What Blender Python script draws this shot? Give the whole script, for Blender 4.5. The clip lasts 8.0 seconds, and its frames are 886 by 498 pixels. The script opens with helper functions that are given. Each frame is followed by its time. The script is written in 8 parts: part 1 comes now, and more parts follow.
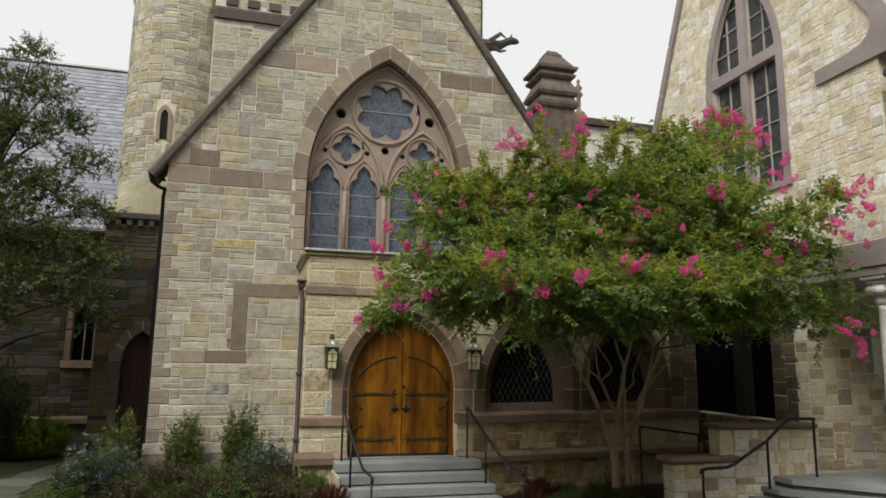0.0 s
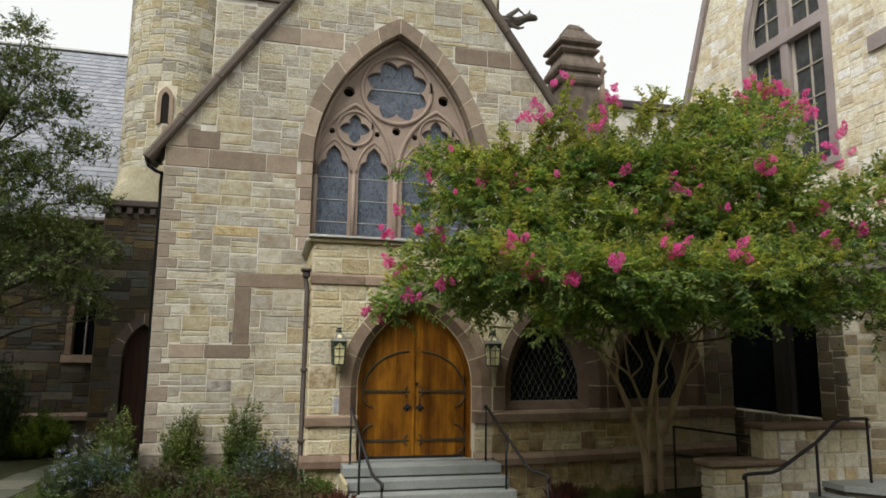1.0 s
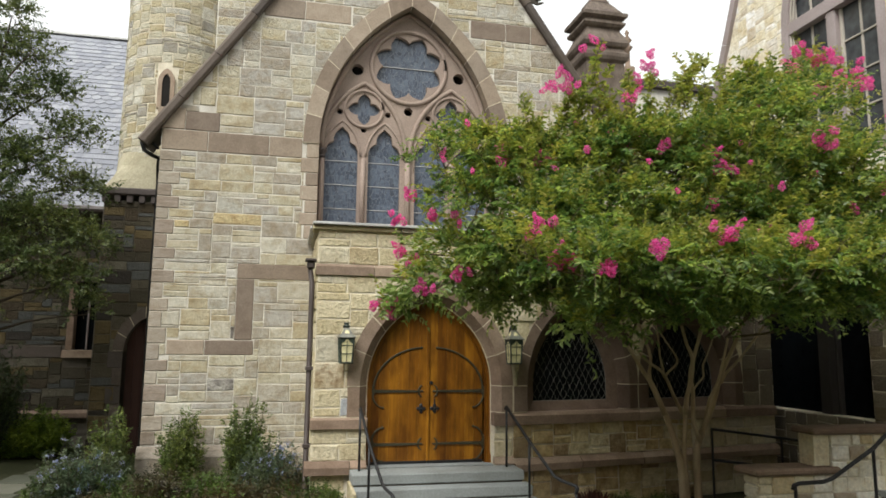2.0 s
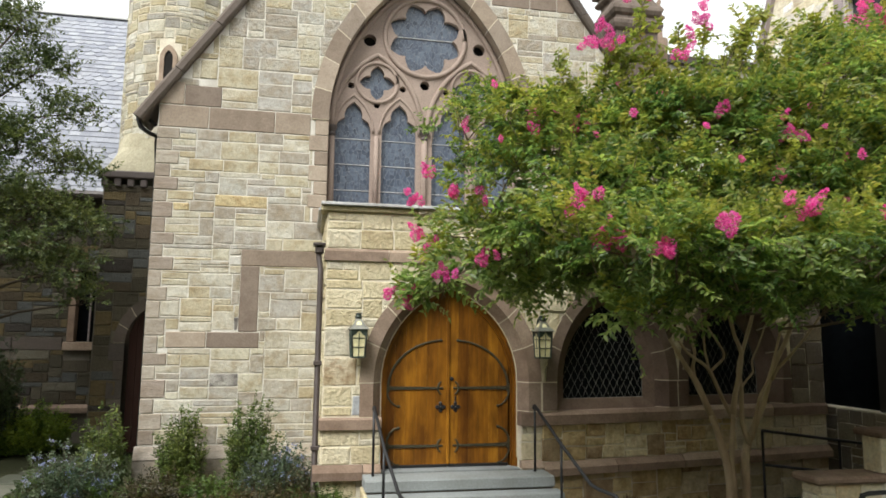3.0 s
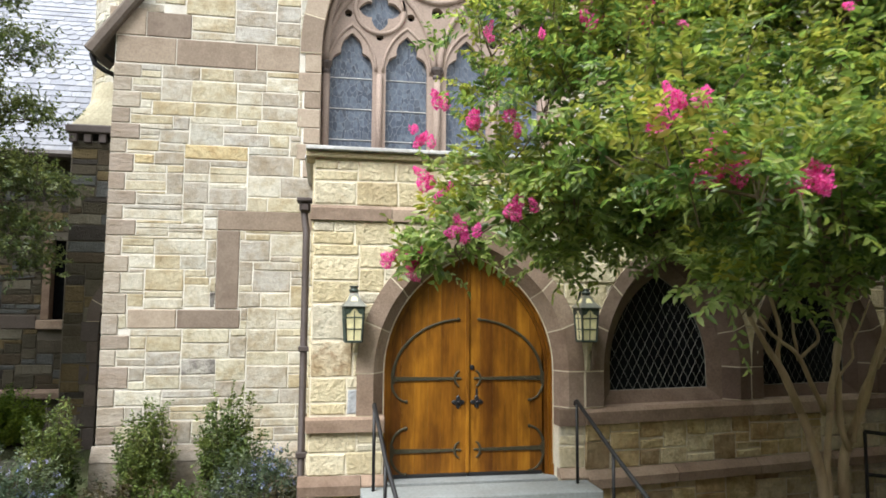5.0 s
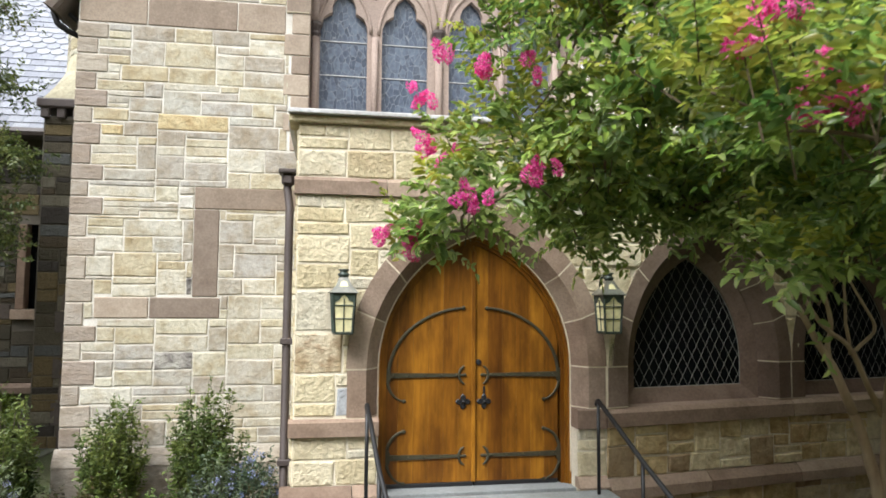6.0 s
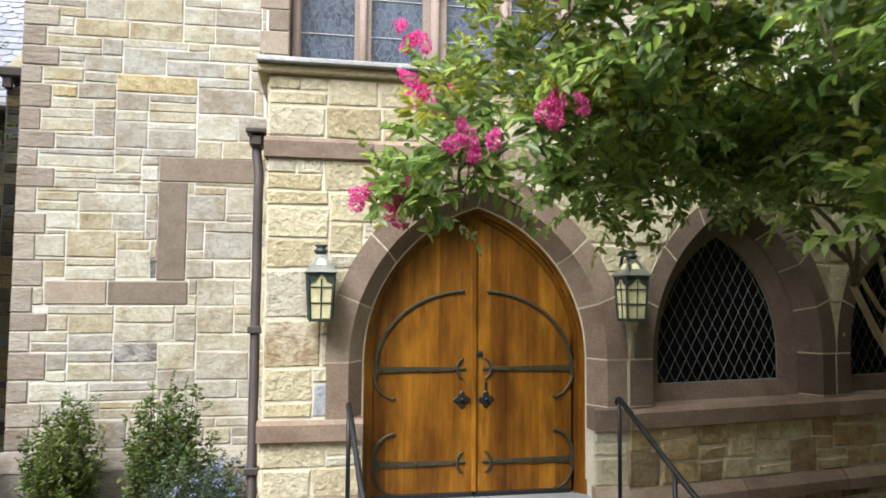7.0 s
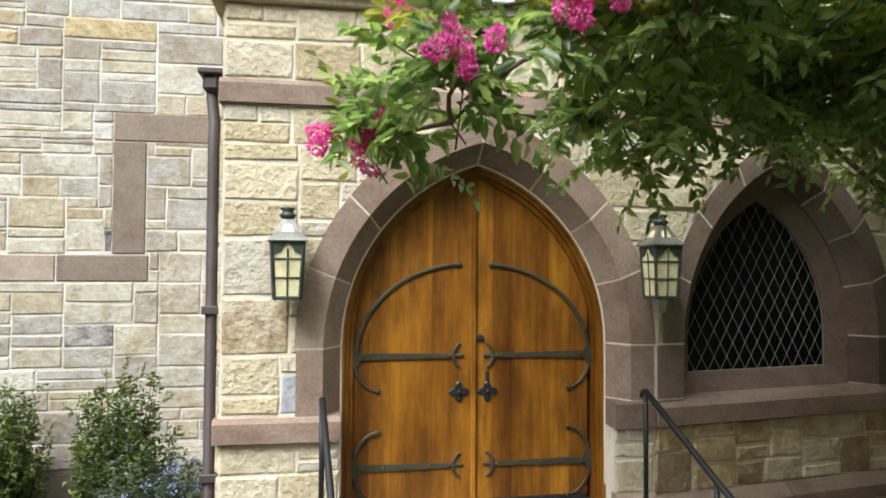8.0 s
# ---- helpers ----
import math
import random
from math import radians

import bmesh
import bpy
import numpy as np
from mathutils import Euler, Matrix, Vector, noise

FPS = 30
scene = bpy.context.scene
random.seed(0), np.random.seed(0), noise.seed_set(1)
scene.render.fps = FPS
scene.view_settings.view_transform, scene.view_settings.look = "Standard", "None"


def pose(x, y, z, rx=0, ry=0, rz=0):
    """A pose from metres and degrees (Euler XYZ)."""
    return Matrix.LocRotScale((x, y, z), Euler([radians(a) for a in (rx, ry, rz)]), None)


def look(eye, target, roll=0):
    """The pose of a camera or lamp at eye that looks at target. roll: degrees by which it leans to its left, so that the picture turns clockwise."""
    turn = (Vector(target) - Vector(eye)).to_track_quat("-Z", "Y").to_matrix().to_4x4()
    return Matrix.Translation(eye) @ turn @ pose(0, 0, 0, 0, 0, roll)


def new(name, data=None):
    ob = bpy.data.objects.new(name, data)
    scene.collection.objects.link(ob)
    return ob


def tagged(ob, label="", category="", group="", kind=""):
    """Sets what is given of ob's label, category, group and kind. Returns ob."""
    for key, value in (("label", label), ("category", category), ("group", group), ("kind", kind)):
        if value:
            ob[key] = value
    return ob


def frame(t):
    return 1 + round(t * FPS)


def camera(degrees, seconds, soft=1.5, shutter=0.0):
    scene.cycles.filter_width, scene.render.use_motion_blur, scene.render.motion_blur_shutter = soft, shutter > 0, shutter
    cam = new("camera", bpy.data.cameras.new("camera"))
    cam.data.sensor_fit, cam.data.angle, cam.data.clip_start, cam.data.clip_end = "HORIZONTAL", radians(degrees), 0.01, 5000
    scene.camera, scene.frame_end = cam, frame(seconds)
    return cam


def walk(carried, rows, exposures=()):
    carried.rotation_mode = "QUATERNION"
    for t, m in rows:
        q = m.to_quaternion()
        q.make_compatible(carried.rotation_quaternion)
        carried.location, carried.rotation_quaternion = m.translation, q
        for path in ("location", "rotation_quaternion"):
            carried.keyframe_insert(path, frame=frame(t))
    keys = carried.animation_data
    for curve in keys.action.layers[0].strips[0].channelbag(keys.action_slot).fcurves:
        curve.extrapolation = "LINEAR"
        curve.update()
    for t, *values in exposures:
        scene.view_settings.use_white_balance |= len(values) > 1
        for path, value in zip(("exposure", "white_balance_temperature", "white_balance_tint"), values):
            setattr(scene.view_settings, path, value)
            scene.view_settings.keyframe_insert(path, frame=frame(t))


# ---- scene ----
cam = camera(66.0, 8.0, 1.7, 0.4)
PATH = [
    (0, (-0.898, -3.118, 2.554), (-0.382, -1.214, 2.885), 0.8),
    (0.5, (-0.731, -2.62, 2.574), (-0.241, -0.707, 2.894), 0.8),
    (1, (-0.628, -2.123, 2.613), (-0.155, -0.204, 2.92), 0.7),
    (1.5, (-0.494, -1.659, 2.683), (-0.042, 0.268, 2.974), 0.6),
    (3, (-0.269, -0.124, 2.745), (0.12, 1.822, 2.997), 0.6),
    (3.5, (-0.162, 0.393, 2.77), (0.209, 2.345, 3.001), 0.5),
    (4, (-0.041, 0.921, 2.781), (0.316, 2.878, 2.995), 0.5),
    (4.5, (0.075, 1.44, 2.811), (0.417, 3.401, 3.003), 0.4),
    (6, (0.315, 2.956, 2.766), (0.651, 4.922, 2.913), 0.4),
    (6.5, (0.427, 3.449, 2.724), (0.761, 5.416, 2.859), 0.3),
    (7, (0.534, 3.961, 2.672), (0.869, 5.929, 2.796), 0.4),
    (7.5, (0.659, 4.471, 2.644), (0.991, 6.441, 2.744), 0.3),
    (8, (0.782, 4.927, 2.622), (1.107, 6.9, 2.686), 0.3),
]
walk(cam, [(t, look(eye, target, roll)) for t, eye, target, roll in PATH],
     exposures=[(0.0, -0.22, 6500, 8), (1.5, 0.10, 6450, 7.5), (3.5, 0.70, 6230, 8), (4.5, 0.90, 6150, 8.5), (6.5, 0.96, 6000, 10.5), (8.0, 0.95, 5900, 11)])

# ---- daylight: bright overcast sky with a weak, wide sun ----
world = bpy.data.worlds.new("overcast_sky")
scene.world = world
world.use_nodes = True
wn, wl = world.node_tree.nodes, world.node_tree.links
sky = wn.new("ShaderNodeTexSky")
sky.sky_type = "NISHITA"
sky.sun_disc = False
sky.sun_elevation, sky.sun_rotation = radians(51), radians(221)
sky.air_density, sky.dust_density, sky.ozone_density = 1.0, 6.0, 1.0
veil = wn.new("ShaderNodeHueSaturation")
veil.inputs["Saturation"].default_value = 0.25
wl.new(sky.outputs["Color"], veil.inputs["Color"])
cloud = wn.new("ShaderNodeMix")
cloud.data_type = "RGBA"
cloud.inputs[0].default_value = 0.8
wl.new(veil.outputs["Color"], cloud.inputs[6])
cloud.inputs[7].default_value = (8.42, 8.4, 8.3, 1)
wl.new(cloud.outputs[2], wn["Background"].inputs["Color"])
wn["Background"].inputs["Strength"].default_value = 0.14

sun_data = bpy.data.lights.new("sun", "SUN")
sun_data.energy, sun_data.angle, sun_data.color = 3.15, radians(30), (1.0, 0.965, 0.91)
sun = new("sun", sun_data)
sun.matrix_world = look((-11.5, -13, 21.5), (0, 0, 0))


# ---- mesh building ----
class Shell:
    """Collects vertices and faces for one mesh."""

    def __init__(self):
        self.v, self.f = [], []

    def add(self, verts, faces):
        n = len(self.v)
        self.v.extend(verts)
        self.f.extend([tuple(i + n for i in face) for face in faces])

    def box(self, lo, hi, c=0.01):
        """A box with chamfered edges."""
        s = [hi[i] - lo[i] for i in range(3)]
        c = min(c, 0.3 * min(s))
        vs, idx = [], {}
        for i in range(8):
            b = (i & 1, i >> 1 & 1, i >> 2 & 1)
            for a in range(3):
                p = []
                for k in range(3):
                    e = hi[k] if b[k] else lo[k]
                    if k != a:
                        e += -c if b[k] else c
                    p.append(e)
                idx[i, a] = len(vs)
                vs.append(tuple(p))
        fs = []
        for a in range(3):
            u, w = 1 << ((a + 1) % 3), 1 << ((a + 2) % 3)
            for side in (0, 1):
                k = (1 << a) * side
                q = [idx[k, a], idx[k | u, a], idx[k | u | w, a], idx[k | w, a]]
                fs.append(tuple(q if side else q[::-1]))
        for a in range(3):
            for i in range(8):
                j = i | 1 << a
                if i == j:
                    continue
                o = [k for k in range(3) if k != a]
                q = [idx[i, o[0]], idx[i, o[1]], idx[j, o[1]], idx[j, o[0]]]
                par = ((i >> o[0] & 1) + (i >> o[1] & 1) + (a == 1)) % 2
                fs.append(tuple(q if par else q[::-1]))
        for i in range(8):
            q = [idx[i, 0], idx[i, 1], idx[i, 2]]
            par = sum((i >> k & 1) for k in range(3)) % 2
            fs.append(tuple(q if par else q[::-1]))
        self.add(vs, fs)
        return self

    def prism(self, poly, y0, y1):
        """A polygon of (x, z), counter-clockwise as seen from -y, between y0 (front) and y1 (back)."""
        n = len(poly)
        vs = [(x, y0, z) for x, z in poly] + [(x, y1, z) for x, z in poly]
        fs = [tuple(range(n)), tuple(range(2 * n - 1, n - 1, -1))]
        fs += [(i, i + n, (i + 1) % n + n, (i + 1) % n) for i in range(n)]
        self.add(vs, fs)
        return self

    def slab(self, poly, z0, z1):
        """A polygon of (x, y), counter-clockwise from above, between z0 and z1."""
        n = len(poly)
        vs = [(x, y, z1) for x, y in poly] + [(x, y, z0) for x, y in poly]
        fs = [tuple(range(n)), tuple(range(2 * n - 1, n - 1, -1))]
        fs += [(i, i + n, (i + 1) % n + n, (i + 1) % n) for i in range(n)]
        self.add(vs, fs)
        return self

    def tube(self, pts, radii, sides=8, flat=1.0):
        """A round bar through points; radii is one number or one per point."""
        pts = [Vector(p) for p in pts]
        if not hasattr(radii, "__len__"):
            radii = [radii] * len(pts)
        rings, up = [], None
        for i, p in enumerate(pts):
            d = (pts[min(i + 1, len(pts) - 1)] - pts[max(i - 1, 0)]).normalized()
            if up is None:
                up = d.cross(Vector((0, 1, 0)) if abs(d.y) < 0.9 else Vector((1, 0, 0))).normalized()
            a = (up - d * up.dot(d)).normalized()
            up = a
            b = d.cross(a)
            rings.append([tuple(p + (a * math.cos(k * math.tau / sides) + b * math.sin(k * math.tau / sides) * flat) * radii[i]) for k in range(sides)])
        vs = [q for r in rings for q in r]
        fs = []
        for i in range(len(pts) - 1):
            for k in range(sides):
                m = (k + 1) % sides
                fs.append((i * sides + k, i * sides + m, (i + 1) * sides + m, (i + 1) * sides + k))
        fs.append(tuple(range(sides - 1, -1, -1)))
        fs.append(tuple(range((len(pts) - 1) * sides, len(pts) * sides)))
        self.add(vs, fs)
        return self

    def lathe(self, prof, cx, cy, sides=32, turn=0.0):
        """Turns (radius, z) round a vertical axis, from bottom to top."""
        vs = [(cx + r * math.cos(turn + k * math.tau / sides), cy + r * math.sin(turn + k * math.tau / sides), z) for r, z in prof for k in range(sides)]
        fs = [(i * sides + k, i * sides + (k + 1) % sides, (i + 1) * sides + (k + 1) % sides, (i + 1) * sides + k) for i in range(len(prof) - 1) for k in range(sides)]
        fs.append(tuple(range(sides - 1, -1, -1)))
        fs.append(tuple(range((len(prof) - 1) * sides, len(prof) * sides)))
        self.add(vs, fs)
        return self

    def ball(self, c, r, n=8, m=6):
        c = Vector(c)
        r = r if hasattr(r, "__len__") else (r, r, r)
        prof = [(math.sin(math.pi * j / m), -math.cos(math.pi * j / m)) for j in range(m + 1)]
        vs = [(c.x + r[0] * max(a, 0.02) * math.cos(k * math.tau / n), c.y + r[1] * max(a, 0.02) * math.sin(k * math.tau / n), c.z + r[2] * b) for a, b in prof for k in range(n)]
        fs = [(i * n + k, i * n + (k + 1) % n, (i + 1) * n + (k + 1) % n, (i + 1) * n + k) for i in range(m) for k in range(n)]
        self.add(vs, fs)
        return self

    def mesh(self, name, smooth=False):
        me = bpy.data.meshes.new(name)
        me.from_pydata(self.v, [], self.f)
        if smooth:
            me.polygons.foreach_set("use_smooth", [True] * len(me.polygons))
        me.update()
        return me


def link(name, me, material, parent=None, label=""):
    ob = new(name, me)
    if not me.materials:
        me.materials.append(material)
    if parent is not None:
        ob.parent = parent
    return tagged(ob, label)


def part(name, shell, material, parent, label="", smooth=False):
    return link(name, shell.mesh(name, smooth), material, parent, label)


def thing(name, label, category, at=(0, 0, 0), group="", kind=""):
    """An empty at a thing's base; its parts are built round the world's origin."""
    ob = new(name)
    ob.empty_display_size = 0.2
    ob.location = at
    return tagged(ob, label, category, group, kind)


def own(ob, parent):
    """Hangs ob under parent and keeps it where it is."""
    ob.parent = parent
    ob.matrix_parent_inverse = Matrix.Translation(-Vector(parent.location))
    return ob


def setting(name, shell, material, label, category, smooth=False):
    return tagged(link(name, shell.mesh(name, smooth), material), label, category, kind="structure")


# ---- materials ----
def nodes_of(name, rough=0.8, metal=0.0):
    m = bpy.data.materials.new(name)
    m.use_nodes = True
    n, l = m.node_tree.nodes, m.node_tree.links
    b = n["Principled BSDF"]
    b.inputs["Roughness"].default_value, b.inputs["Metallic"].default_value = rough, metal
    return m, n, l, b


def ramp(n, stops, constant=False):
    r = n.new("ShaderNodeValToRGB")
    r.color_ramp.interpolation = "CONSTANT" if constant else "LINEAR"
    e = r.color_ramp.elements
    while len(e) < len(stops):
        e.new(0.5)
    for el, (p, c) in zip(e, stops):
        el.position, el.color = p, (*c, 1)
    return r


def noise_tex(n, l, scale, detail=4, rough=0.6, vec=None):
    t = n.new("ShaderNodeTexNoise")
    t.inputs["Scale"].default_value, t.inputs["Detail"].default_value, t.inputs["Roughness"].default_value = scale, detail, rough
    if vec is not None:
        l.new(vec, t.inputs["Vector"])
    return t


def mixed(n, l, mode, fac, a, b):
    m = n.new("ShaderNodeMix")
    m.data_type, m.blend_type = "RGBA", mode
    if isinstance(fac, float):
        m.inputs[0].default_value = fac
    else:
        l.new(fac, m.inputs[0])
    for k, s in ((6, a), (7, b)):
        if isinstance(s, tuple):
            m.inputs[k].default_value = (*s, 1)
        else:
            l.new(s, m.inputs[k])
    return m.outputs[2]


def bumped(n, l, b, height, strength, dist):
    u = n.new("ShaderNodeBump")
    u.inputs["Strength"].default_value, u.inputs["Distance"].default_value = strength, dist
    l.new(height, u.inputs["Height"])
    l.new(u.outputs["Normal"], b.inputs["Normal"])


def surface(name, base, rough=0.85, vary="", spread=0.25, stain=(0.5, 0.45, 0.38), stain_amount=0.35,
            grain=30.0, patch=2.0, bump=0.5, dist=0.01, metal=0.0, stretch=None):
    """A mineral, wood or metal surface. base: one colour or a list of colours that pieces pick from;
    vary: 'object' or 'island' picks by piece. Two scales of variation and a fine relief."""
    m, n, l, b = nodes_of(name, rough, metal)
    b.inputs["Specular IOR Level"].default_value = 0.5 if rough < 0.8 else 0.2
    pos = n.new("ShaderNodeNewGeometry")
    vec = pos.outputs["Position"]
    if stretch:
        mp = n.new("ShaderNodeMapping")
        mp.inputs["Scale"].default_value = stretch
        l.new(vec, mp.inputs["Vector"])
        vec = mp.outputs["Vector"]
    if vary == "object":
        rnd = n.new("ShaderNodeObjectInfo").outputs["Random"]
    elif vary == "island":
        rnd = pos.outputs["Random Per Island"]
    else:
        rnd = noise_tex(n, l, patch * 0.37, 2, 0.5, vec).outputs["Fac"]
    if isinstance(base, list):
        stops = [(i / len(base), c) for i, c in enumerate(base)]
        col = ramp(n, stops, bool(vary))
        l.new(rnd, col.inputs["Fac"])
        col = col.outputs["Color"]
    else:
        col = ramp(n, [(0.0, tuple(c * (1 - spread) for c in base)), (1.0, tuple(min(1, c * (1 + spread)) for c in base))])
        l.new(rnd, col.inputs["Fac"])
        col = col.outputs["Color"]
    big = noise_tex(n, l, patch, 5, 0.62, vec)
    fine = noise_tex(n, l, grain, 6, 0.65, vec)
    cut = ramp(n, [(0.42, (0, 0, 0)), (0.68, (1, 1, 1))])
    l.new(big.outputs["Fac"], cut.inputs["Fac"])
    amount = n.new("ShaderNodeMath")
    amount.operation = "MULTIPLY"
    amount.inputs[1].default_value = stain_amount
    l.new(cut.outputs["Color"], amount.inputs[0])
    col = mixed(n, l, "MULTIPLY", amount.outputs[0], col, stain)
    speck = ramp(n, [(0.3, (0.72, 0.72, 0.72)), (0.7, (1.16, 1.16, 1.16))])
    l.new(fine.outputs["Fac"], speck.inputs["Fac"])
    col = mixed(n, l, "MULTIPLY", 0.8, col, speck.outputs["Color"])
    l.new(col, b.inputs["Base Color"])
    h = n.new("ShaderNodeMath")
    h.operation = "ADD"
    l.new(fine.outputs["Fac"], h.inputs[0])
    l.new(big.outputs["Fac"], h.inputs[1])
    bumped(n, l, b, h.outputs[0], bump, dist)
    return m


PALE = [(0.50, 0.47, 0.37), (0.42, 0.395, 0.335), (0.515, 0.485, 0.375), (0.46, 0.445, 0.385), (0.475, 0.43, 0.31), (0.38, 0.35, 0.295), (0.53, 0.505, 0.42), (0.445, 0.415, 0.345), (0.55, 0.52, 0.425), (0.47, 0.425, 0.315), (0.43, 0.41, 0.365), (0.375, 0.34, 0.28), (0.49, 0.46, 0.375), (0.495, 0.455, 0.34), (0.455, 0.40, 0.275), (0.56, 0.535, 0.445), (0.40, 0.37, 0.315)]
WING = [(0.809, 0.749, 0.588), (0.84, 0.802, 0.678), (0.756, 0.685, 0.508), (0.819, 0.792, 0.723), (0.609, 0.535, 0.418), (0.798, 0.738, 0.576), (0.9, 0.888, 0.859), (0.766, 0.696, 0.52), (0.714, 0.674, 0.599), (0.83, 0.781, 0.644), (0.861, 0.835, 0.746), (0.777, 0.728, 0.588)]
DRUM = [(0.50, 0.475, 0.37), (0.42, 0.40, 0.32), (0.56, 0.53, 0.42), (0.47, 0.425, 0.29), (0.36, 0.34, 0.29), (0.60, 0.58, 0.49), (0.45, 0.39, 0.25), (0.52, 0.50, 0.43), (0.40, 0.36, 0.27), (0.55, 0.50, 0.36)]
CREAM = [(0.649, 0.573, 0.384), (0.6, 0.524, 0.347), (0.691, 0.621, 0.443), (0.567, 0.492, 0.317), (0.649, 0.59, 0.435), (0.617, 0.533, 0.339), (0.518, 0.435, 0.273), (0.666, 0.59, 0.405), (0.584, 0.54, 0.42)]
MIXED = [(0.62, 0.54, 0.35), (0.72, 0.65, 0.48), (0.47, 0.385, 0.25), (0.60, 0.545, 0.42), (0.35, 0.285, 0.205), (0.66, 0.57, 0.37), (0.78, 0.73, 0.60), (0.55, 0.45, 0.27), (0.50, 0.455, 0.36), (0.69, 0.62, 0.45), (0.52, 0.42, 0.26)]
BROWN = [(0.307, 0.223, 0.164), (0.255, 0.182, 0.132), (0.346, 0.26, 0.192), (0.226, 0.162, 0.12), (0.375, 0.287, 0.214), (0.282, 0.21, 0.158)]
TAN = [(0.318, 0.257, 0.196), (0.261, 0.207, 0.159), (0.356, 0.29, 0.223), (0.228, 0.182, 0.144), (0.389, 0.321, 0.248), (0.29, 0.239, 0.189)]

STONE_PALE = surface("pale_rubble", PALE, 0.9, "object", grain=22, patch=4.5, bump=0.9, dist=0.02, stain=(0.66, 0.57, 0.43), stain_amount=0.75)
STONE_PALE_FAR = surface("pale_rubble_far", PALE, 0.9, "island", grain=22, patch=6, bump=1.0, dist=0.034, stain=(0.74, 0.62, 0.44), stain_amount=0.6)
STONE_DRUM = surface("turret_rubble", DRUM, 0.9, "object", grain=22, patch=4, bump=1.0, dist=0.034, stain=(0.70, 0.60, 0.44), stain_amount=0.5)
STONE_DRUM_FAR = surface("turret_rubble_far", DRUM, 0.9, "island", grain=22, patch=4, bump=1.0, dist=0.034, stain=(0.70, 0.60, 0.44), stain_amount=0.5)
STONE_WING = surface("wing_rubble", WING, 0.9, "object", grain=16, patch=7, bump=0.6, dist=0.022, stain=(0.68, 0.57, 0.40), stain_amount=0.7)
STONE_WING_FAR = surface("wing_rubble_far", WING, 0.9, "island", grain=16, patch=7, bump=0.6, dist=0.022, stain=(0.68, 0.57, 0.40), stain_amount=0.7)
STONE_CREAM = surface("cream_rock_face", CREAM, 0.9, "object", grain=18, patch=4, bump=1.0, dist=0.035, stain=(0.6, 0.5, 0.36))
STONE_CREAM_FAR = surface("cream_rock_face_far", CREAM, 0.9, "island", grain=18, patch=4, bump=1.0, dist=0.035, stain=(0.6, 0.5, 0.36))
# Dim browns carry the shade on the porch pier and the wing's low side.
SHADE_BROWN = [(0.18, 0.15, 0.108), (0.215, 0.18, 0.13), (0.15, 0.122, 0.09), (0.25, 0.215, 0.15), (0.17, 0.148, 0.115), (0.20, 0.16, 0.10)]
WARM = [(0.68, 0.57, 0.31), (0.72, 0.62, 0.38), (0.58, 0.45, 0.24), (0.76, 0.68, 0.46), (0.42, 0.32, 0.19), (0.64, 0.53, 0.30), (0.70, 0.61, 0.39), (0.60, 0.47, 0.25)]
STONE_WARM = surface("warm_ochre_rubble", WARM, 0.92, "object", grain=18, patch=6, bump=1.0, dist=0.035, stain=(0.5, 0.40, 0.28), stain_amount=0.7)
STONE_SHADE_BROWN = surface("shade_toned_brown_rubble", SHADE_BROWN, 0.92, "object", grain=22, patch=3.5, bump=0.9, dist=0.03)
STONE_SHADE_BROWN_FAR = surface("shade_toned_brown_rubble_far", SHADE_BROWN, 0.92, "island", grain=22, patch=3.5, bump=0.9, dist=0.03)
CHEEK = [(0.82, 0.75, 0.55), (0.88, 0.84, 0.71), (0.78, 0.69, 0.46), (0.85, 0.80, 0.64), (0.80, 0.73, 0.53), (0.46, 0.385, 0.29), (0.82, 0.75, 0.54), (0.89, 0.86, 0.77), (0.70, 0.58, 0.36), (0.82, 0.77, 0.62), (0.86, 0.82, 0.68)]
STONE_CHEEK = surface("yellow_cream_rubble", CHEEK, 0.9, "object", grain=20, patch=6, bump=0.8, dist=0.025, stain=(0.7, 0.58, 0.4), stain_amount=0.45)
STONE_CHEEK_FAR = surface("yellow_cream_rubble_far", CHEEK, 0.9, "island", grain=20, patch=6, bump=0.8, dist=0.025, stain=(0.7, 0.58, 0.4), stain_amount=0.45)
# Near-black tones put the deep shade of the nave and turret block into colour.
SHADE_DARK = [(0.066, 0.058, 0.039), (0.086, 0.074, 0.052), (0.05, 0.044, 0.037), (0.103, 0.091, 0.064), (0.099, 0.102, 0.096), (0.132, 0.102, 0.052), (0.076, 0.06, 0.039), (0.153, 0.14, 0.103)]
STONE_SHADE_DARK = surface("shade_toned_rubble", SHADE_DARK, 0.92, "object", grain=22, patch=3.5, bump=0.9, dist=0.03)
STONE_SHADE_DARK_FAR = surface("shade_toned_rubble_far", SHADE_DARK, 0.92, "island", grain=22, patch=3.5, bump=0.9, dist=0.03)
STAINED = surface("iron_stained_stone", [(0.56, 0.47, 0.31), (0.48, 0.38, 0.23), (0.63, 0.56, 0.41)], 0.9, grain=20, patch=7, bump=0.9, dist=0.03, stain=(0.42, 0.28, 0.18), stain_amount=0.9)
BLOTCHED = surface("dark_blotched_stone", (0.43, 0.41, 0.36), 0.9, grain=20, patch=5, bump=0.9, dist=0.03, stain=(0.30, 0.28, 0.30), stain_amount=1.0)
WHITE_STONE = surface("white_stone", (0.58, 0.56, 0.50), 0.9, grain=25, patch=6, bump=0.7, dist=0.02)
BLUE_STONE = surface("blue_grey_stone", (0.39, 0.405, 0.42), 0.9, grain=25, patch=9, bump=0.7, dist=0.02)
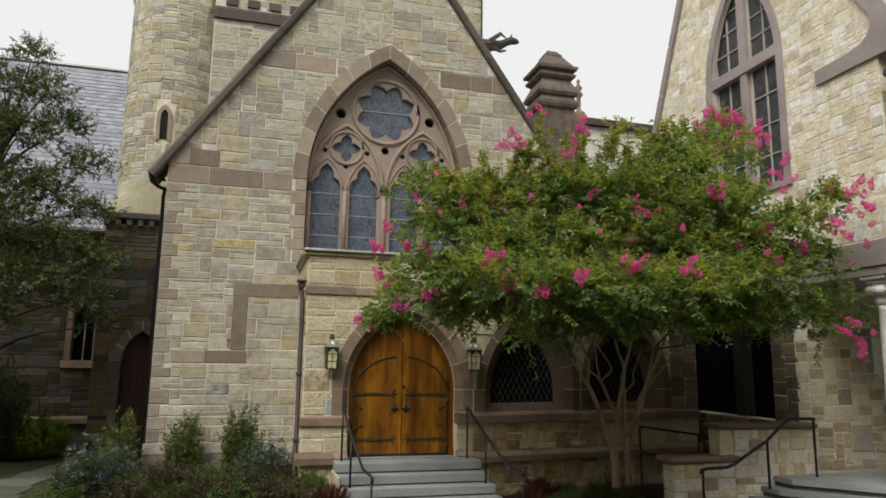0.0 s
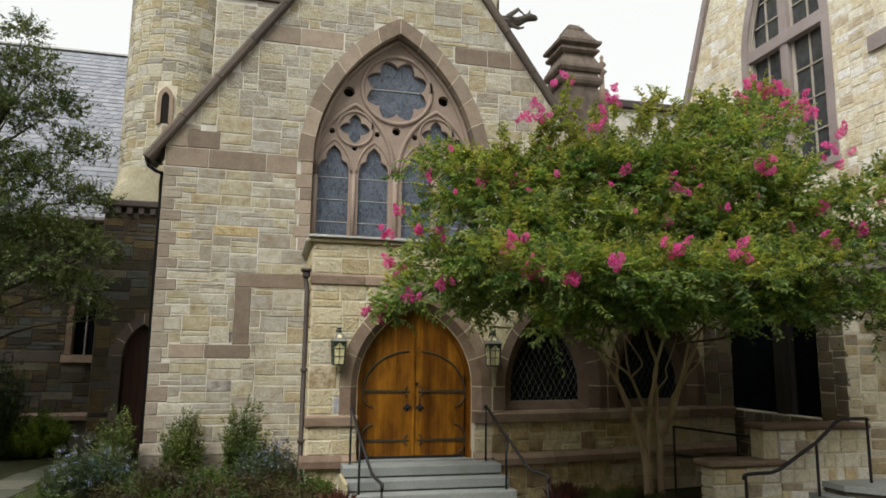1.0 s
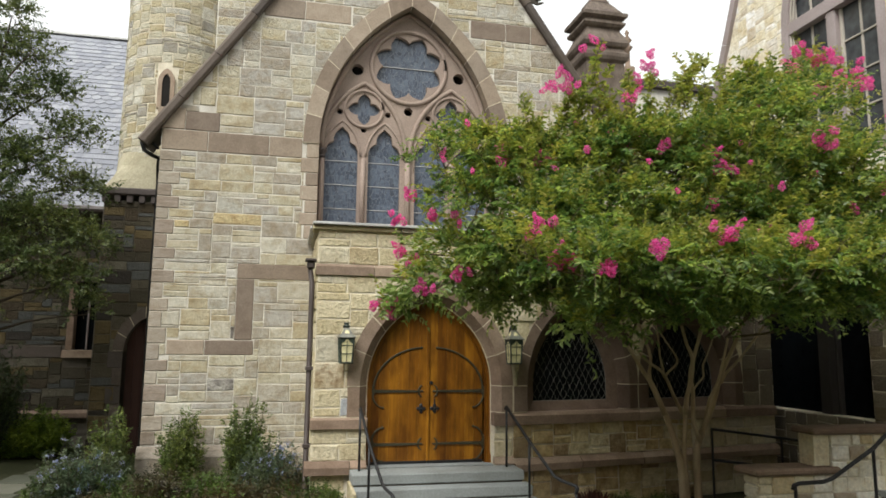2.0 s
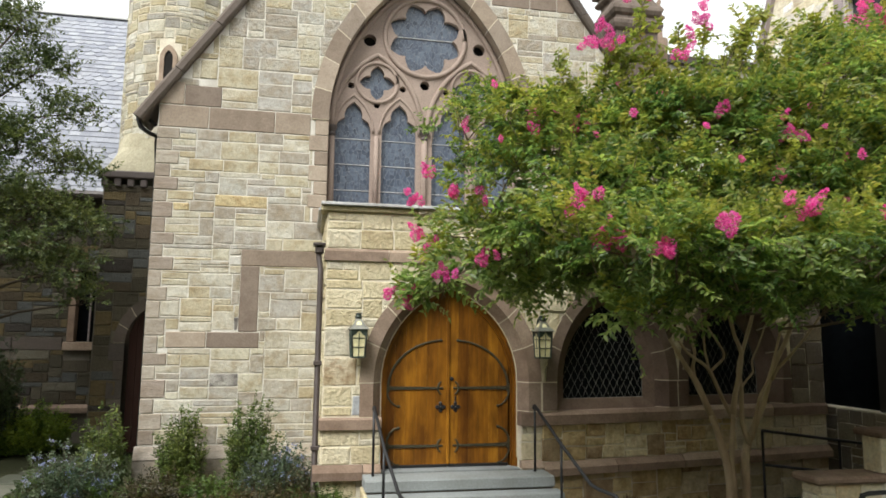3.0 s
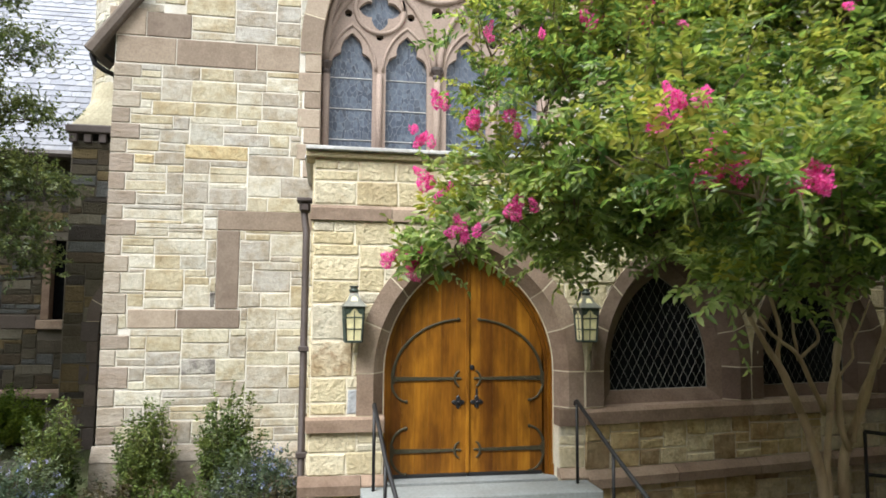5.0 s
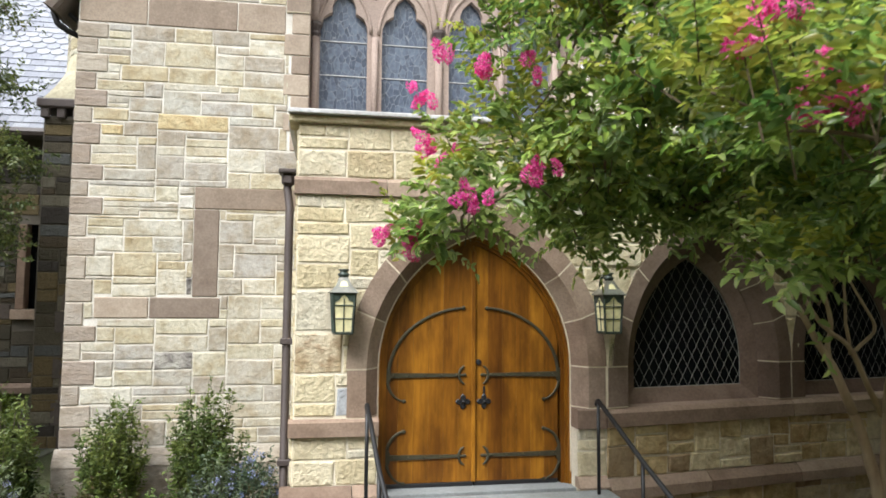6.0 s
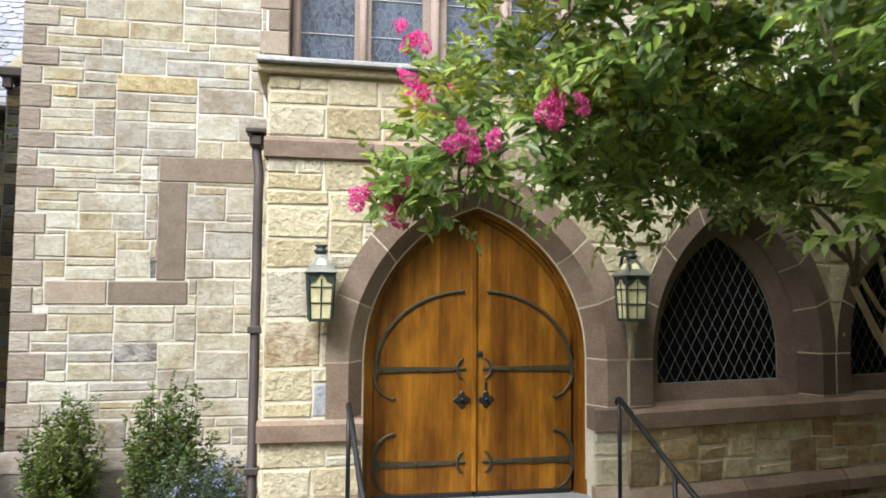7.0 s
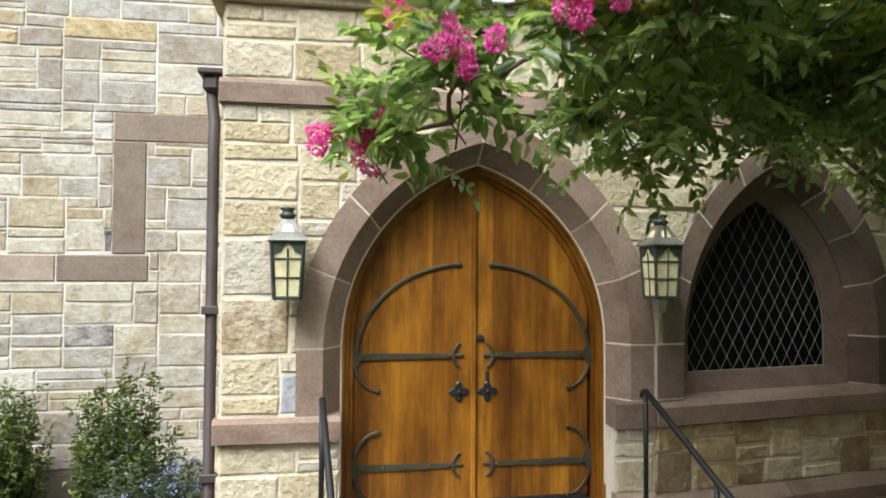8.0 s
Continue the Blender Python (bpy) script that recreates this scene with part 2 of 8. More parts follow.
OCHRE_STONE = surface("ochre_stone", (0.52, 0.43, 0.25), 0.9, grain=22, patch=6, bump=0.9, dist=0.03, stain=(0.66, 0.52, 0.36), stain_amount=0.6)
COPING = surface("dark_coping_stone", [(0.115, 0.095, 0.08), (0.14, 0.115, 0.097), (0.10, 0.085, 0.075)], 0.9, "object", grain=35, patch=3, bump=0.4, dist=0.008)
STONE_MIX = surface("mixed_rubble", MIXED, 0.9, "object", grain=22, patch=3.5, bump=0.9, dist=0.03)
STONE_MIX_FAR = surface("mixed_rubble_far", MIXED, 0.9, "island", grain=22, patch=3.5, bump=0.9, dist=0.03)
BROWNSTONE = surface("brownstone", BROWN, 0.88, "object", grain=34, patch=3.2, bump=0.6, dist=0.014, stain=(0.56, 0.52, 0.48), stain_amount=0.6)
# A darker stone than the doorway's, deepened further for the shade under the tree.
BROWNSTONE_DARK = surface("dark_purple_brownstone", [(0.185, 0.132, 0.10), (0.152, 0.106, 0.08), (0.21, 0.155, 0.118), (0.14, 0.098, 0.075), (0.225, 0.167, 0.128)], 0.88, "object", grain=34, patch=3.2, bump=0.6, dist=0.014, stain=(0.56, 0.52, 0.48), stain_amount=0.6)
QUOIN_STONE = surface("tooled_quoin_stone", [(0.36, 0.315, 0.255), (0.40, 0.35, 0.285), (0.32, 0.27, 0.22), (0.43, 0.385, 0.315), (0.37, 0.325, 0.27), (0.34, 0.285, 0.235)], 0.9, "object", grain=14, patch=3, bump=0.9, dist=0.02, stain=(0.62, 0.55, 0.45), stain_amount=0.55, stretch=(1.0, 1.0, 2.0))
TAN_TRIM = surface("tan_brownstone", TAN, 0.88, "object", grain=40, patch=3.5, bump=0.4, dist=0.01, stain=(0.6, 0.55, 0.52), stain_amount=0.5)
MORTAR = surface("grey_mortar", (0.69, 0.66, 0.585), 0.95, grain=60, patch=3, bump=0.5, dist=0.006)
MORTAR_CREAM = surface("cream_mortar", (0.74, 0.68, 0.54), 0.95, grain=60, patch=3, bump=0.5, dist=0.006)
JOINT = surface("pale_pointing", (0.68, 0.60, 0.45), 0.95, grain=60, patch=4, bump=0.4, dist=0.004)
# Dark tone puts shade into the nave and block joints; step risers share it.
MORTAR_DARK = surface("dark_mortar", (0.14, 0.125, 0.10), 0.95, grain=60, patch=3, bump=0.5, dist=0.006)
SLATE = surface("grey_slate", [(0.25, 0.262, 0.30), (0.28, 0.292, 0.33), (0.22, 0.232, 0.27), (0.31, 0.322, 0.355)], 0.55, "island", grain=25, patch=1.5, bump=0.25, dist=0.004, stain_amount=0.2)
SLATE_PIECE = surface("grey_slate_piece", [(0.25, 0.262, 0.30), (0.28, 0.292, 0.33), (0.22, 0.232, 0.27), (0.31, 0.322, 0.355)], 0.55, "object", grain=25, patch=1.5, bump=0.25, dist=0.004, stain_amount=0.2)
BLUESTONE = surface("bluestone_tread", [(0.27, 0.29, 0.285), (0.30, 0.315, 0.31), (0.25, 0.27, 0.27)], 0.75, "object", grain=35, patch=1.6, bump=0.25, dist=0.005, stain_amount=0.35)
CAME = surface("dull_lead_came", (0.25, 0.245, 0.22), 0.6, grain=40, patch=5, bump=0.1, dist=0.002)
LEAD = surface("weathered_lead", (0.56, 0.56, 0.55), 0.5, grain=20, patch=2, bump=0.2, dist=0.004, metal=0.1)
IRON_BLACK = surface("black_painted_iron", (0.012, 0.012, 0.013), 0.5, grain=60, patch=6, bump=0.15, dist=0.002, stain_amount=0.2)
IRON_WORN = surface("worn_strap_iron", (0.075, 0.066, 0.038), 0.62, grain=50, patch=8, bump=0.3, dist=0.003, metal=0.5, spread=0.4)
BRONZE = surface("green_bronze", [(0.055, 0.075, 0.062), (0.08, 0.11, 0.09), (0.045, 0.052, 0.045)], 0.45, grain=40, patch=14, bump=0.2, dist=0.002, metal=0.4)
LAMP_ROOF = surface("weathered_copper", [(0.26, 0.255, 0.22), (0.34, 0.33, 0.28), (0.20, 0.205, 0.18)], 0.35, grain=30, patch=10, bump=0.2, dist=0.002, metal=0.6)
DRAIN = surface("brown_painted_pipe", (0.075, 0.058, 0.052), 0.55, grain=40, patch=4, bump=0.2, dist=0.003)
SOIL = surface("dark_soil", (0.05, 0.037, 0.026), 0.95, grain=25, patch=3, bump=1.0, dist=0.03)
GRASS_GROUND = surface("shaded_lawn", [(0.035, 0.05, 0.018), (0.055, 0.07, 0.025), (0.045, 0.045, 0.022)], 0.95, grain=45, patch=1.2, bump=1.0, dist=0.03)
PAVING = surface("path_slab", [(0.105, 0.11, 0.08), (0.13, 0.13, 0.10), (0.09, 0.095, 0.07)], 0.85, "object", grain=35, patch=2, bump=0.3, dist=0.006)
BARK = surface("smooth_tan_bark", [(0.48, 0.38, 0.23), (0.56, 0.45, 0.28), (0.40, 0.30, 0.18), (0.60, 0.50, 0.34)], 0.75, grain=14, patch=5, bump=0.3, dist=0.006, stretch=(1, 1, 0.3))
BARK_DARK = surface("dark_bark", (0.07, 0.055, 0.04), 0.9, grain=20, patch=6, bump=0.7, dist=0.012, stretch=(1, 1, 0.3))
DATE_STONE = surface("pale_date_stone", (0.50, 0.46, 0.38), 0.85, grain=40, patch=5, bump=0.3, dist=0.005)
WHITE_PAINT = surface("white_paint", (0.72, 0.71, 0.68), 0.5, grain=30, patch=3, bump=0.1, dist=0.002, stain_amount=0.2)
GREY_TRIM = surface("grey_brown_trim", (0.36, 0.305, 0.30), 0.7, grain=40, patch=1.5, bump=0.15, dist=0.003)
# Warm tone chosen for the light that the unseen walls bounce forward.
BOUNCE_PLAIN = surface("warm_bounce_render", (0.25, 0.185, 0.125), 0.9, grain=10, patch=0.5, bump=0.2, dist=0.01)
SASH = surface("cream_grey_sash_paint", (0.46, 0.42, 0.36), 0.6, grain=40, patch=3, bump=0.1, dist=0.002, stain_amount=0.25)
# Near-black tone stands for the deep shade on the wing's side window frames.
SHADE_WOOD = surface("shade_toned_wood", (0.035, 0.03, 0.027), 0.6, grain=40, patch=3, bump=0.15, dist=0.002)
# Near-black colour stands in for the darkness of unlit rooms.
SHADE_INSIDE = surface("painted_dark_interior", (0.02, 0.018, 0.016), 0.95, grain=5, patch=0.6, bump=0.1)


def oak():
    """Varnished vertical boards with long grain, each board its own tone."""
    m, n, l, b = nodes_of("varnished_oak", 0.45)
    b.inputs["Specular IOR Level"].default_value = 0.3
    g = n.new("ShaderNodeNewGeometry")
    info = n.new("ShaderNodeObjectInfo")
    mp = n.new("ShaderNodeMapping")
    mp.inputs["Scale"].default_value = (1.0, 1.0, 0.06)
    l.new(g.outputs["Position"], mp.inputs["Vector"])
    shift = n.new("ShaderNodeCombineXYZ")
    l.new(info.outputs["Random"], shift.inputs[2])
    add = n.new("ShaderNodeVectorMath")
    l.new(mp.outputs["Vector"], add.inputs[0])
    l.new(shift.outputs[0], add.inputs[1])
    grain = noise_tex(n, l, 42, 6, 0.6, add.outputs[0])
    wide = noise_tex(n, l, 5, 4, 0.6, add.outputs[0])
    tone = ramp(n, [(0.0, (0.205, 0.081, 0.006)), (0.5, (0.25, 0.104, 0.008)), (1.0, (0.305, 0.134, 0.011))])
    l.new(info.outputs["Random"], tone.inputs["Fac"])
    dark = ramp(n, [(0.3, (0.68, 0.62, 0.56)), (0.66, (1.08, 1.08, 1.08))])
    l.new(grain.outputs["Fac"], dark.inputs["Fac"])
    col = mixed(n, l, "MULTIPLY", 0.75, tone.outputs["Color"], dark.outputs["Color"])
    streak = ramp(n, [(0.36, (0.40, 0.31, 0.25)), (0.64, (1.25, 1.25, 1.2))])
    l.new(wide.outputs["Fac"], streak.inputs["Fac"])
    col = mixed(n, l, "MULTIPLY", 0.7, col, streak.outputs["Color"])
    mp2 = n.new("ShaderNodeMapping")
    mp2.inputs["Scale"].default_value = (1.0, 1.0, 0.3)
    l.new(g.outputs["Position"], mp2.inputs["Vector"])
    blot = noise_tex(n, l, 4.2, 6, 0.68, mp2.outputs["Vector"])
    worn = ramp(n, [(0.38, (0.40, 0.33, 0.28)), (0.6, (1.14, 1.14, 1.1))])
    l.new(blot.outputs["Fac"], worn.inputs["Fac"])
    col = mixed(n, l, "MULTIPLY", 0.75, col, worn.outputs["Color"])
    l.new(col, b.inputs["Base Color"])
    bumped(n, l, b, grain.outputs["Fac"], 0.25, 0.003)
    return m


def leaf_stuff(name, colours, rough=0.5, through_light=0.35, shine=(1.0, 1.0, 1.0), tones=((0.6, 0.72, 0.7), (1.25, 1.15, 0.95)), clump=1.3):
    m, n, l, b = nodes_of(name, rough)
    g = n.new("ShaderNodeNewGeometry")
    col = ramp(n, [(i / max(1, len(colours) - 1), c) for i, c in enumerate(colours)])
    l.new(g.outputs["Random Per Island"], col.inputs["Fac"])
    big = noise_tex(n, l, clump, 3, 0.6, g.outputs["Position"])
    tone = ramp(n, [(0.35, tones[0]), (0.65, tones[1])])
    l.new(big.outputs["Fac"], tone.inputs["Fac"])
    c = mixed(n, l, "MULTIPLY", 1.0, col.outputs["Color"], tone.outputs["Color"])
    l.new(c, b.inputs["Base Color"])
    t = n.new("ShaderNodeBsdfTranslucent")
    glow = mixed(n, l, "MULTIPLY", 1.0, c, shine)
    l.new(glow, t.inputs["Color"])
    mix = n.new("ShaderNodeMixShader")
    mix.inputs[0].default_value = through_light
    l.new(b.outputs[0], mix.inputs[1])
    l.new(t.outputs[0], mix.inputs[2])
    l.new(mix.outputs[0], n["Material Output"].inputs["Surface"])
    return m


def dark_glass(name, colour=(0.012, 0.014, 0.016), rough=0.12, spec=0.4):
    m, n, l, b = nodes_of(name, rough)
    g = n.new("ShaderNodeNewGeometry")
    wob = noise_tex(n, l, 6, 3, 0.5, g.outputs["Position"])
    c = ramp(n, [(0.3, tuple(x * 0.7 for x in colour)), (0.7, tuple(x * 1.4 for x in colour))])
    l.new(wob.outputs["Fac"], c.inputs["Fac"])
    l.new(c.outputs["Color"], b.inputs["Base Color"])
    b.inputs["Specular IOR Level"].default_value = spec
    bumped(n, l, b, wob.outputs["Fac"], 0.15, 0.01)
    return m


def stained_glass():
    """Grey-blue antique glass seen from outside, with a pale web of leads."""
    m, n, l, b = nodes_of("stained_glass", 0.3)
    g = n.new("ShaderNodeNewGeometry")
    mp = n.new("ShaderNodeMapping")
    mp.inputs["Scale"].default_value = (1.0, 1.0, 0.48)
    l.new(g.outputs["Position"], mp.inputs["Vector"])
    v = n.new("ShaderNodeTexVoronoi")
    v.feature = "DISTANCE_TO_EDGE"
    v.inputs["Scale"].default_value = 14.5
    l.new(mp.outputs["Vector"], v.inputs["Vector"])
    c = n.new("ShaderNodeTexVoronoi")
    c.inputs["Scale"].default_value = 14.5
    l.new(mp.outputs["Vector"], c.inputs["Vector"])
    tone = ramp(n, [(0.0, (0.035, 0.046, 0.068)), (0.4, (0.066, 0.083, 0.118)), (0.8, (0.10, 0.122, 0.16)), (1.0, (0.024, 0.028, 0.04))])
    l.new(c.outputs["Color"], tone.inputs["Fac"])
    fine = noise_tex(n, l, 14, 5, 0.7, g.outputs["Position"])
    sp = ramp(n, [(0.35, (0.6, 0.62, 0.66)), (0.7, (1.35, 1.35, 1.3))])
    l.new(fine.outputs["Fac"], sp.inputs["Fac"])
    col = mixed(n, l, "MULTIPLY", 0.9, tone.outputs["Color"], sp.outputs["Color"])
    edge = ramp(n, [(0.0, (0.8, 0.8, 0.8)), (0.016, (0.75, 0.75, 0.75)), (0.036, (0, 0, 0))])
    l.new(v.outputs["Distance"], edge.inputs["Fac"])
    col = mixed(n, l, "MIX", edge.outputs["Color"], col, (0.20, 0.215, 0.235))
    l.new(col, b.inputs["Base Color"])
    bumped(n, l, b, v.outputs["Distance"], 0.3, 0.01)
    return m


OAK = oak()
LEADED = stained_glass()
GLASS_DARK = dark_glass("dark_window_glass", (0.004, 0.005, 0.006), 0.25, 0.06)
GLASS_GREY = dark_glass("grey_window_glass", (0.05, 0.055, 0.06), 0.15, 0.5)
LAMP_GLASS = surface("cream_lantern_glass", (0.78, 0.72, 0.42), 0.3, grain=12, patch=9, bump=0.05, dist=0.002, stain_amount=0.25)
LEAVES = leaf_stuff("crape_myrtle_leaf", [(0.058, 0.102, 0.034), (0.108, 0.165, 0.052), (0.168, 0.228, 0.074), (0.28, 0.33, 0.115)], 0.34, 0.58, (1.6, 1.75, 1.2), ((0.58, 0.7, 0.7), (1.35, 1.22, 0.95)), 2.4)
# Broad low-bough leaves, made paler so that they look lit from the front.
LEAVES_BROAD_LIT = leaf_stuff("crape_myrtle_broad_lit_leaf", [(0.10, 0.15, 0.055), (0.165, 0.225, 0.08), (0.235, 0.29, 0.115), (0.33, 0.37, 0.17)], 0.34, 0.55, (1.6, 1.75, 1.2), ((0.7, 0.78, 0.75), (1.25, 1.18, 1.0)), 2.4)
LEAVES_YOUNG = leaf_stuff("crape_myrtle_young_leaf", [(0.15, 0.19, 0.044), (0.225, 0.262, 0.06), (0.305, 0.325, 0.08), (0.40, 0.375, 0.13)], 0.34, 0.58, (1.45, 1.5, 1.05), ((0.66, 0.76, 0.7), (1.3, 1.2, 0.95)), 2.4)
LEAVES_DARK = leaf_stuff("broad_tree_leaf", [(0.046, 0.07, 0.022), (0.09, 0.122, 0.036), (0.17, 0.2, 0.06)], 0.42, 0.4)
PETALS = leaf_stuff("pink_petal", [(0.72, 0.04, 0.32), (0.80, 0.09, 0.44), (0.85, 0.23, 0.54), (0.66, 0.03, 0.24), (0.79, 0.34, 0.52)], 0.6, 0.5, (1.3, 1.3, 1.3), ((0.85, 0.85, 0.85), (1.1, 1.1, 1.1)))
TWIG = surface("grey_brown_twig", (0.15, 0.115, 0.075), 0.85, grain=14, patch=5, bump=0.3, dist=0.006)


# ---- masonry ----
def arch_points(cx, w, zs, rise, n=10):
    """A pointed arch from its left springing over the apex to its right springing, as (x, z)."""
    r = (rise * rise + w * w) / (2 * w)
    top = math.atan2(rise, r - w)
    left = [(cx - w + r - r * math.cos(top * i / n), zs + r * math.sin(top * i / n)) for i in range(n + 1)]
    return left + [(2 * cx - x, z) for x, z in left[-2::-1]]


def arch_half(z, w, zs, rise):
    """Half the width of a pointed arch's opening at height z, or None above it."""
    if z <= zs:
        return w
    if z >= zs + rise:
        return None
    r = (rise * rise + w * w) / (2 * w)
    return w - r + math.sqrt(max(0.0, r * r - (z - zs) ** 2))


class Opening:
    def __init__(self, cx, w, z0, zs, rise, ring):
        self.cx, self.w, self.z0, self.zs, self.rise, self.ring = cx, w, z0, zs, rise, ring

    def blocked(self, z0, z1):
        """The stretch of x that stones between z0 and z1 must leave free."""
        if z1 <= self.z0 + 0.02:
            return None
        h = arch_half(max(z0, self.z0), self.w + self.ring, self.zs, self.rise + self.ring * 1.15)
        return None if h is None else (self.cx - h, self.cx + h)


def courses(rng, x0, x1, z0, z1, rows, wide, split=0.3):
    """Random squared rubble: rectangles (xa, xb, za, zb) that fill a field, with small stones stacked among large."""
    out, z = [], z0
    while z < z1 - 0.01:
        h = rng.choice(rows)
        if z1 - (z + h) < min(rows) * 0.8:
            h = z1 - z
        x = x0
        while x < x1 - 0.01:
            w = rng.uniform(*wide)
            if x1 - (x + w) < wide[0] * 0.7:
                w = x1 - x
            if h > 0.235 and rng.random() < split:
                m = rng.uniform(0.35, 0.65)
                if w > 0.45 and rng.random() < 0.6:
                    k = rng.uniform(0.4, 0.6)
                    out += [(x, x + w, z, z + h * m), (x, x + w * k, z + h * m, z + h), (x + w * k, x + w, z + h * m, z + h)]
                else:
                    out += [(x, x + w, z, z + h * m), (x, x + w, z + h * m, z + h)]
            else:
                out.append((x, x + w, z, z + h))
            x += w
        z += h
    return out


def jumpers(rng, x0, x1, z0, z1, row=0.11, few=0.26, many=0.50, longest=0.72):
    """Squared rubble brought to no courses: stones one, two or three beds high that interlock."""
    nz, nx = max(1, round((z1 - z0) / row)), max(3, round((x1 - x0) / 0.06))
    row, col = (z1 - z0) / nz, (x1 - x0) / nx
    lines = [z0 + row * j + (rng.uniform(-0.014, 0.014) if 0 < j < nz else 0) for j in range(nz + 1)]
    taken = [[False] * nx for _ in range(nz)]
    out = []
    for j in range(nz):
        i = 0
        while i < nx:
            if taken[j][i]:
                i += 1
                continue
            run = 0
            while i + run < nx and not taken[j][i + run]:
                run += 1
            r = rng.random()
            h = 1 if r < few else (2 if r < few + many else 3)
            h = min(h, nz - j)
            w = max(3, round(rng.uniform(0.20 + 0.04 * h, longest if h < 3 else longest * 0.9) / col))
            if run - w < 4:
                w = run if run < w + 4 and run * col < longest * 1.3 else max(3, run // 2)
            w = min(w, run)
            if w * col < 0.16:
                h = min(h, 2)
            for jj in range(j, j + h):
                for ii in range(i, i + w):
                    taken[jj][ii] = True
            out.append((x0 + i * col, x0 + (i + w) * col, lines[j], lines[j + h]))
            i += w
    return out


def cut(rects, stretches, least=0.07):
    """Takes openings out of stones. stretches: functions of (za, zb) that give a stretch of x to leave free, or None."""
    out = []
    for xa, xb, za, zb in rects:
        bits = [(xa, xb)]
        for s in stretches:
            q = s(za, zb)
            if q is None:
                continue
            nxt = []
            for a, b in bits:
                if b <= q[0] or a >= q[1]:
                    nxt.append((a, b))
                else:
                    nxt += [(a, q[0])] if a < q[0] else []
                    nxt += [(q[1], b)] if b > q[1] else []
            bits = nxt
        out += [(a, b, za, zb) for a, b in bits if b - a > least]
    return out


def stone_shell(rng, w, h, rough, depth=0.06, gap=0.009, wobble=0.005):
    """A squared stone with worn edges and a lightly hewn face towards -y; its bed plane is at y = 0."""
    nx, nz = (5 if w > 0.35 else 4), (4 if h > 0.2 else 3)
    hx, hz = w / 2 - gap, h / 2 - gap
    e = min(0.014, 0.2 * hx, 0.2 * hz)
    us = [-hx, -hx + e] + [-hx + 2 * hx * i / (nx - 2) for i in range(1, nx - 2)] + [hx - e, hx]
    ws = [-hz, -hz + e] + [-hz + 2 * hz * j / (nz - 2) for j in range(1, nz - 2)] + [hz - e, hz]
    skew = [(rng.uniform(-wobble, wobble), rng.uniform(-wobble, wobble)) for _ in range(4)]
    tilt_x, tilt_z, out = rng.uniform(-0.3, 0.3) * rough / hx, rng.uniform(-0.3, 0.3) * rough / hz, rng.uniform(0.4, 1.2) * rough
    vs, fs = [], []
    nx, nz = len(us) - 1, len(ws) - 1
    for j, z in enumerate(ws):
        for i, x in enumerate(us):
            rim = i in (0, nx) or j in (0, nz)
            a, b = (x + hx) / (2 * hx), (z + hz) / (2 * hz)
            sx = (skew[0][0] * (1 - a) + skew[1][0] * a) * (1 - b) + (skew[2][0] * (1 - a) + skew[3][0] * a) * b
            sz = (skew[0][1] * (1 - a) + skew[1][1] * a) * (1 - b) + (skew[2][1] * (1 - a) + skew[3][1] * a) * b
            y = -rng.uniform(0.0, 0.002) if rim else -0.002 - out - tilt_x * x - tilt_z * z - rough * rng.uniform(-0.3, 0.3)
            vs.append((x + sx + rng.uniform(-0.3, 0.3) * wobble, min(y, 0.0), z + sz + rng.uniform(-0.3, 0.3) * wobble))
    k = nx + 1
    for j in range(nz):
        for i in range(nx):
            fs.append((j * k + i, j * k + i + 1, (j + 1) * k + i + 1, (j + 1) * k + i))
    rim = [i for i in range(k)] + [j * k + nx for j in range(1, nz + 1)] + [nz * k + i for i in range(nx - 1, -1, -1)] + [j * k for j in range(nz - 1, 0, -1)]
    n = len(vs)
    for q in rim:
        x, _, z = vs[q]
        vs.append((x, depth, z))
    m = len(rim)
    fs += [(rim[(i + 1) % m], rim[i], n + i, n + (i + 1) % m) for i in range(m)]
    return vs, fs


def lay(rects, parent, place, mat_near, mat_far, rng, rough=0.01, near=None, most=290, gap=0.009, kind_name="stone", wobble=0.005):
    """Lays stones. place(x, z) gives the pose of a stone's centre; those in the near stretch become pieces, the rest one joined part."""
    picked, rest = [], []
    for r in rects:
        x, z = (r[0] + r[1]) / 2, (r[2] + r[3]) / 2
        (picked if near is None or near(x, z) else rest).append(r)
    rng.shuffle(picked)
    picked, rest = picked[:most], rest + picked[most:]
    for r in picked:
        vs, fs = stone_shell(rng, r[1] - r[0], r[3] - r[2], rough, gap=gap, wobble=wobble)
        sh = Shell()
        sh.add(vs, fs)
        ob = link(kind_name, sh.mesh(kind_name), mat_near, parent)
        ob.matrix_local = place((r[0] + r[1]) / 2, (r[2] + r[3]) / 2)
    if rest:
        sh = Shell()
        for r in rest:
            vs, fs = stone_shell(rng, r[1] - r[0], r[3] - r[2], rough, gap=gap, wobble=wobble)
            p = place((r[0] + r[1]) / 2, (r[2] + r[3]) / 2)
            sh.add([tuple(p @ Vector(v)) for v in vs], fs)
        tagged(part("far_" + kind_name + "s", sh, mat_far, parent), "squared rubble stones with pale joints", kind="stuff")


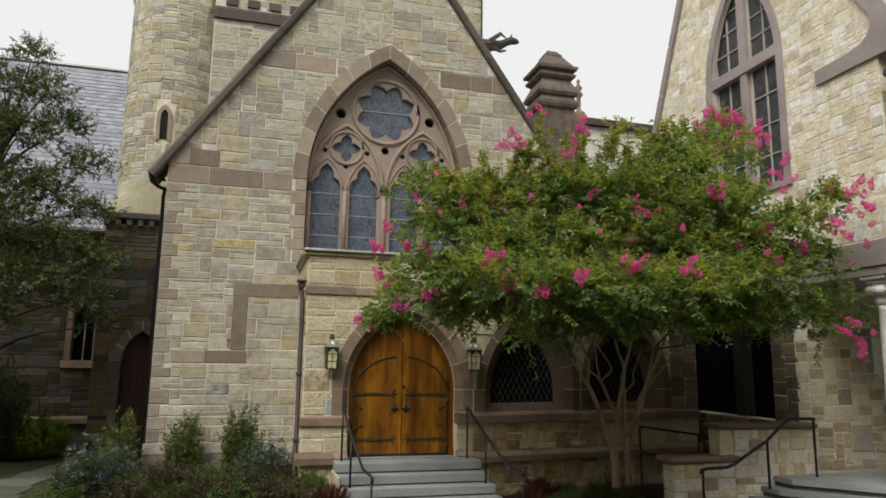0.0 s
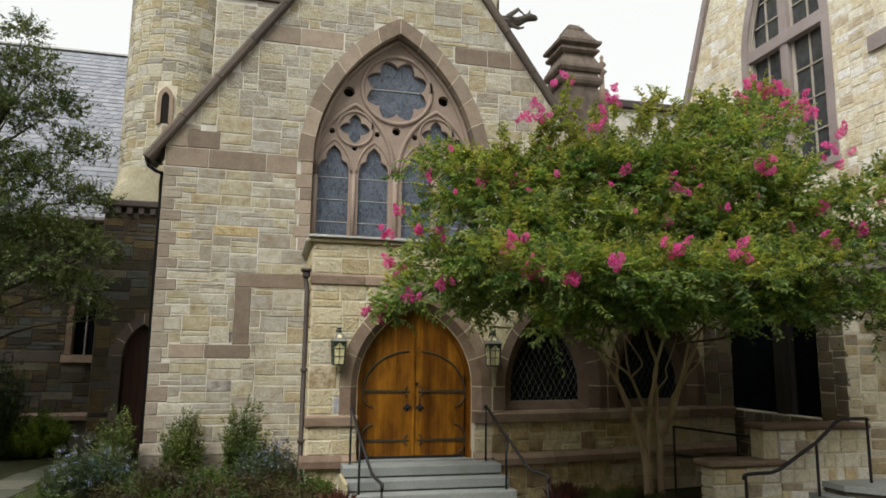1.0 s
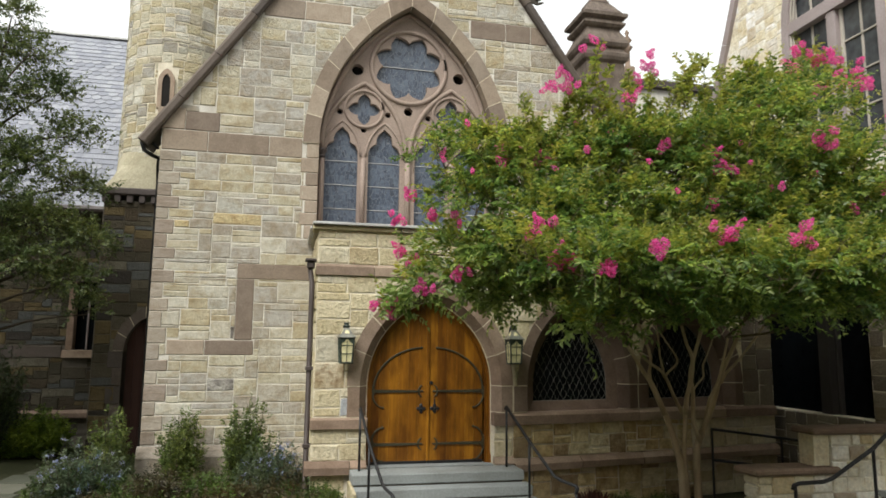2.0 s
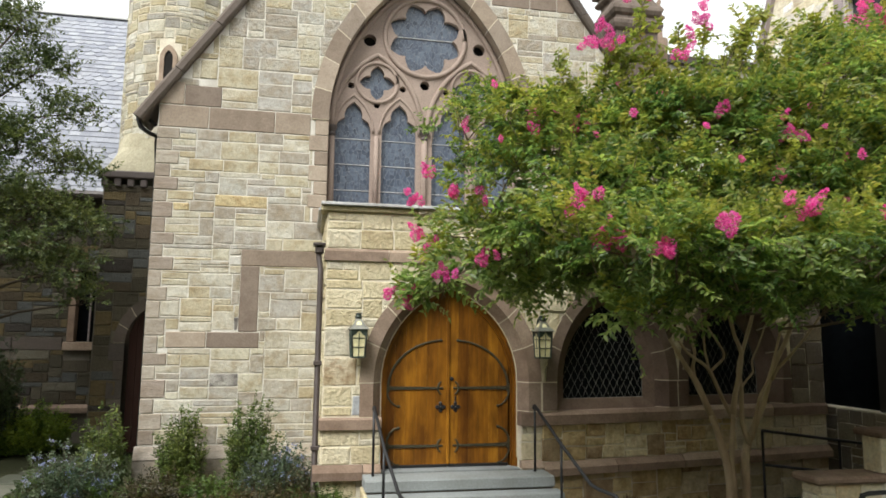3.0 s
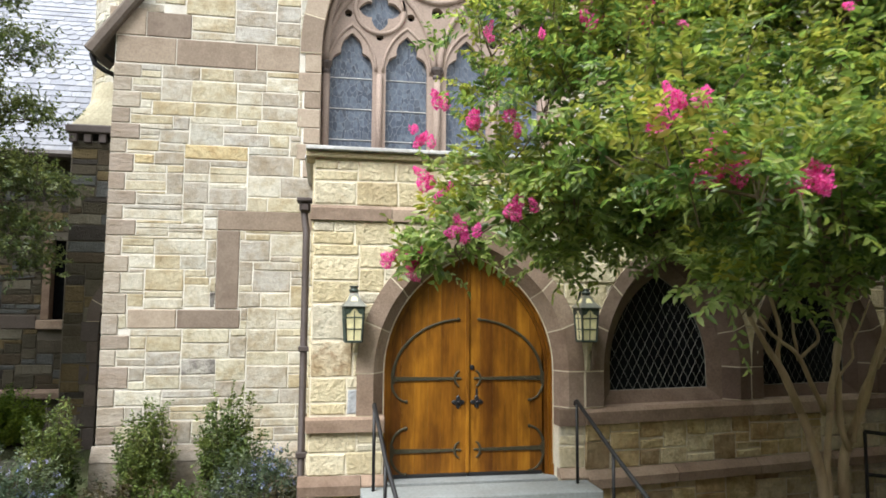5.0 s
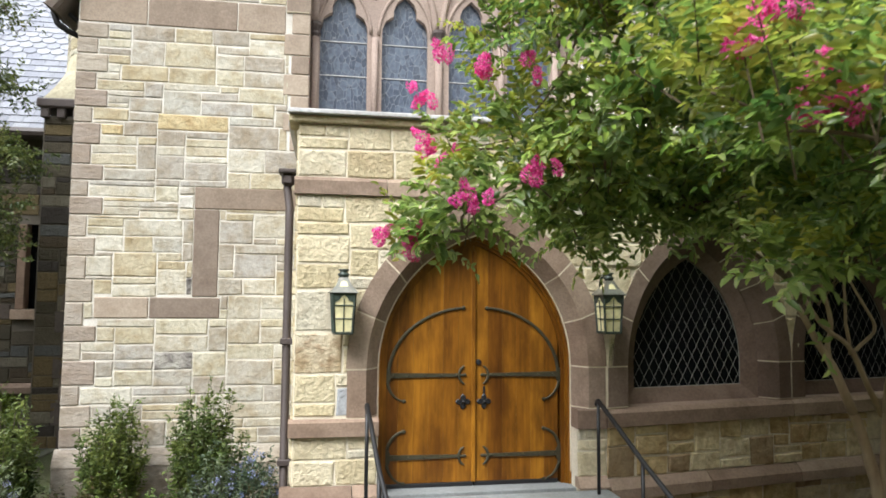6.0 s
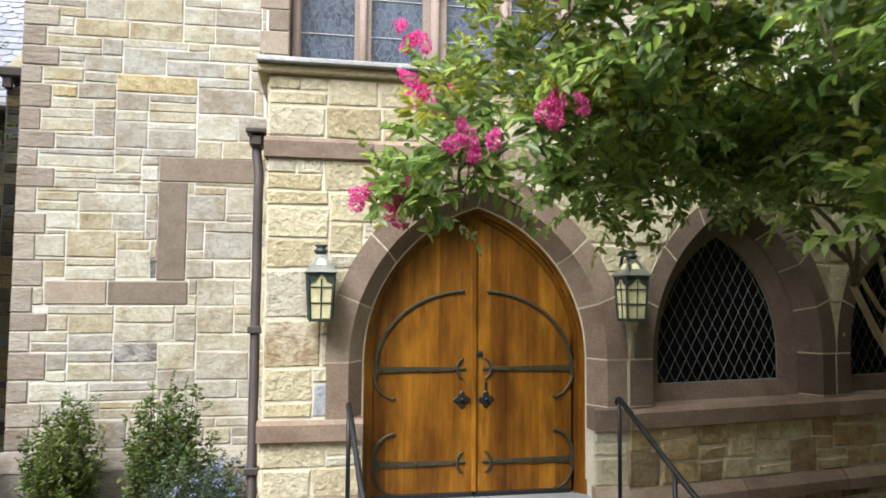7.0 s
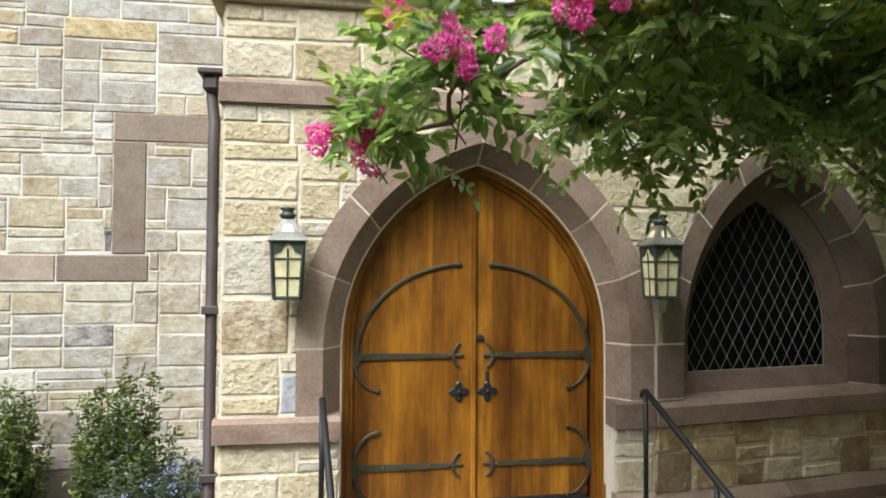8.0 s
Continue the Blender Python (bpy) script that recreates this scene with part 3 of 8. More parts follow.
def voussoirs(parent, cx, w, zs, rise, ring, y0, y1, count, material, splay=0.0, depth=0.2, name="voussoir", rng=random.Random(4)):
    """The wedge stones of a pointed arch, count to each side. With a splay the inner edge is cut back over that width."""
    n = count * 4
    r = (rise * rise + w * w) / (2 * w)

    def ringed(off):
        return arch_points(cx, w + off, zs, math.sqrt((r + off) ** 2 - (r - w) ** 2), n)
    inner, face, outer, bed = ringed(-0.004), ringed(splay), ringed(ring), ringed(splay + 0.003)
    back = Shell()
    for i in range(2 * n):
        back.prism([bed[i], bed[i + 1], outer[i + 1], outer[i]][::-1], y0 - 0.001, y1 - 0.01)
        if splay:
            lip = ringed(-0.0015)
            q = [lip[i], lip[i + 1], bed[i + 1], bed[i]]
            back.add([(q[0][0], y0 + depth - 0.001, q[0][1]), (q[1][0], y0 + depth - 0.001, q[1][1]), (q[2][0], y0 - 0.001, q[2][1]), (q[3][0], y0 - 0.001, q[3][1])], [(3, 2, 1, 0)])
    part("arch_bedding", back, JOINT, parent)
    for k in range(2 * count):
        a, b = k * 4, k * 4 + 4
        e = rng.uniform(0.002, 0.004)
        if splay:
            rows = [(outer, y1), (outer, y0 - e), (face, y0 - e), (inner, y0 + depth), (inner, y1)]
        else:
            rows = [(outer, y1), (outer, y0 - e), (inner, y0 - e), (inner, y1)]
        m, vs, fs = len(rows), [], []
        for i in range(a, b + 1):
            f = (i - a) / (b - a)
            for line, y in rows:
                p = Vector(line[i])
                if f in (0.0, 1.0):
                    p += (Vector(line[i + 1]) - p if f == 0.0 else Vector(line[i - 1]) - p).normalized() * 0.008
                vs.append((p.x, y, p.y))
        for i in range(b - a):
            fs += [(i * m + j, i * m + (j + 1) % m, (i + 1) * m + (j + 1) % m, (i + 1) * m + j) for j in range(m)]
        fs += [tuple(range(m - 1, -1, -1)), tuple(range((b - a) * m, (b - a) * m + m))]
        sh = Shell()
        sh.add(vs, fs)
        part(name, sh, material, parent)


def splayed_jamb(cx, sx, w, far, z0, z1, y0, y1, parent, material, splay=0.125, depth=0.2):
    """A jamb stone whose inner corner is cut back like the arch over it."""
    a = [(w - 0.004, y1), (w - 0.004, y0 + depth), (w + splay, y0), (far, y0), (far, y1)]
    sh = Shell()
    poly = [(cx + sx * x, y) for x, y in a]
    sh.slab(poly[::-1] if sx > 0 else poly, z0, z1)
    part("jamb_block", sh, material, parent)
    a = [(w - 0.002, y1 - 0.02), (w - 0.002, y0 + depth + 0.002), (w + splay, y0 + 0.002), (far - 0.002, y0 + 0.002), (far - 0.002, y1 - 0.02)]
    poly = [(cx + sx * x, y) for x, y in a]
    part("jamb_bedding", Shell().slab(poly[::-1] if sx > 0 else poly, z0 - 0.012, z1 + 0.016), JOINT, parent)


def wall_around(shell, x0, x1, z0, z1, o, y0, y1):
    """A stretch of wall round one arched opening."""
    shell.prism([(x0, z0), (o.cx - o.w, z0), (o.cx - o.w, z1), (x0, z1)], y0, y1)
    shell.prism([(o.cx + o.w, z0), (x1, z0), (x1, z1), (o.cx + o.w, z1)], y0, y1)
    if o.z0 > z0 + 0.01:
        shell.prism([(o.cx - o.w, z0), (o.cx + o.w, z0), (o.cx + o.w, o.z0), (o.cx - o.w, o.z0)], y0, y1)
    arc = arch_points(o.cx, o.w, o.zs, o.rise, 12)
    shell.prism(arc + [(o.cx + o.w, z1), (o.cx - o.w, z1)], y0, y1)


# ---- plan ----
GX, G = 1.87, 12.30            # gable's middle and face
GL, GR = -2.93, 6.67           # its corners
F = 10.0                       # porch face
DX = 1.92                      # middle of the doors
DOOR = Opening(DX, 1.06, 0.70, 2.05, 1.42, 0.17)
HX, CANT = 3.31, math.degrees(math.atan(0.17))   # the porch wall turns back beyond the doors
WIN1 = Opening(4.63, 0.945, 1.60, 2.05, 1.411, 0.17)
WIN2 = Opening(7.13, 0.945, 1.60, 2.05, 1.411, 0.17)
CANTED = Matrix.Translation((HX, F, 0)) @ pose(0, 0, 0, 0, 0, CANT) @ Matrix.Translation((-HX, -F, 0))
BIG = Opening(GX, 1.84, 4.85, 6.68, 3.15, 0.19)
EAVE, APEX = 6.95, 13.85

# ground: one sheet to the horizon
sh = Shell()
sh.add([(-900, -900, 0), (900, -900, 0), (900, 900, 0), (-900, 900, 0)], [(0, 1, 2, 3)])
setting("ground", sh, GRASS_GROUND, "shaded lawn and bare soil round the church", "ground")

# gable wall
slope = (APEX - EAVE) / (GX - GL)
sh = Shell()
Y0, Y1 = G + 0.001, G + 0.55
sh.prism([(GL, 0), (GX - BIG.w, 0), (GX - BIG.w, EAVE + slope * (GX - BIG.w - GL)), (GL, EAVE)], Y0, Y1)
sh.prism([(GX + BIG.w, 0), (GR, 0), (GR, EAVE), (GX + BIG.w, EAVE + slope * (GR - GX - BIG.w))], Y0, Y1)
sh.prism([(GX - BIG.w, 0), (GX + BIG.w, 0), (GX + BIG.w, BIG.z0), (GX - BIG.w, BIG.z0)], Y0, Y1)
arc = arch_points(GX, BIG.w, BIG.zs, BIG.rise, 14)
sh.prism(arc + [(GX + BIG.w, EAVE + slope * (GR - GX - BIG.w)), (GX, APEX), (GX - BIG.w, EAVE + slope * (GX - BIG.w - GL))], Y0, Y1)
wall_gable = setting("wall_gable", sh, MORTAR, "gabled church wall of squared pale rubble with brownstone quoins", "wall")

# porch wall with the doorway, and its canted part with two windows
PTOP = 4.56
UEND = 9.2
Y0, Y1 = F + 0.001, F + 0.62


def grown(o, off):
    """The same opening, wider all round by off."""
    r = (o.rise ** 2 + o.w ** 2) / (2 * o.w)
    return Opening(o.cx, o.w + off, o.z0, o.zs, math.sqrt((r + off) ** 2 - (r - o.w) ** 2), 0.0)


sh = Shell()
wall_around(sh, 0.012, HX, 0.0, PTOP, grown(DOOR, 0.16), Y0, Y1)
for a, b in ((DX - DOOR.w - 0.16, DX - DOOR.w), (DX + DOOR.w, DX + DOOR.w + 0.16)):
    sh.prism([(a, 0), (b, 0), (b, 1.45), (a, 1.45)], Y0, Y1 - 0.3)
wall_porch = setting("wall_porch", sh, MORTAR_CREAM, "porch wall of cream rock-faced stone with a brownstone doorway", "wall")
sh = Shell()
wall_around(sh, HX, 5.87, 0.0, PTOP, grown(WIN1, 0.16), Y0, Y1)
wall_around(sh, 5.87, 8.39, 0.0, PTOP, grown(WIN2, 0.16), Y0, Y1)
sh.prism([(8.39, 0), (UEND, 0), (UEND, PTOP), (8.39, PTOP)], Y0, Y1)
wall_canted = setting("wall_porch_canted", sh, MORTAR_CREAM, "canted porch wall of mixed cream stone with brownstone window arches", "wall")
wall_canted.matrix_world = CANTED
sh = Shell().prism([(0.012, 0), (0.55, 0), (0.55, PTOP), (0.012, PTOP)], F + 0.62, G + 0.012)
wall_porch_side = setting("wall_porch_side", sh, MORTAR_CREAM, "narrow side wall of the porch in cream stone", "wall")
# added near-black sheets stand for the unlit inside of the porch
RX_IN = 10.02
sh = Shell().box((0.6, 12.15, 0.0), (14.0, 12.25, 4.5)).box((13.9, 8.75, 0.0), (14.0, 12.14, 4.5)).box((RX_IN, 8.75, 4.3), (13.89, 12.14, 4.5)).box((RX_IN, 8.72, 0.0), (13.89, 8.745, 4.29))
setting("wall_inside", sh, SHADE_INSIDE, "added near-black sheets standing for the dark inside the porch", "wall")
sh = Shell().slab([(0.02, F + 0.02), (HX, F + 0.02), (9.48, 11.08), (9.48, G + 0.01), (0.02, G + 0.01)], 4.5, 4.62)
setting("roof_porch", sh, LEAD, "flat lead roof of the porch", "roof")
# added sheet whose black stands for the dark behind the great window
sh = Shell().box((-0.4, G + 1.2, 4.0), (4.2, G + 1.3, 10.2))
setting("wall_nave_inside", sh, SHADE_INSIDE, "added near-black sheet standing for the darkness behind the great window", "wall")

# left wing, turret block and nave roof
BY = 16.6
SIDE = Opening(-3.80, 0.46, 0.0, 2.5, 0.80, 0.12)
sh = Shell()
wall_around(sh, -4.95, GL, 0.0, 6.15, SIDE, BY + 0.012, BY + 0.5)
sh.prism([(-4.95, 0), (-4.5, 0), (-4.5, 6.15), (-4.95, 6.15)], BY + 0.5, 18.8)
sh.prism([(-4.5, 0), (GL, 0), (GL, 6.1), (-4.5, 6.1)], BY + 0.55, BY + 0.6)
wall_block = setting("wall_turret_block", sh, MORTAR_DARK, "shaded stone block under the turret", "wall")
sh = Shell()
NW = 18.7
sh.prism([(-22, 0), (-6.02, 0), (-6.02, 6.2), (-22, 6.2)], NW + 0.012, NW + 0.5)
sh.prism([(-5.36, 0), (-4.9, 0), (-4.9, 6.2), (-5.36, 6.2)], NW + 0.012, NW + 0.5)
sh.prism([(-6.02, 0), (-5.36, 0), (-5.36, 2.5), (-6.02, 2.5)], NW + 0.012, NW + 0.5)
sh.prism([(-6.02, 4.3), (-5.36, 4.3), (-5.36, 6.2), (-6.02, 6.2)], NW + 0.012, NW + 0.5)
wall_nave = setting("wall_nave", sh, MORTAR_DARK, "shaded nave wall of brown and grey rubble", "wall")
sh = Shell().box((GL, G + 0.56, 0.0), (-2.5, 20.0, 6.9), 0.01)
setting("wall_gable_side", sh, MORTAR, "side wall behind the gable's corner", "wall")
sh = Shell().prism([(-2.6, 0), (5.75, 0), (5.75, 17), (-2.6, 17)], 16.8, 17.4)
wall_tower = setting("wall_tower", sh, MORTAR, "tower wall of pale rubble rising behind the gable", "wall")
sh = Shell().box((5.45, 16.8, 0), (5.75, 21.0, 17.0))
setting("wall_tower_side", sh, MORTAR, "side of the tower behind the gable", "wall")

# right building: gabled wing facing -x, with a recessed entry under a lintel
RX = 9.5
RC, RN, RFAR = 9.35, 5.87, 12.83
RE, RA = 8.9, 16.9
sh = Shell()


def west(poly, x0, x1):
    """A polygon of (y, z) in a wall that faces -x."""
    n = len(poly)
    sh.add([(x0, y, z) for y, z in poly] + [(x1, y, z) for y, z in poly],
           [tuple(range(n)), tuple(range(2 * n - 1, n - 1, -1))] + [(i, (i + 1) % n, (i + 1) % n + n, i + n) for i in range(n)])


WY0, WY1, WZ0 = 8.06, 10.60, 6.42
rs = (RA - RE) / (RFAR - RC)
west([(RN, 4.80), (WY0, 4.80), (WY0, RE - 0.9 + (WY0 - RN) * rs), (6.56, 9.93), (RN, 8.86)], RX, RX + 0.5)
west([(WY1, 4.80), (RFAR, 4.80), (RFAR, RE), (WY1, RE + (RFAR - WY1) * rs)], RX, RX + 0.5)
west([(WY0, 4.80), (WY1, 4.80), (WY1, WZ0), (WY0, WZ0)], RX, RX + 0.5)
wa = arch_points((WY0 + WY1) / 2, (WY1 - WY0) / 2, 9.2, 2.6, 10)
west(wa + [(WY1, RE + (RFAR - WY1) * rs), (RC, RA), (WY0, RE - 0.9 + (WY0 - RN) * rs)], RX, RX + 0.5)
west([(8.3, 0), (8.95, 0), (8.95, 4.2), (8.3, 4.2)], RX, RX + 0.5)
west([(8.95, 0), (9.9, 0), (9.9, 1.5), (8.95, 1.5)], RX, RX + 0.5)
west([(9.9, 0), (12.0, 0), (12.0, 1.5), (9.9, 1.5)], RX, RX + 0.5)
west([(12.0, 0), (RFAR, 0), (RFAR, 4.8), (12.0, 4.8)], RX, RX + 0.5)
wall_wing = setting("wall_wing", sh, MORTAR_CREAM, "gabled wing wall of pale cream rubble", "wall")
sh = Shell().prism([(RX + 0.5, 0), (16, 0), (16, 4.3), (RX + 0.5, 4.3)], 8.3, 8.7)
wall_entry = setting("wall_entry", sh, MORTAR_CREAM, "wall of mixed rubble inside the entry recess", "wall")
sh = Shell().prism([(RX + 0.5, 4.8), (16, 4.8), (16, 9.0), (RX + 0.5, 9.0)], RN, RN + 0.4)
wall_wing_front = setting("wall_wing_front", sh, MORTAR_CREAM, "front of the wing in mixed rubble", "wall")

# added unseen walls behind the camera: close the place, block low sky, bounce warmth
sh = Shell().box((-50, -17, 0), (50, -16, 15), 0.05).box((-27, -16, 0), (-26, 40, 12), 0.05)
setting("wall_street", sh, BOUNCE_PLAIN, "unseen plain walls added to block low sky and bounce warm light", "wall")


# ---- gable: trim ----
def trim(name, lo, hi, parent, material=None, c=0.012, label=""):
    # Trim on the nave and turret block is darkened to match their painted shade.
    material = material or (TAN_TRIM if parent == wall_gable else COPING if parent in (wall_nave, wall_block, wall_tower) else BROWNSTONE)
    return part(name, Shell().box(lo, hi, c), material, parent, label)


def band(name, x0, x1, z0, z1, y0, y1, parent, rng, wide=(0.7, 1.4), material=None, gap=0.006):
    """A course of long trim blocks."""
    x = x0
    while x < x1 - 0.01:
        w = rng.uniform(*wide)
        if x1 - (x + w) < wide[0] * 0.6:
            w = x1 - x
        trim(name, (x + gap, y0 + rng.uniform(-0.003, 0.003), z0 + gap), (x + w - gap, y1, z1 - gap), parent, material)
        x += w


def face_plane(y):
    return lambda x, z: Matrix.Translation((x, y, z))


rng = random.Random(11)
BY0, BY1 = G - 0.012, G + 0.10
band("trim_block", GL + 0.005, GX - BIG.w - 0.32, 6.36, 6.77, BY0, BY1, wall_gable, rng, (0.55, 1.2))
band("trim_block", GX + BIG.w + 0.32, GR, 6.36, 6.77, BY0, BY1, wall_gable, rng, (0.55, 1.2))
band("trim_block", -1.15, 0.60, 9.27, 9.68, BY0, BY1, wall_gable, rng, (0.5, 0.95))
band("trim_block", 3.15, 4.9, 9.27, 9.68, BY0, BY1, wall_gable, rng, (0.5, 0.95))
band("trim_block", GL + 0.33, -1.05, 2.49, 2.77, BY0, BY1, wall_gable, rng, (0.6, 0.95))
trim("trim_block", (-1.41, BY0, 2.776), (-1.09, BY1, 3.925), wall_gable)
trim("trim_block", (-1.41, BY0, 3.931), (-0.02, BY1, 4.22), wall_gable)
trim("trim_block", (GL + 0.42, BY0, 6.776), (GL + 1.05, BY1, 7.15), wall_gable)
# quoins at the corner, long and short by turns
QUOINS = []
z, k = 0.88, 0
while z < 6.34:
    h = rng.uniform(0.20, 0.31)
    h = 6.352 - z if 6.352 - z - h < 0.15 else h
    w = 0.34 + rng.uniform(-0.03, 0.05) if k % 2 else 0.21 + rng.uniform(-0.02, 0.04)
    QUOINS.append((z, z + h, w))
    trim("quoin", (GL - 0.006, BY0 - rng.uniform(0, 0.006), z + 0.006), (GL + w, G + (0.22 if k % 2 else 0.4), z + h - 0.006), wall_gable, QUOIN_STONE)
    z, k = z + h, k + 1
# window jamb quoins
for sx in (-1, 1):
    z, k = 4.75, 0
    while z < BIG.zs - 0.02:
        h = rng.uniform(0.24, 0.34)
        h = BIG.zs - z if BIG.zs - z - h < 0.18 else h
        w = 0.34 if k % 2 else 0.24
        a, b = GX + sx * (BIG.w - 0.004), GX + sx * (BIG.w + w)
        w = 0.312 if z + h > 6.34 else w
        trim("jamb_block", (min(a, b), BY0 - 0.004, z + 0.005), (max(a, b), G + 0.36, z + h - 0.005), wall_gable)
        z, k = z + h, k + 1
voussoirs(wall_gable, GX, BIG.w, BIG.zs, BIG.rise, 0.315, G - 0.03, G + 0.30, 7, TAN_TRIM)
# sloping plinth
for x0, x1 in ((GL - 0.05, -1.5), (-1.5, -0.02)):
    sh = Shell()
    sh.add([(x0, G - 0.11, 0.66), (x1, G - 0.11, 0.66), (x1, G - 0.012, 0.86), (x0, G - 0.012, 0.86), (x0, G + 0.05, 0.66), (x1, G + 0.05, 0.66), (x1, G + 0.05, 0.86), (x0, G + 0.05, 0.86)],
           [(0, 1, 2, 3), (4, 7, 6, 5), (0, 4, 5, 1), (3, 2, 6, 7), (0, 3, 7, 4), (1, 5, 6, 2)])
    part("plinth_block", sh, QUOIN_STONE, wall_gable)
trim("footing", (GL - 0.05, G - 0.10, 0.0), (-0.01, G + 0.05, 0.655), wall_gable, QUOIN_STONE)


# raking copings with joints
def raking(x0, z0, x1, z1, y0, y1, up, parent, count, name="coping_block"):
    d = Vector((x1 - x0, 0, z1 - z0))
    n = Vector((-d.z, 0, d.x)).normalized()
    n = n if n.z > 0 else -n
    for i in range(count):
        a, b = i / count + 0.0007, (i + 1) / count - 0.0007
        p, q = Vector((x0, 0, z0)) + d * a, Vector((x0, 0, z0)) + d * b
        prof = [(y0 + 0.03, -0.09), (y0, -0.05), (y0, up * 0.45), (y0 + 0.06, up), (y1, up), (y1, -0.10)]
        vs = [(c.x + n.x * h, y, c.z + n.z * h) for c in (p, q) for y, h in prof]
        m = len(prof)
        sh = Shell()
        sh.add(vs, [tuple(range(m)), tuple(range(2 * m - 1, m - 1, -1))] + [(k, k + m, (k + 1) % m + m, (k + 1) % m) for k in range(m)])
        part(name, sh, COPING, parent)


raking(GL - 0.33, EAVE - slope * 0.33, GX, APEX, G - 0.13, G + 0.6, 0.10, wall_gable, 8)
raking(GR + 0.33, EAVE - slope * 0.33, GX, APEX, G - 0.13, G + 0.6, 0.10, wall_gable, 8)
trim("kneeler", (GL - 0.10, G - 0.015, 6.78), (GL + 0.41, G + 0.5, 7.2), wall_gable)

# ---- great window: tracery ----
TX = GX


def ring_points(cx, cz, r, n):
    return [(cx + r * math.cos(k * math.tau / n), cz + r * math.sin(k * math.tau / n)) for k in range(n)]


def foil_points(cx, cz, lobes, centre, r, turn=0.0, n=7, sharp=0.0):
    """The outline of a foiled opening: lobes of radius r round a centre."""
    half = math.asin(min(0.999, centre * math.sin(math.pi / lobes) / r)) + math.pi / lobes
    pts = []
    for k in range(lobes):
        a = turn + k * math.tau / lobes
        lx, lz = cx + centre * math.cos(a), cz + centre * math.sin(a)
        for i in range(n - 1):
            f = -half + 2 * half * i / (n - 1)
            rr = r * (1 + sharp * max(0.0, 1 - abs(f) * 1.6))
            pts.append((lx + rr * math.cos(a + f), lz + rr * math.sin(a + f)))
    return pts


def lancet_points(cx, w, z0, zs, zt):
    """A light with a cusped, three-lobed head."""
    side = [(w, z0), (w, zs), (w * 0.97, zs + 0.10), (w * 0.84, zs + 0.2), (w * 0.62, zs + 0.25), (w * 0.50, zs + 0.27), (w * 0.50, zs + 0.36), (w * 0.38, zs + 0.47), (w * 0.17, zt - 0.05)]
    return [(cx + x, z) for x, z in side] + [(cx, zt)] + [(cx - x, z) for x, z in side[::-1]]


def plate(name, outer, holes, y0, y1, material, parent):
    """A flat stone plate with openings through it."""
    bm = bmesh.new()
    loops = []
    for pts in [outer] + holes:
        vs = [bm.verts.new((x, y0, z)) for x, z in pts]
        es = [bm.edges.new((vs[i], vs[(i + 1) % len(vs)])) for i in range(len(vs))]
        loops.append((vs, es))
    edges = [e for _, es in loops for e in es]
    bmesh.ops.triangle_fill(bm, use_beauty=True, use_dissolve=False, edges=edges, normal=(0, -1, 0))
    for vs, es in loops:
        back = [bm.verts.new((v.co.x, y1, v.co.z)) for v in vs]
        for i in range(len(vs)):
            j = (i + 1) % len(vs)
            bm.faces.new((vs[i], vs[j], back[j], back[i]))
    bmesh.ops.recalc_face_normals(bm, faces=bm.faces)
    me = bpy.data.meshes.new(name)
    bm.to_mesh(me)
    bm.free()
    return link(name, me, material, parent)


TRACERY = surface("tracery_sandstone", [(0.33, 0.26, 0.215), (0.36, 0.285, 0.235), (0.30, 0.235, 0.20)], 0.88, grain=45, patch=1.3, bump=0.3, dist=0.006, stain=(0.72, 0.7, 0.68), stain_amount=0.5)
great_window = tagged(thing("window_1", "great pointed window with stone tracery and leaded stained glass", "window", kind="structure"))
ZS = 5.0
lights = [(0.50, 0.335), (1.38, 0.335), (2 * TX - 1.38, 0.335), (2 * TX - 0.50, 0.335)]
outer = arch_points(TX, BIG.w, BIG.zs, BIG.rise, 16) + [(TX + BIG.w, ZS - 0.2), (TX - BIG.w, ZS - 0.2)]
holes = [lancet_points(cx, w, ZS, 6.58, 7.17) for cx, w in lights]
ROSE = (TX, 8.57)
holes.append(foil_points(*ROSE, 8, 0.485, 0.212, math.pi / 8, 11, 0.2))
QUATS = [(0.94, 7.58), (2 * TX - 0.94, 7.58)]
for q in QUATS:
    holes.append(foil_points(*q, 4, 0.165, 0.135, math.pi / 2, 9, 0.33))
for x, z, r in [(0.78, 8.43, 0.125), (2.96, 8.43, 0.125), (TX, 7.60, 0.095), (0.94, 7.13, 0.06), (2.80, 7.13, 0.06),
                (0.44, 7.49, 0.062), (1.44, 7.49, 0.062), (2.30, 7.49, 0.062), (3.30, 7.49, 0.062)]:
    holes.append(ring_points(x, z, r, 14))
TY = G + 0.27
plate("tracery", outer, holes, TY, TY + 0.16, TRACERY, great_window)


def bead(name, pts, r, parent, material=TRACERY, flat=1.0, sides=6):
    return part(name, Shell().tube(pts, r, sides, flat), material, parent, smooth=True)


for q in QUATS:
    bead("roundel", [(q[0] + 0.395 * math.cos(a), TY - 0.005, q[1] + 0.395 * math.sin(a)) for a in [k * math.tau / 28 for k in range(31)]], 0.035, great_window)
    bead("sub_arch", [(x, TY - 0.005, z) for x, z in arch_points(q[0], 0.885, 6.62, 1.52, 12)], 0.05, great_window)
bead("roundel", [(ROSE[0] + 0.80 * math.cos(a), TY - 0.005, ROSE[1] + 0.80 * math.sin(a)) for a in [k * math.tau / 40 for k in range(43)]], 0.05, great_window)
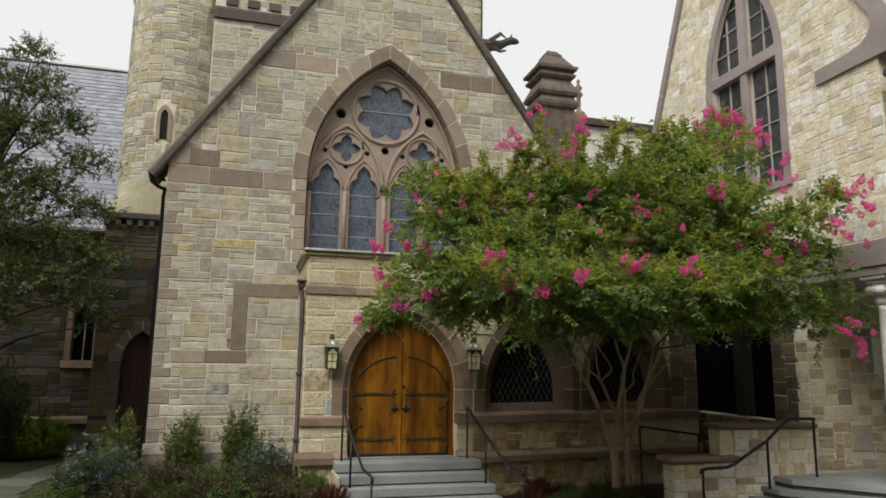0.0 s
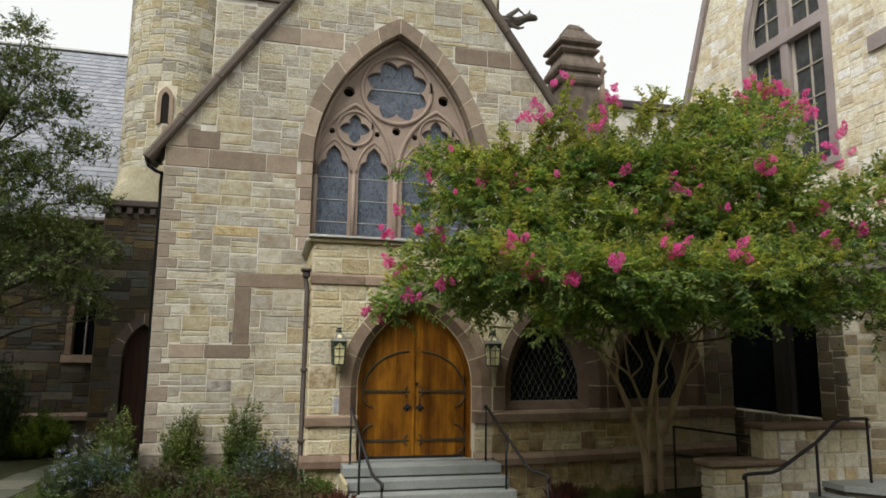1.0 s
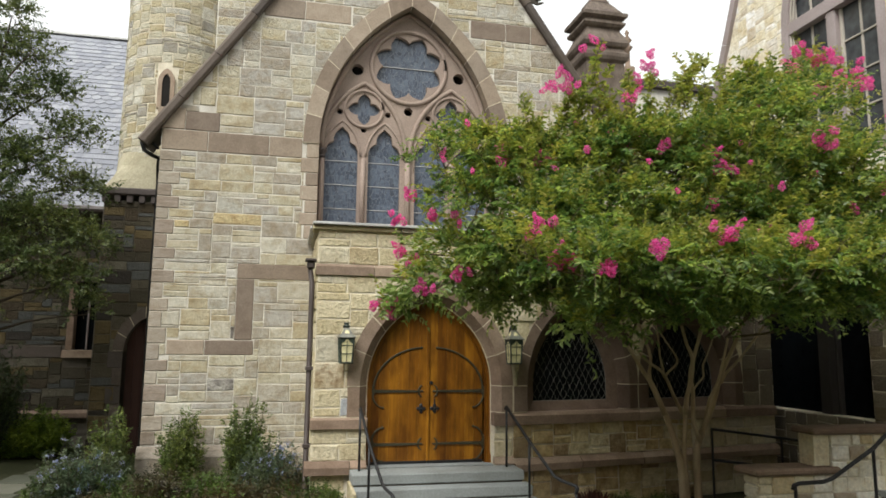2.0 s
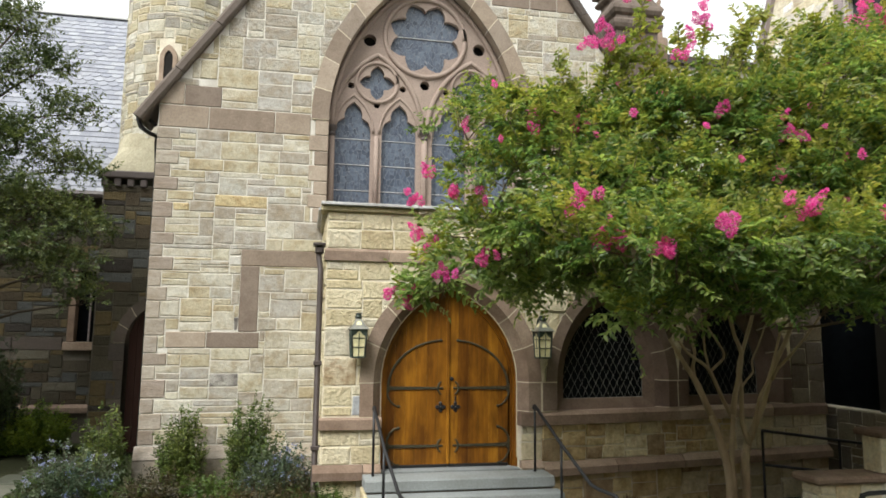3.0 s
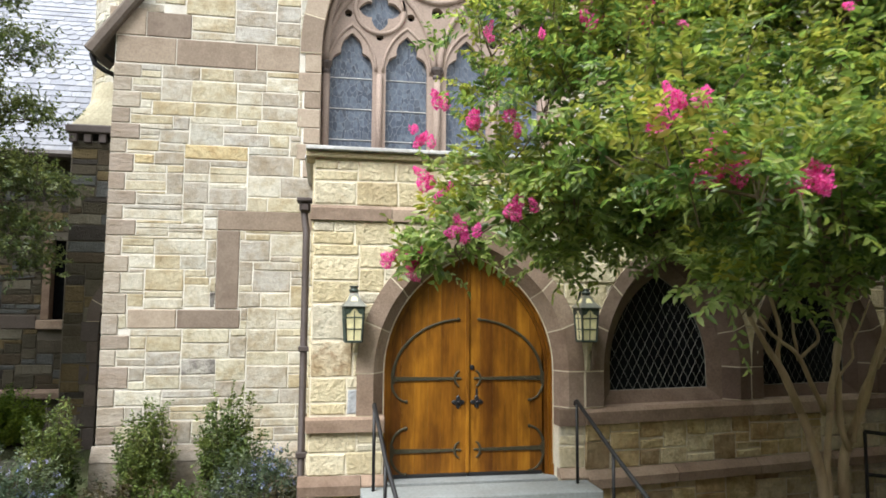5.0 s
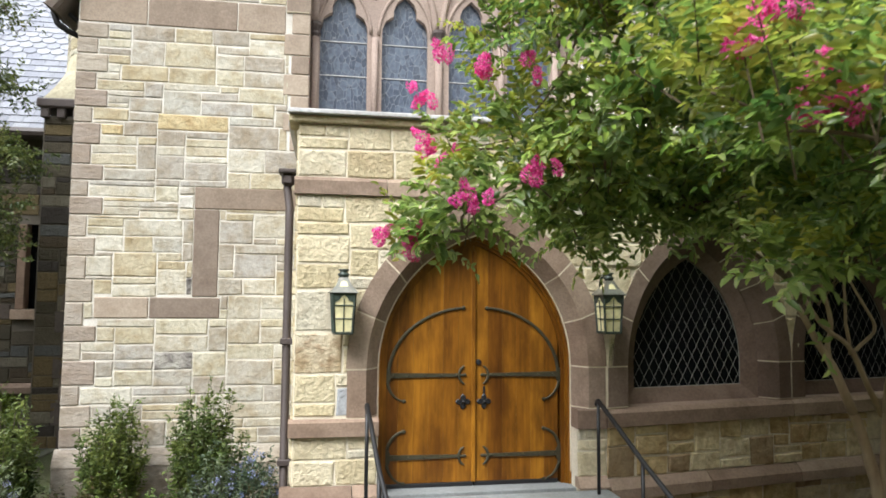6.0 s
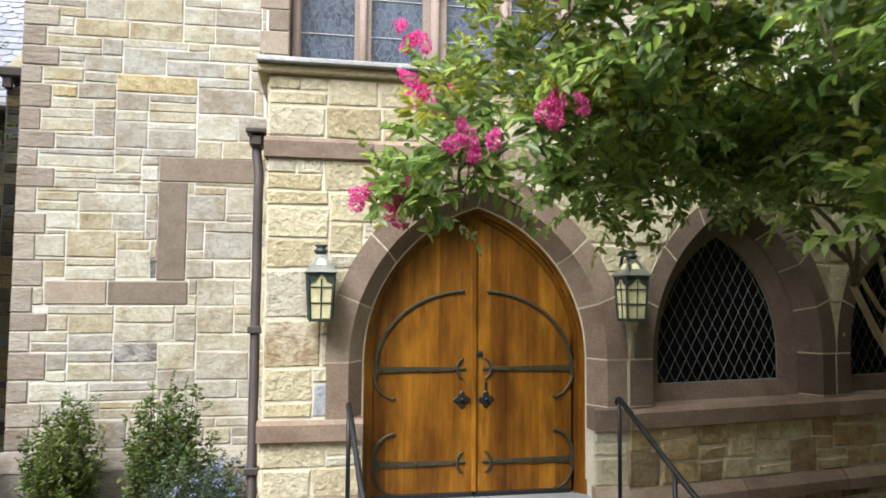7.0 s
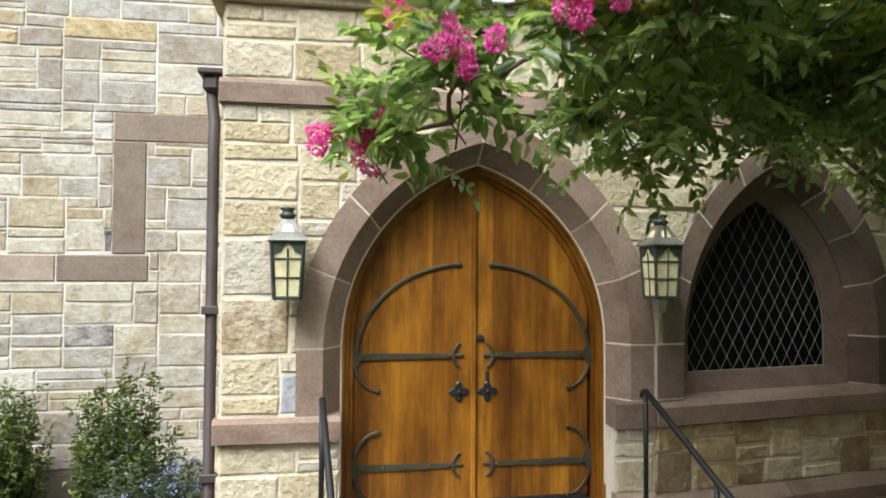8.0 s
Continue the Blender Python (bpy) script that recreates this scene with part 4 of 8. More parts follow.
bead("outer_moulding", [(x, TY - 0.01, z) for x, z in arch_points(TX, BIG.w - 0.06, BIG.zs, BIG.rise - 0.07, 18)], 0.055, great_window)
for cx, w in lights:
    bead("light_moulding", [(x, TY - 0.002, z) for x, z in arch_points(cx, w + 0.05, 6.56, 0.74, 8)], 0.025, great_window)
for x in (0.94, TX, 2 * TX - 0.94):
    r = 0.055 if x == TX else 0.045
    bead("mullion_shaft", [(x, TY - 0.03, ZS - 0.05), (x, TY - 0.03, 6.50)], r, great_window, sides=10)
for x in (TX - BIG.w + 0.07, TX, TX + BIG.w - 0.07):
    part("capital", Shell().lathe([(0.05, 6.46), (0.075, 6.5), (0.06, 6.54), (0.10, 6.62), (0.10, 6.66)], x, TY - 0.03, 10), DRAIN, great_window)
for x in (TX - BIG.w + 0.07, TX + BIG.w - 0.07):
    bead("jamb_shaft", [(x, TY - 0.03, ZS - 0.05), (x, TY - 0.03, 6.47)], 0.05, great_window, sides=10)
for cx, w in lights:
    part("pane", Shell().prism([(cx - w - 0.02, ZS - 0.05), (cx + w + 0.02, ZS - 0.05), (cx + w + 0.02, 7.2), (cx - w - 0.02, 7.2)], TY + 0.10, TY + 0.115), LEADED, great_window)
    for z in (5.45, 5.95, 6.45):
        part("saddle_bar", Shell().box((cx - w, TY + 0.085, z), (cx + w, TY + 0.098, z + 0.012), 0.002), LEAD, great_window)
part("pane", Shell().prism(ring_points(*ROSE, 0.76, 28), TY + 0.10, TY + 0.115), LEADED, great_window)
for z in (ROSE[1] + 0.01,):
    part("saddle_bar", Shell().box((TX - 0.66, TY + 0.08, z), (TX + 0.66, TY + 0.098, z + 0.016), 0.002), LEAD, great_window)
for q in QUATS:
    part("pane", Shell().prism(ring_points(*q, 0.37, 18), TY + 0.10, TY + 0.115), LEADED, great_window)
trim("window_sill", (TX - BIG.w, G - 0.03, 4.80), (TX + BIG.w, TY + 0.2, ZS - 0.02), great_window, TRACERY)

# ---- porch: trim ----
rng = random.Random(21)
P = F - 0.02


def chamfered_band(name, x0, x1, z0, z1, y0, y1, parent, lip=0.05, material=None):
    """A projecting course whose upper edge is weathered back."""
    sh = Shell()
    prof = [(y0, z0), (y0, z1 - lip), (y0 + lip, z1), (y1, z1), (y1, z0)]
    m = len(prof)
    sh.add([(x, y, z) for x in (x0, x1) for y, z in prof], [tuple(range(m - 1, -1, -1)), tuple(range(m, 2 * m))] + [(k, (k + 1) % m, (k + 1) % m + m, k + m) for k in range(m)])
    return part(name, sh, material or BROWNSTONE, parent)


for wall, spans in ((wall_porch, ((-0.02, 0.92), (0.93, 2.1), (2.11, HX - 0.006))), (wall_canted, ((HX + 0.0, 4.9), (4.91, 6.4), (6.41, 8.0), (8.01, UEND)))):
    for a, b in spans:
        chamfered_band("string_course", a, b, 3.83, 4.01, P - 0.02, F + 0.1, wall, 0.04)
for wall, spans in ((wall_porch, ((-0.09, 1.35), (1.36, HX - 0.004))), (wall_canted, ((HX, 4.8), (4.81, 6.6), (6.61, UEND)))):
    for a, b in spans:
        trim("cap_stone", (a, F - 0.06, 4.565), (b, F + 0.35, 4.64), wall, STONE_CREAM)
        trim("cap_flashing", (a - 0.004, F - 0.12, 4.644), (b + 0.004, F + 0.42, 4.69), wall, LEAD, 0.008)
trim("cap_stone", (-0.06, F + 0.355, 4.565), (0.3, G - 0.02, 4.64), wall_porch, STONE_CREAM)
trim("cap_flashing", (-0.12, F + 0.424, 4.644), (0.34, G - 0.02, 4.69), wall_porch, LEAD, 0.008)
chamfered_band("sill_course", -0.03, DX - DOOR.w + 0.005, 1.39, 1.56, F - 0.06, F + 0.30, wall_porch, 0.03)
chamfered_band("sill_course", DX + DOOR.w - 0.005, HX - 0.004, 1.40, 1.606, F - 0.045, F + 0.40, wall_porch, 0.012)
for a, b in ((HX, 5.86), (5.87, 7.9), (7.91, UEND)):
    chamfered_band("sill_course", a, b, 1.41, 1.606, F - 0.06, F + 0.40, wall_canted, 0.05)
# jambs and arch of the doorway
for sx in (-1, 1):
    splayed_jamb(DX, sx, DOOR.w, 1.378, 1.57 if sx < 0 else 1.622, DOOR.zs - 0.008, F - 0.030, F + 0.31, wall_porch, BROWNSTONE)
voussoirs(wall_porch, DX, DOOR.w, DOOR.zs, DOOR.rise, 0.33, F - 0.03, F + 0.31, 4, BROWNSTONE, 0.125)
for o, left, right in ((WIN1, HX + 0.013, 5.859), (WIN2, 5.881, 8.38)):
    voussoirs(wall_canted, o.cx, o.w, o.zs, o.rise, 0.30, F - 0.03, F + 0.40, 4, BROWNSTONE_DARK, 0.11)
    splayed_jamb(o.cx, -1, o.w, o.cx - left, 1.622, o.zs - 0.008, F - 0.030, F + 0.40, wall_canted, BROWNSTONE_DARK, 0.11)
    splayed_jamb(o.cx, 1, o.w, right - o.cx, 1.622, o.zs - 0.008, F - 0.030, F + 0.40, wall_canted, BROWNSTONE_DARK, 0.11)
# wide mortar joints where the arches meet
part("mortar_joint", Shell().prism([(3.294, 1.61), (3.326, 1.61), (3.33, 2.05), (3.37, 2.4), (3.24, 2.4), (3.292, 2.05)], F - 0.026, F + 0.2), JOINT, wall_porch)
part("mortar_joint", Shell().prism([(5.856, 1.61), (5.884, 1.61), (5.89, 2.05), (5.92, 2.4), (5.82, 2.4), (5.85, 2.05)], F - 0.026, F + 0.2), JOINT, wall_canted)
# plinth
chamfered_band("plinth_block", -0.10, 0.60, 0.70, 0.90, F - 0.11, F + 0.05, wall_porch, 0.09)
for a, b in ((HX, 4.6), (4.61, 5.9), (5.91, 7.2), (7.21, UEND)):
    chamfered_band("plinth_block", a, b, 0.66, 0.86, F - 0.11, F + 0.05, wall_canted, 0.09)
chamfered_band("plinth_block", DX + DOOR.w - 0.005, HX - 0.004, 0.79, 0.90, F - 0.11, F + 0.05, wall_porch, 0.09)
chamfered_band("plinth_block", 0.61, DX - DOOR.w + 0.005, 0.79, 0.90, F - 0.11, F + 0.05, wall_porch, 0.09)


# ---- leaded windows in the porch ----
def lattice_window(name, o, y):
    win = tagged(thing(name, "pointed window with dark diamond-leaded glass in a brownstone surround", "window", kind="structure"))
    win.matrix_world = CANTED
    glass = grown(o, -0.175)
    w, rise = glass.w, glass.rise
    z0 = 1.765
    n = 12
    outer, inner = arch_points(o.cx, o.w, o.zs, o.rise, n), arch_points(o.cx, w, o.zs, rise, n)
    poly_o = outer + [(o.cx + o.w, 1.60), (o.cx - o.w, 1.60)]
    poly_i = inner + [(o.cx + w, z0), (o.cx - w, z0)]
    sh = Shell()
    m = len(poly_o)
    vs = [(x, y - 0.11, z) for x, z in poly_o] + [(x, y - 0.02, z) for x, z in poly_i] + [(x, y + 0.04, z) for x, z in poly_i]
    sh.add(vs, [(k, k + m, (k + 1) % m + m, (k + 1) % m) for k in range(m)] + [(k + m, k + 2 * m, (k + 1) % m + 2 * m, (k + 1) % m + m) for k in range(m)])
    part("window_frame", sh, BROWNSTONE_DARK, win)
    part("pane", Shell().prism(poly_i[::-1], y + 0.012, y + 0.018), GLASS_DARK, win)
    # diagonal leads, cut to the outline
    tilt = 1.75
    step = 0.135
    for s in (-1, 1):
        k = -40
        while k < 40:
            c = k * step
            pts = []
            for i in range(121):
                z = z0 + (o.zs + rise - z0) * i / 120
                x = o.cx + c + s * (z - z0) / tilt
                h = arch_half(z, w, o.zs, rise)
                if h is not None and abs(x - o.cx) <= h:
                    pts.append((x, z))
            if len(pts) > 3:
                (xa, za), (xb, zb) = pts[0], pts[-1]
                part("lead_came", Shell().tube([(xa, y + 0.006, za), (xb, y + 0.006, zb)], 0.0027, 4), CAME, win)
            k += 1
    part("lead_border", Shell().tube([(x, y + 0.006, z) for x, z in poly_i + poly_i[:1]], 0.006, 4), CAME, win)
    return win


lattice_window("window_2", WIN1, F + 0.30)
lattice_window("window_3", WIN2, F + 0.30)
# tall dark lights in the wing's side, in shade
for name, ya, yb in (("window_4", 10.24, 12.0), ("window_5", 8.95, 9.96)):
    win = tagged(thing(name, "tall dark side light of the wing in shade", "window", kind="structure"))
    part("pane", Shell().box((RX + 0.3, ya, 1.5), (RX + 0.31, yb, 4.2), 0.001), GLASS_DARK, win)
    trim("window_frame", (RX + 0.2, ya, 1.5), (RX + 0.34, ya + 0.06, 4.2), win, SHADE_WOOD)
    trim("window_frame", (RX + 0.2, yb - 0.06, 1.5), (RX + 0.34, yb, 4.2), win, SHADE_WOOD)
trim("mullion", (RX + 0.06, 9.965, 1.505), (RX + 0.42, 10.235, 4.2), win, SHADE_WOOD)

# ---- double doors ----
doors = tagged(thing("door_1", "pointed double doors of varnished oak boards with black strap hinges, closed", "door", kind="structure"))
LW, LR = DOOR.w - 0.095, DOOR.rise - 0.105
DS = DOOR.zs
LY = F + 0.25
# moulded frame
for k, (d0, d1, ya, yb) in enumerate(((0.0, 0.035, F + 0.17, F + 0.34), (0.035, 0.062, F + 0.195, F + 0.34), (0.062, 0.10, F + 0.225, F + 0.34))):
    o_, i_ = arch_points(DX, DOOR.w - d0, DS, DOOR.rise - d0 * 1.1, 14), arch_points(DX, DOOR.w - d1, DS, DOOR.rise - d1 * 1.1, 14)
    o_, i_ = [(o_[0][0], 0.78)] + o_ + [(o_[-1][0], 0.78)], [(i_[0][0], 0.78)] + i_ + [(i_[-1][0], 0.78)]
    sh = Shell()
    for j in range(len(o_) - 1):
        sh.prism([i_[j], i_[j + 1], o_[j + 1], o_[j]][::-1], ya, yb)
    part("frame_moulding", sh, OAK, doors)
caulk = arch_points(DX, DOOR.w - 0.008, DS, DOOR.rise - 0.009, 14)
part("caulk_line", Shell().tube([(x, F + 0.17, z) for x, z in [(caulk[0][0], 0.92)] + caulk + [(caulk[-1][0], 0.92)]], 0.009, 6), JOINT, doors)
SEAM = DX - 0.015
for side in (-1, 1):
    leaf = new("door_leaf")
    own(leaf, doors)
    span = LW + (DX - SEAM) * (-side) - 0.004
    count = 6
    for k in range(count):
        a = SEAM + side * (0.004 + span * k / count)
        b = SEAM + side * (0.004 + span * (k + 1) / count)
        a, b = min(a, b) + 0.0006, max(a, b) - 0.0006
        poly = [(a, 0.83), (b, 0.83)]
        for i in range(5):
            x = b + (a - b) * i / 4
            # height of the arch over this x
            r = (LR * LR + LW * LW) / (2 * LW)
            d = r - LW + abs(x - DX)
            z = DS + math.sqrt(max(0.0, r * r - d * d))
            poly.append((x, z))
        part("board", Shell().prism(poly, LY, LY + 0.06), OAK, leaf)
    trim("kick_strip", (min(SEAM, SEAM + side * span) + 0.006, LY - 0.012, 0.785), (max(SEAM, SEAM + side * span) - 0.006, LY + 0.05, 0.826), leaf, IRON_BLACK, 0.004, "black kick strip")
    # straps
    e = DX + side * (LW - 0.03)
    i = SEAM + side * 0.15
    for z in (1.955, 1.10):
        hinge = new("strap_hinge")
        own(hinge, leaf)
        sh = Shell()
        w0, w1 = 0.028, 0.016
        sh.prism([(e, z - w0), (i, z - w1), (i, z + w1), (e, z + w0)] if side < 0 else [(i, z - w1), (e, z - w0), (e, z + w0), (i, z + w1)], LY - 0.016, LY - 0.002)
        part("strap", sh, IRON_WORN, hinge)
        # crescent near the middle and at the hinge
        part("strap_tip", Shell().tube([(i, LY - 0.010, z), (i - side * 0.06, LY - 0.010, z), (i - side * 0.075, LY - 0.010, z)], [0.012, 0.016, 0.004], 6, 0.5), IRON_WORN, hinge)
        part("crescent", Shell().tube([(i - side * (0.075 - 0.085 * math.cos(a)), LY - 0.012, z + 0.10 * math.sin(a)) for a in [(-1.25 + 2.5 * k / 12) for k in range(13)]], [0.008 + 0.008 * math.sin(math.pi * k / 12) for k in range(13)], 6, 0.6), IRON_WORN, hinge)
        cr = [(e - side * (0.20 - 0.20 * math.cos(a)) + side * 0.02, LY - 0.012, z + 0.27 * math.sin(a)) for a in [(-1.5 + 1.5 * k / 10) for k in range(11)]]
        part("crescent", Shell().tube(cr, [0.009 + 0.011 * k / 10 for k in range(11)], 6, 0.5), IRON_WORN, hinge)
        if z > 1.5:
            up = [(e - side * ((LW - 0.10) * (1 - math.cos(a))) + side * 0.0, LY - 0.012, z + 0.72 * math.sin(a)) for a in [1.5 * k / 16 for k in range(17)]]
        else:
            up = [(e - side * (0.20 - 0.20 * math.cos(a)) + side * 0.02, LY - 0.012, z + 0.27 * math.sin(a)) for a in [1.5 * k / 10 for k in range(11)]]
        part("crescent", Shell().tube(up, [0.021 - 0.008 * k / (len(up) - 1) for k in range(len(up))], 6, 0.5), IRON_WORN, hinge)
        px = e + side * 0.005
        part("hinge_plate", Shell().prism(foil_points(px, z, 4, 0.042, 0.03, 0.0, 7, 0.3), LY - 0.019, LY - 0.002), IRON_WORN, hinge)
        q = up[-1]
        part("strap_tip", Shell().ball((q[0], LY - 0.012, q[2]), (0.026, 0.008, 0.022), 8, 4), IRON_WORN, hinge, smooth=True)
        q = cr[0]
        part("strap_tip", Shell().ball((q[0], LY - 0.012, q[2]), (0.024, 0.008, 0.02), 8, 4), IRON_WORN, hinge, smooth=True)
        for f in (0.07, 0.28, 0.5, 0.74, 0.95):
            x = e + (i - e) * f
            part("stud", Shell().ball((x, LY - 0.018, z), (0.013, 0.009, 0.013), 8, 4), IRON_WORN, hinge, smooth=True)
        for p in up[3:-1:3]:
            part("stud", Shell().ball((p[0], LY - 0.022, p[2]), (0.012, 0.008, 0.012), 8, 4), IRON_WORN, hinge, smooth=True)
    # ring handle on a pierced rose
    hx = SEAM + side * 0.115
    sh = Shell()
    lobes = foil_points(0, 0, 4, 0.048, 0.03, 0.0, 7, 0.2)
    sh.add([(x, -0.004, z) for x, z in lobes] + [(x * 0.86, -0.012, z * 0.86) for x, z in lobes] + [(x, 0.002, z) for x, z in lobes],
           [tuple(range(len(lobes), 2 * len(lobes)))] + [(k, (k + 1) % len(lobes), (k + 1) % len(lobes) + len(lobes), k + len(lobes)) for k in range(len(lobes))] + [(k + 2 * len(lobes), (k + 1) % len(lobes) + 2 * len(lobes), (k + 1) % len(lobes), k) for k in range(len(lobes))])
    handle = part("handle", sh, IRON_BLACK, leaf, "black iron ring handle on a four-lobed plate")
    handle.matrix_local = pose(hx, LY - 0.003, 1.67)
    part("ring", Shell().tube([(hx + 0.036 * math.cos(a), LY - 0.03, 1.655 + 0.04 * math.sin(a)) for a in [k * math.tau / 14 for k in range(15)]], 0.007, 6), IRON_BLACK, handle).matrix_local = handle.matrix_local.inverted()
    part("knob", Shell().ball((0, -0.022, 0), (0.017, 0.02, 0.017)), IRON_BLACK, handle, smooth=True)
    if side > 0:
        lock = part("lock", Shell().lathe([(0.03, 0), (0.03, 0.012), (0.018, 0.016)], 0, 0, 14), IRON_BLACK, leaf)
        lock.matrix_local = pose(SEAM + 0.055, LY - 0.002, 2.09, 90)
        part("keyhole_plate", Shell().box((hx - 0.012, LY - 0.012, 1.75), (hx + 0.012, LY - 0.002, 1.83), 0.004), IRON_BLACK, leaf)
part("astragal", Shell().box((SEAM - 0.022, LY - 0.03, 0.83), (SEAM + 0.022, LY - 0.001, 3.30), 0.008), OAK, doors)
setting("threshold", Shell().box((DX - DOOR.w, F + 0.02, 0.70), (DX + DOOR.w, F + 0.6, 0.783), 0.006), BLUESTONE, "bluestone threshold under the doors", "threshold")


# ---- steps ----
steps = tagged(thing("stair_1", "bluestone entrance steps up to the doors", "steps", kind="structure"))
for k in range(5):
    z = 0.78 - 0.172 * k
    y0 = 9.40 - 0.265 * k
    y1 = F - 0.09 if k == 0 else 9.43 - 0.265 * (k - 1)
    x0, x1 = 0.60 + 0.01 * k, 3.30 + 0.045 * k
    part("tread", Shell().box((x0, y0, z - 0.15), (x1, y1, z), 0.012), BLUESTONE, steps)
    if k < 4:
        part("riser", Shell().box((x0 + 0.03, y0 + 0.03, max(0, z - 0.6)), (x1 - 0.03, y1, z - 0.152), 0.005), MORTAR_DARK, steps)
part("cheek", Shell().box((0.57, 8.9, 0), (0.62, F - 0.12, 0.62), 0.01), STONE_CREAM, steps)


def handrail(xs, label):
    """Two-post iron handrail: xs are the places of top, middle, knee and scroll."""
    top, mid, knee, end = [Vector(p) for p in xs]
    rail = thing("handrail", label, "handrail", (top.x, top.y, 0.0), "handrails beside the doors")

    def put(name, sh):
        return own(part(name, sh, IRON_BLACK, None, smooth=True), rail)
    tail = end + Vector((0, 0, -0.10))
    put("rail", Shell().tube([top + Vector((0, 0.05, -0.05)), top + Vector((0, 0.03, -0.01)), top, (top + mid) / 2, mid, (mid + knee) / 2, knee, knee + (end - knee) * 0.3 + Vector((0, 0, -0.015)), end, end + Vector((0.01, -0.03, -0.03)), tail], 0.023, 10))
    put("post", Shell().tube([(top.x, top.y, 0.78), (top.x, top.y, top.z)], 0.019, 8))
    zb = 0.78 - 0.172 * 2
    put("post", Shell().tube([(mid.x, mid.y, zb), (mid.x, mid.y, mid.z)], 0.019, 8))
    put("post", Shell().tube([(end.x, end.y, 0.0), (end.x, end.y, end.z)], 0.019, 8))


handrail([(3.12, 9.75, 1.73), (3.24, 9.0, 1.28), (3.385, 8.35, 0.876), (3.54, 7.95, 0.815)], "black iron handrail with a curled end beside the steps")
handrail([(0.735, 9.75, 1.73), (0.80, 9.0, 1.28), (0.909, 8.35, 0.85), (0.994, 7.95, 0.78)], "black iron handrail with a curled end beside the steps")


# ---- lanterns ----
def lantern(x, turn):
    lamp = thing("wall_lantern", "green bronze wall lantern with cream glass panes beside the doors", "lantern", (x, 9.80, 2.43), "lanterns beside the doors")
    rot = Matrix.Translation((x, 9.80, 2.43)) @ pose(0, 0, 0, 0, 0, turn)

    def put(name, sh, material, smooth=False, label="", parent=None):
        sh.v = [tuple(rot @ Vector(v)) for v in sh.v]
        return own(part(name, sh, material, None, label, smooth), parent or lamp)
    b, t, hb, ht = 0.088, 0.108, 0.0, 0.40
    foot = put("base", Shell().box((-b - 0.008, -b - 0.008, -0.015), (b + 0.008, b + 0.008, 0.012), 0.004), BRONZE)
    for sx, sy in ((-1, -1), (1, -1), (1, 1), (-1, 1)):
        put("corner_bar", Shell().tube([(sx * b, sy * b, hb), (sx * t, sy * t, ht)], 0.014, 4), BRONZE)
    for k in range(4):
        c, s = math.cos(k * math.pi / 2), math.sin(k * math.pi / 2)
        q = lambda u, d, z: (c * u - s * -d, s * u + c * -d, z)
        sh = Shell()
        sh.add([q(-b + 0.01, b - 0.002, 0.012), q(b - 0.01, b - 0.002, 0.012), q(t - 0.01, t - 0.002, ht - 0.005), q(-t + 0.01, t - 0.002, ht - 0.005),
                q(-b + 0.01, b - 0.008, 0.012), q(b - 0.01, b - 0.008, 0.012), q(t - 0.01, t - 0.008, ht - 0.005), q(-t + 0.01, t - 0.008, ht - 0.005)],
               [(0, 1, 2, 3), (7, 6, 5, 4), (0, 4, 5, 1), (1, 5, 6, 2), (2, 6, 7, 3), (3, 7, 4, 0)])
        glass = put("pane", sh, LAMP_GLASS, label="cream glass pane")
        d = lambda z: b + (t - b) * z / ht
        for z in (0.14, 0.27):
            put("glazing_bar", Shell().tube([q(-d(z), d(z) + 0.002, z), q(d(z), d(z) + 0.002, z)], 0.006, 4), BRONZE, parent=glass)
        put("glazing_bar", Shell().tube([q(0, b + 0.002, 0.01), q(0, t + 0.002, ht - 0.06)], 0.006, 4), BRONZE, parent=glass)
        # scalloped head with leaf work
        sh = Shell()
        pts = [(-t, ht), (-t, ht - 0.12), (-t + 0.035, ht - 0.09), (-0.045, ht - 0.08), (-0.03, ht - 0.05), (0, ht - 0.025), (0.03, ht - 0.05), (0.045, ht - 0.08), (t - 0.035, ht - 0.09), (t, ht - 0.12), (t, ht)]
        sh.add([q(u, d(z) + 0.006, z) for u, z in pts] + [q(u, d(z) - 0.001, z) for u, z in pts], [tuple(range(11)), tuple(range(21, 10, -1))] + [(j, j + 11, (j + 1) % 11 + 11, (j + 1) % 11) for j in range(11)])
        put("fretwork", sh, BRONZE, parent=glass)
    roof = Shell()
    prof = [(0.132, 0.388), (0.136, 0.396), (0.13, 0.406), (0.085, 0.455), (0.055, 0.512), (0.042, 0.545)]
    roof.lathe([(r * 1.414, z) for r, z in prof], 0, 0, 4, math.pi / 4)
    lid = put("roof", roof, LAMP_ROOF)
    put("finial", Shell().lathe([(0.042, 0.54), (0.05, 0.56), (0.062, 0.575), (0.05, 0.585), (0.034, 0.60), (0.056, 0.62), (0.05, 0.628), (0.02, 0.63)], 0, 0, 12), BRONZE, True, parent=lid)
    for k in range(4):
        c, s = math.cos(k * math.pi / 2), math.sin(k * math.pi / 2)
        q = lambda u, d, z: (c * u + s * d, s * u - c * d, z)
        pts = [(-0.04, 0.088, 0.455), (0.04, 0.088, 0.455), (0.028, 0.063, 0.50), (0.0, 0.058, 0.512), (-0.028, 0.063, 0.50)]
        sh = Shell()
        sh.add([q(*p) for p in pts] + [q(u, d - 0.01, z - 0.004) for u, d, z in pts], [tuple(range(5)), tuple(range(9, 4, -1))] + [(j, j + 5, (j + 1) % 5 + 5, (j + 1) % 5) for j in range(5)])
        put("roof_light", sh, LAMP_GLASS, label="cream glass roof light", parent=lid)
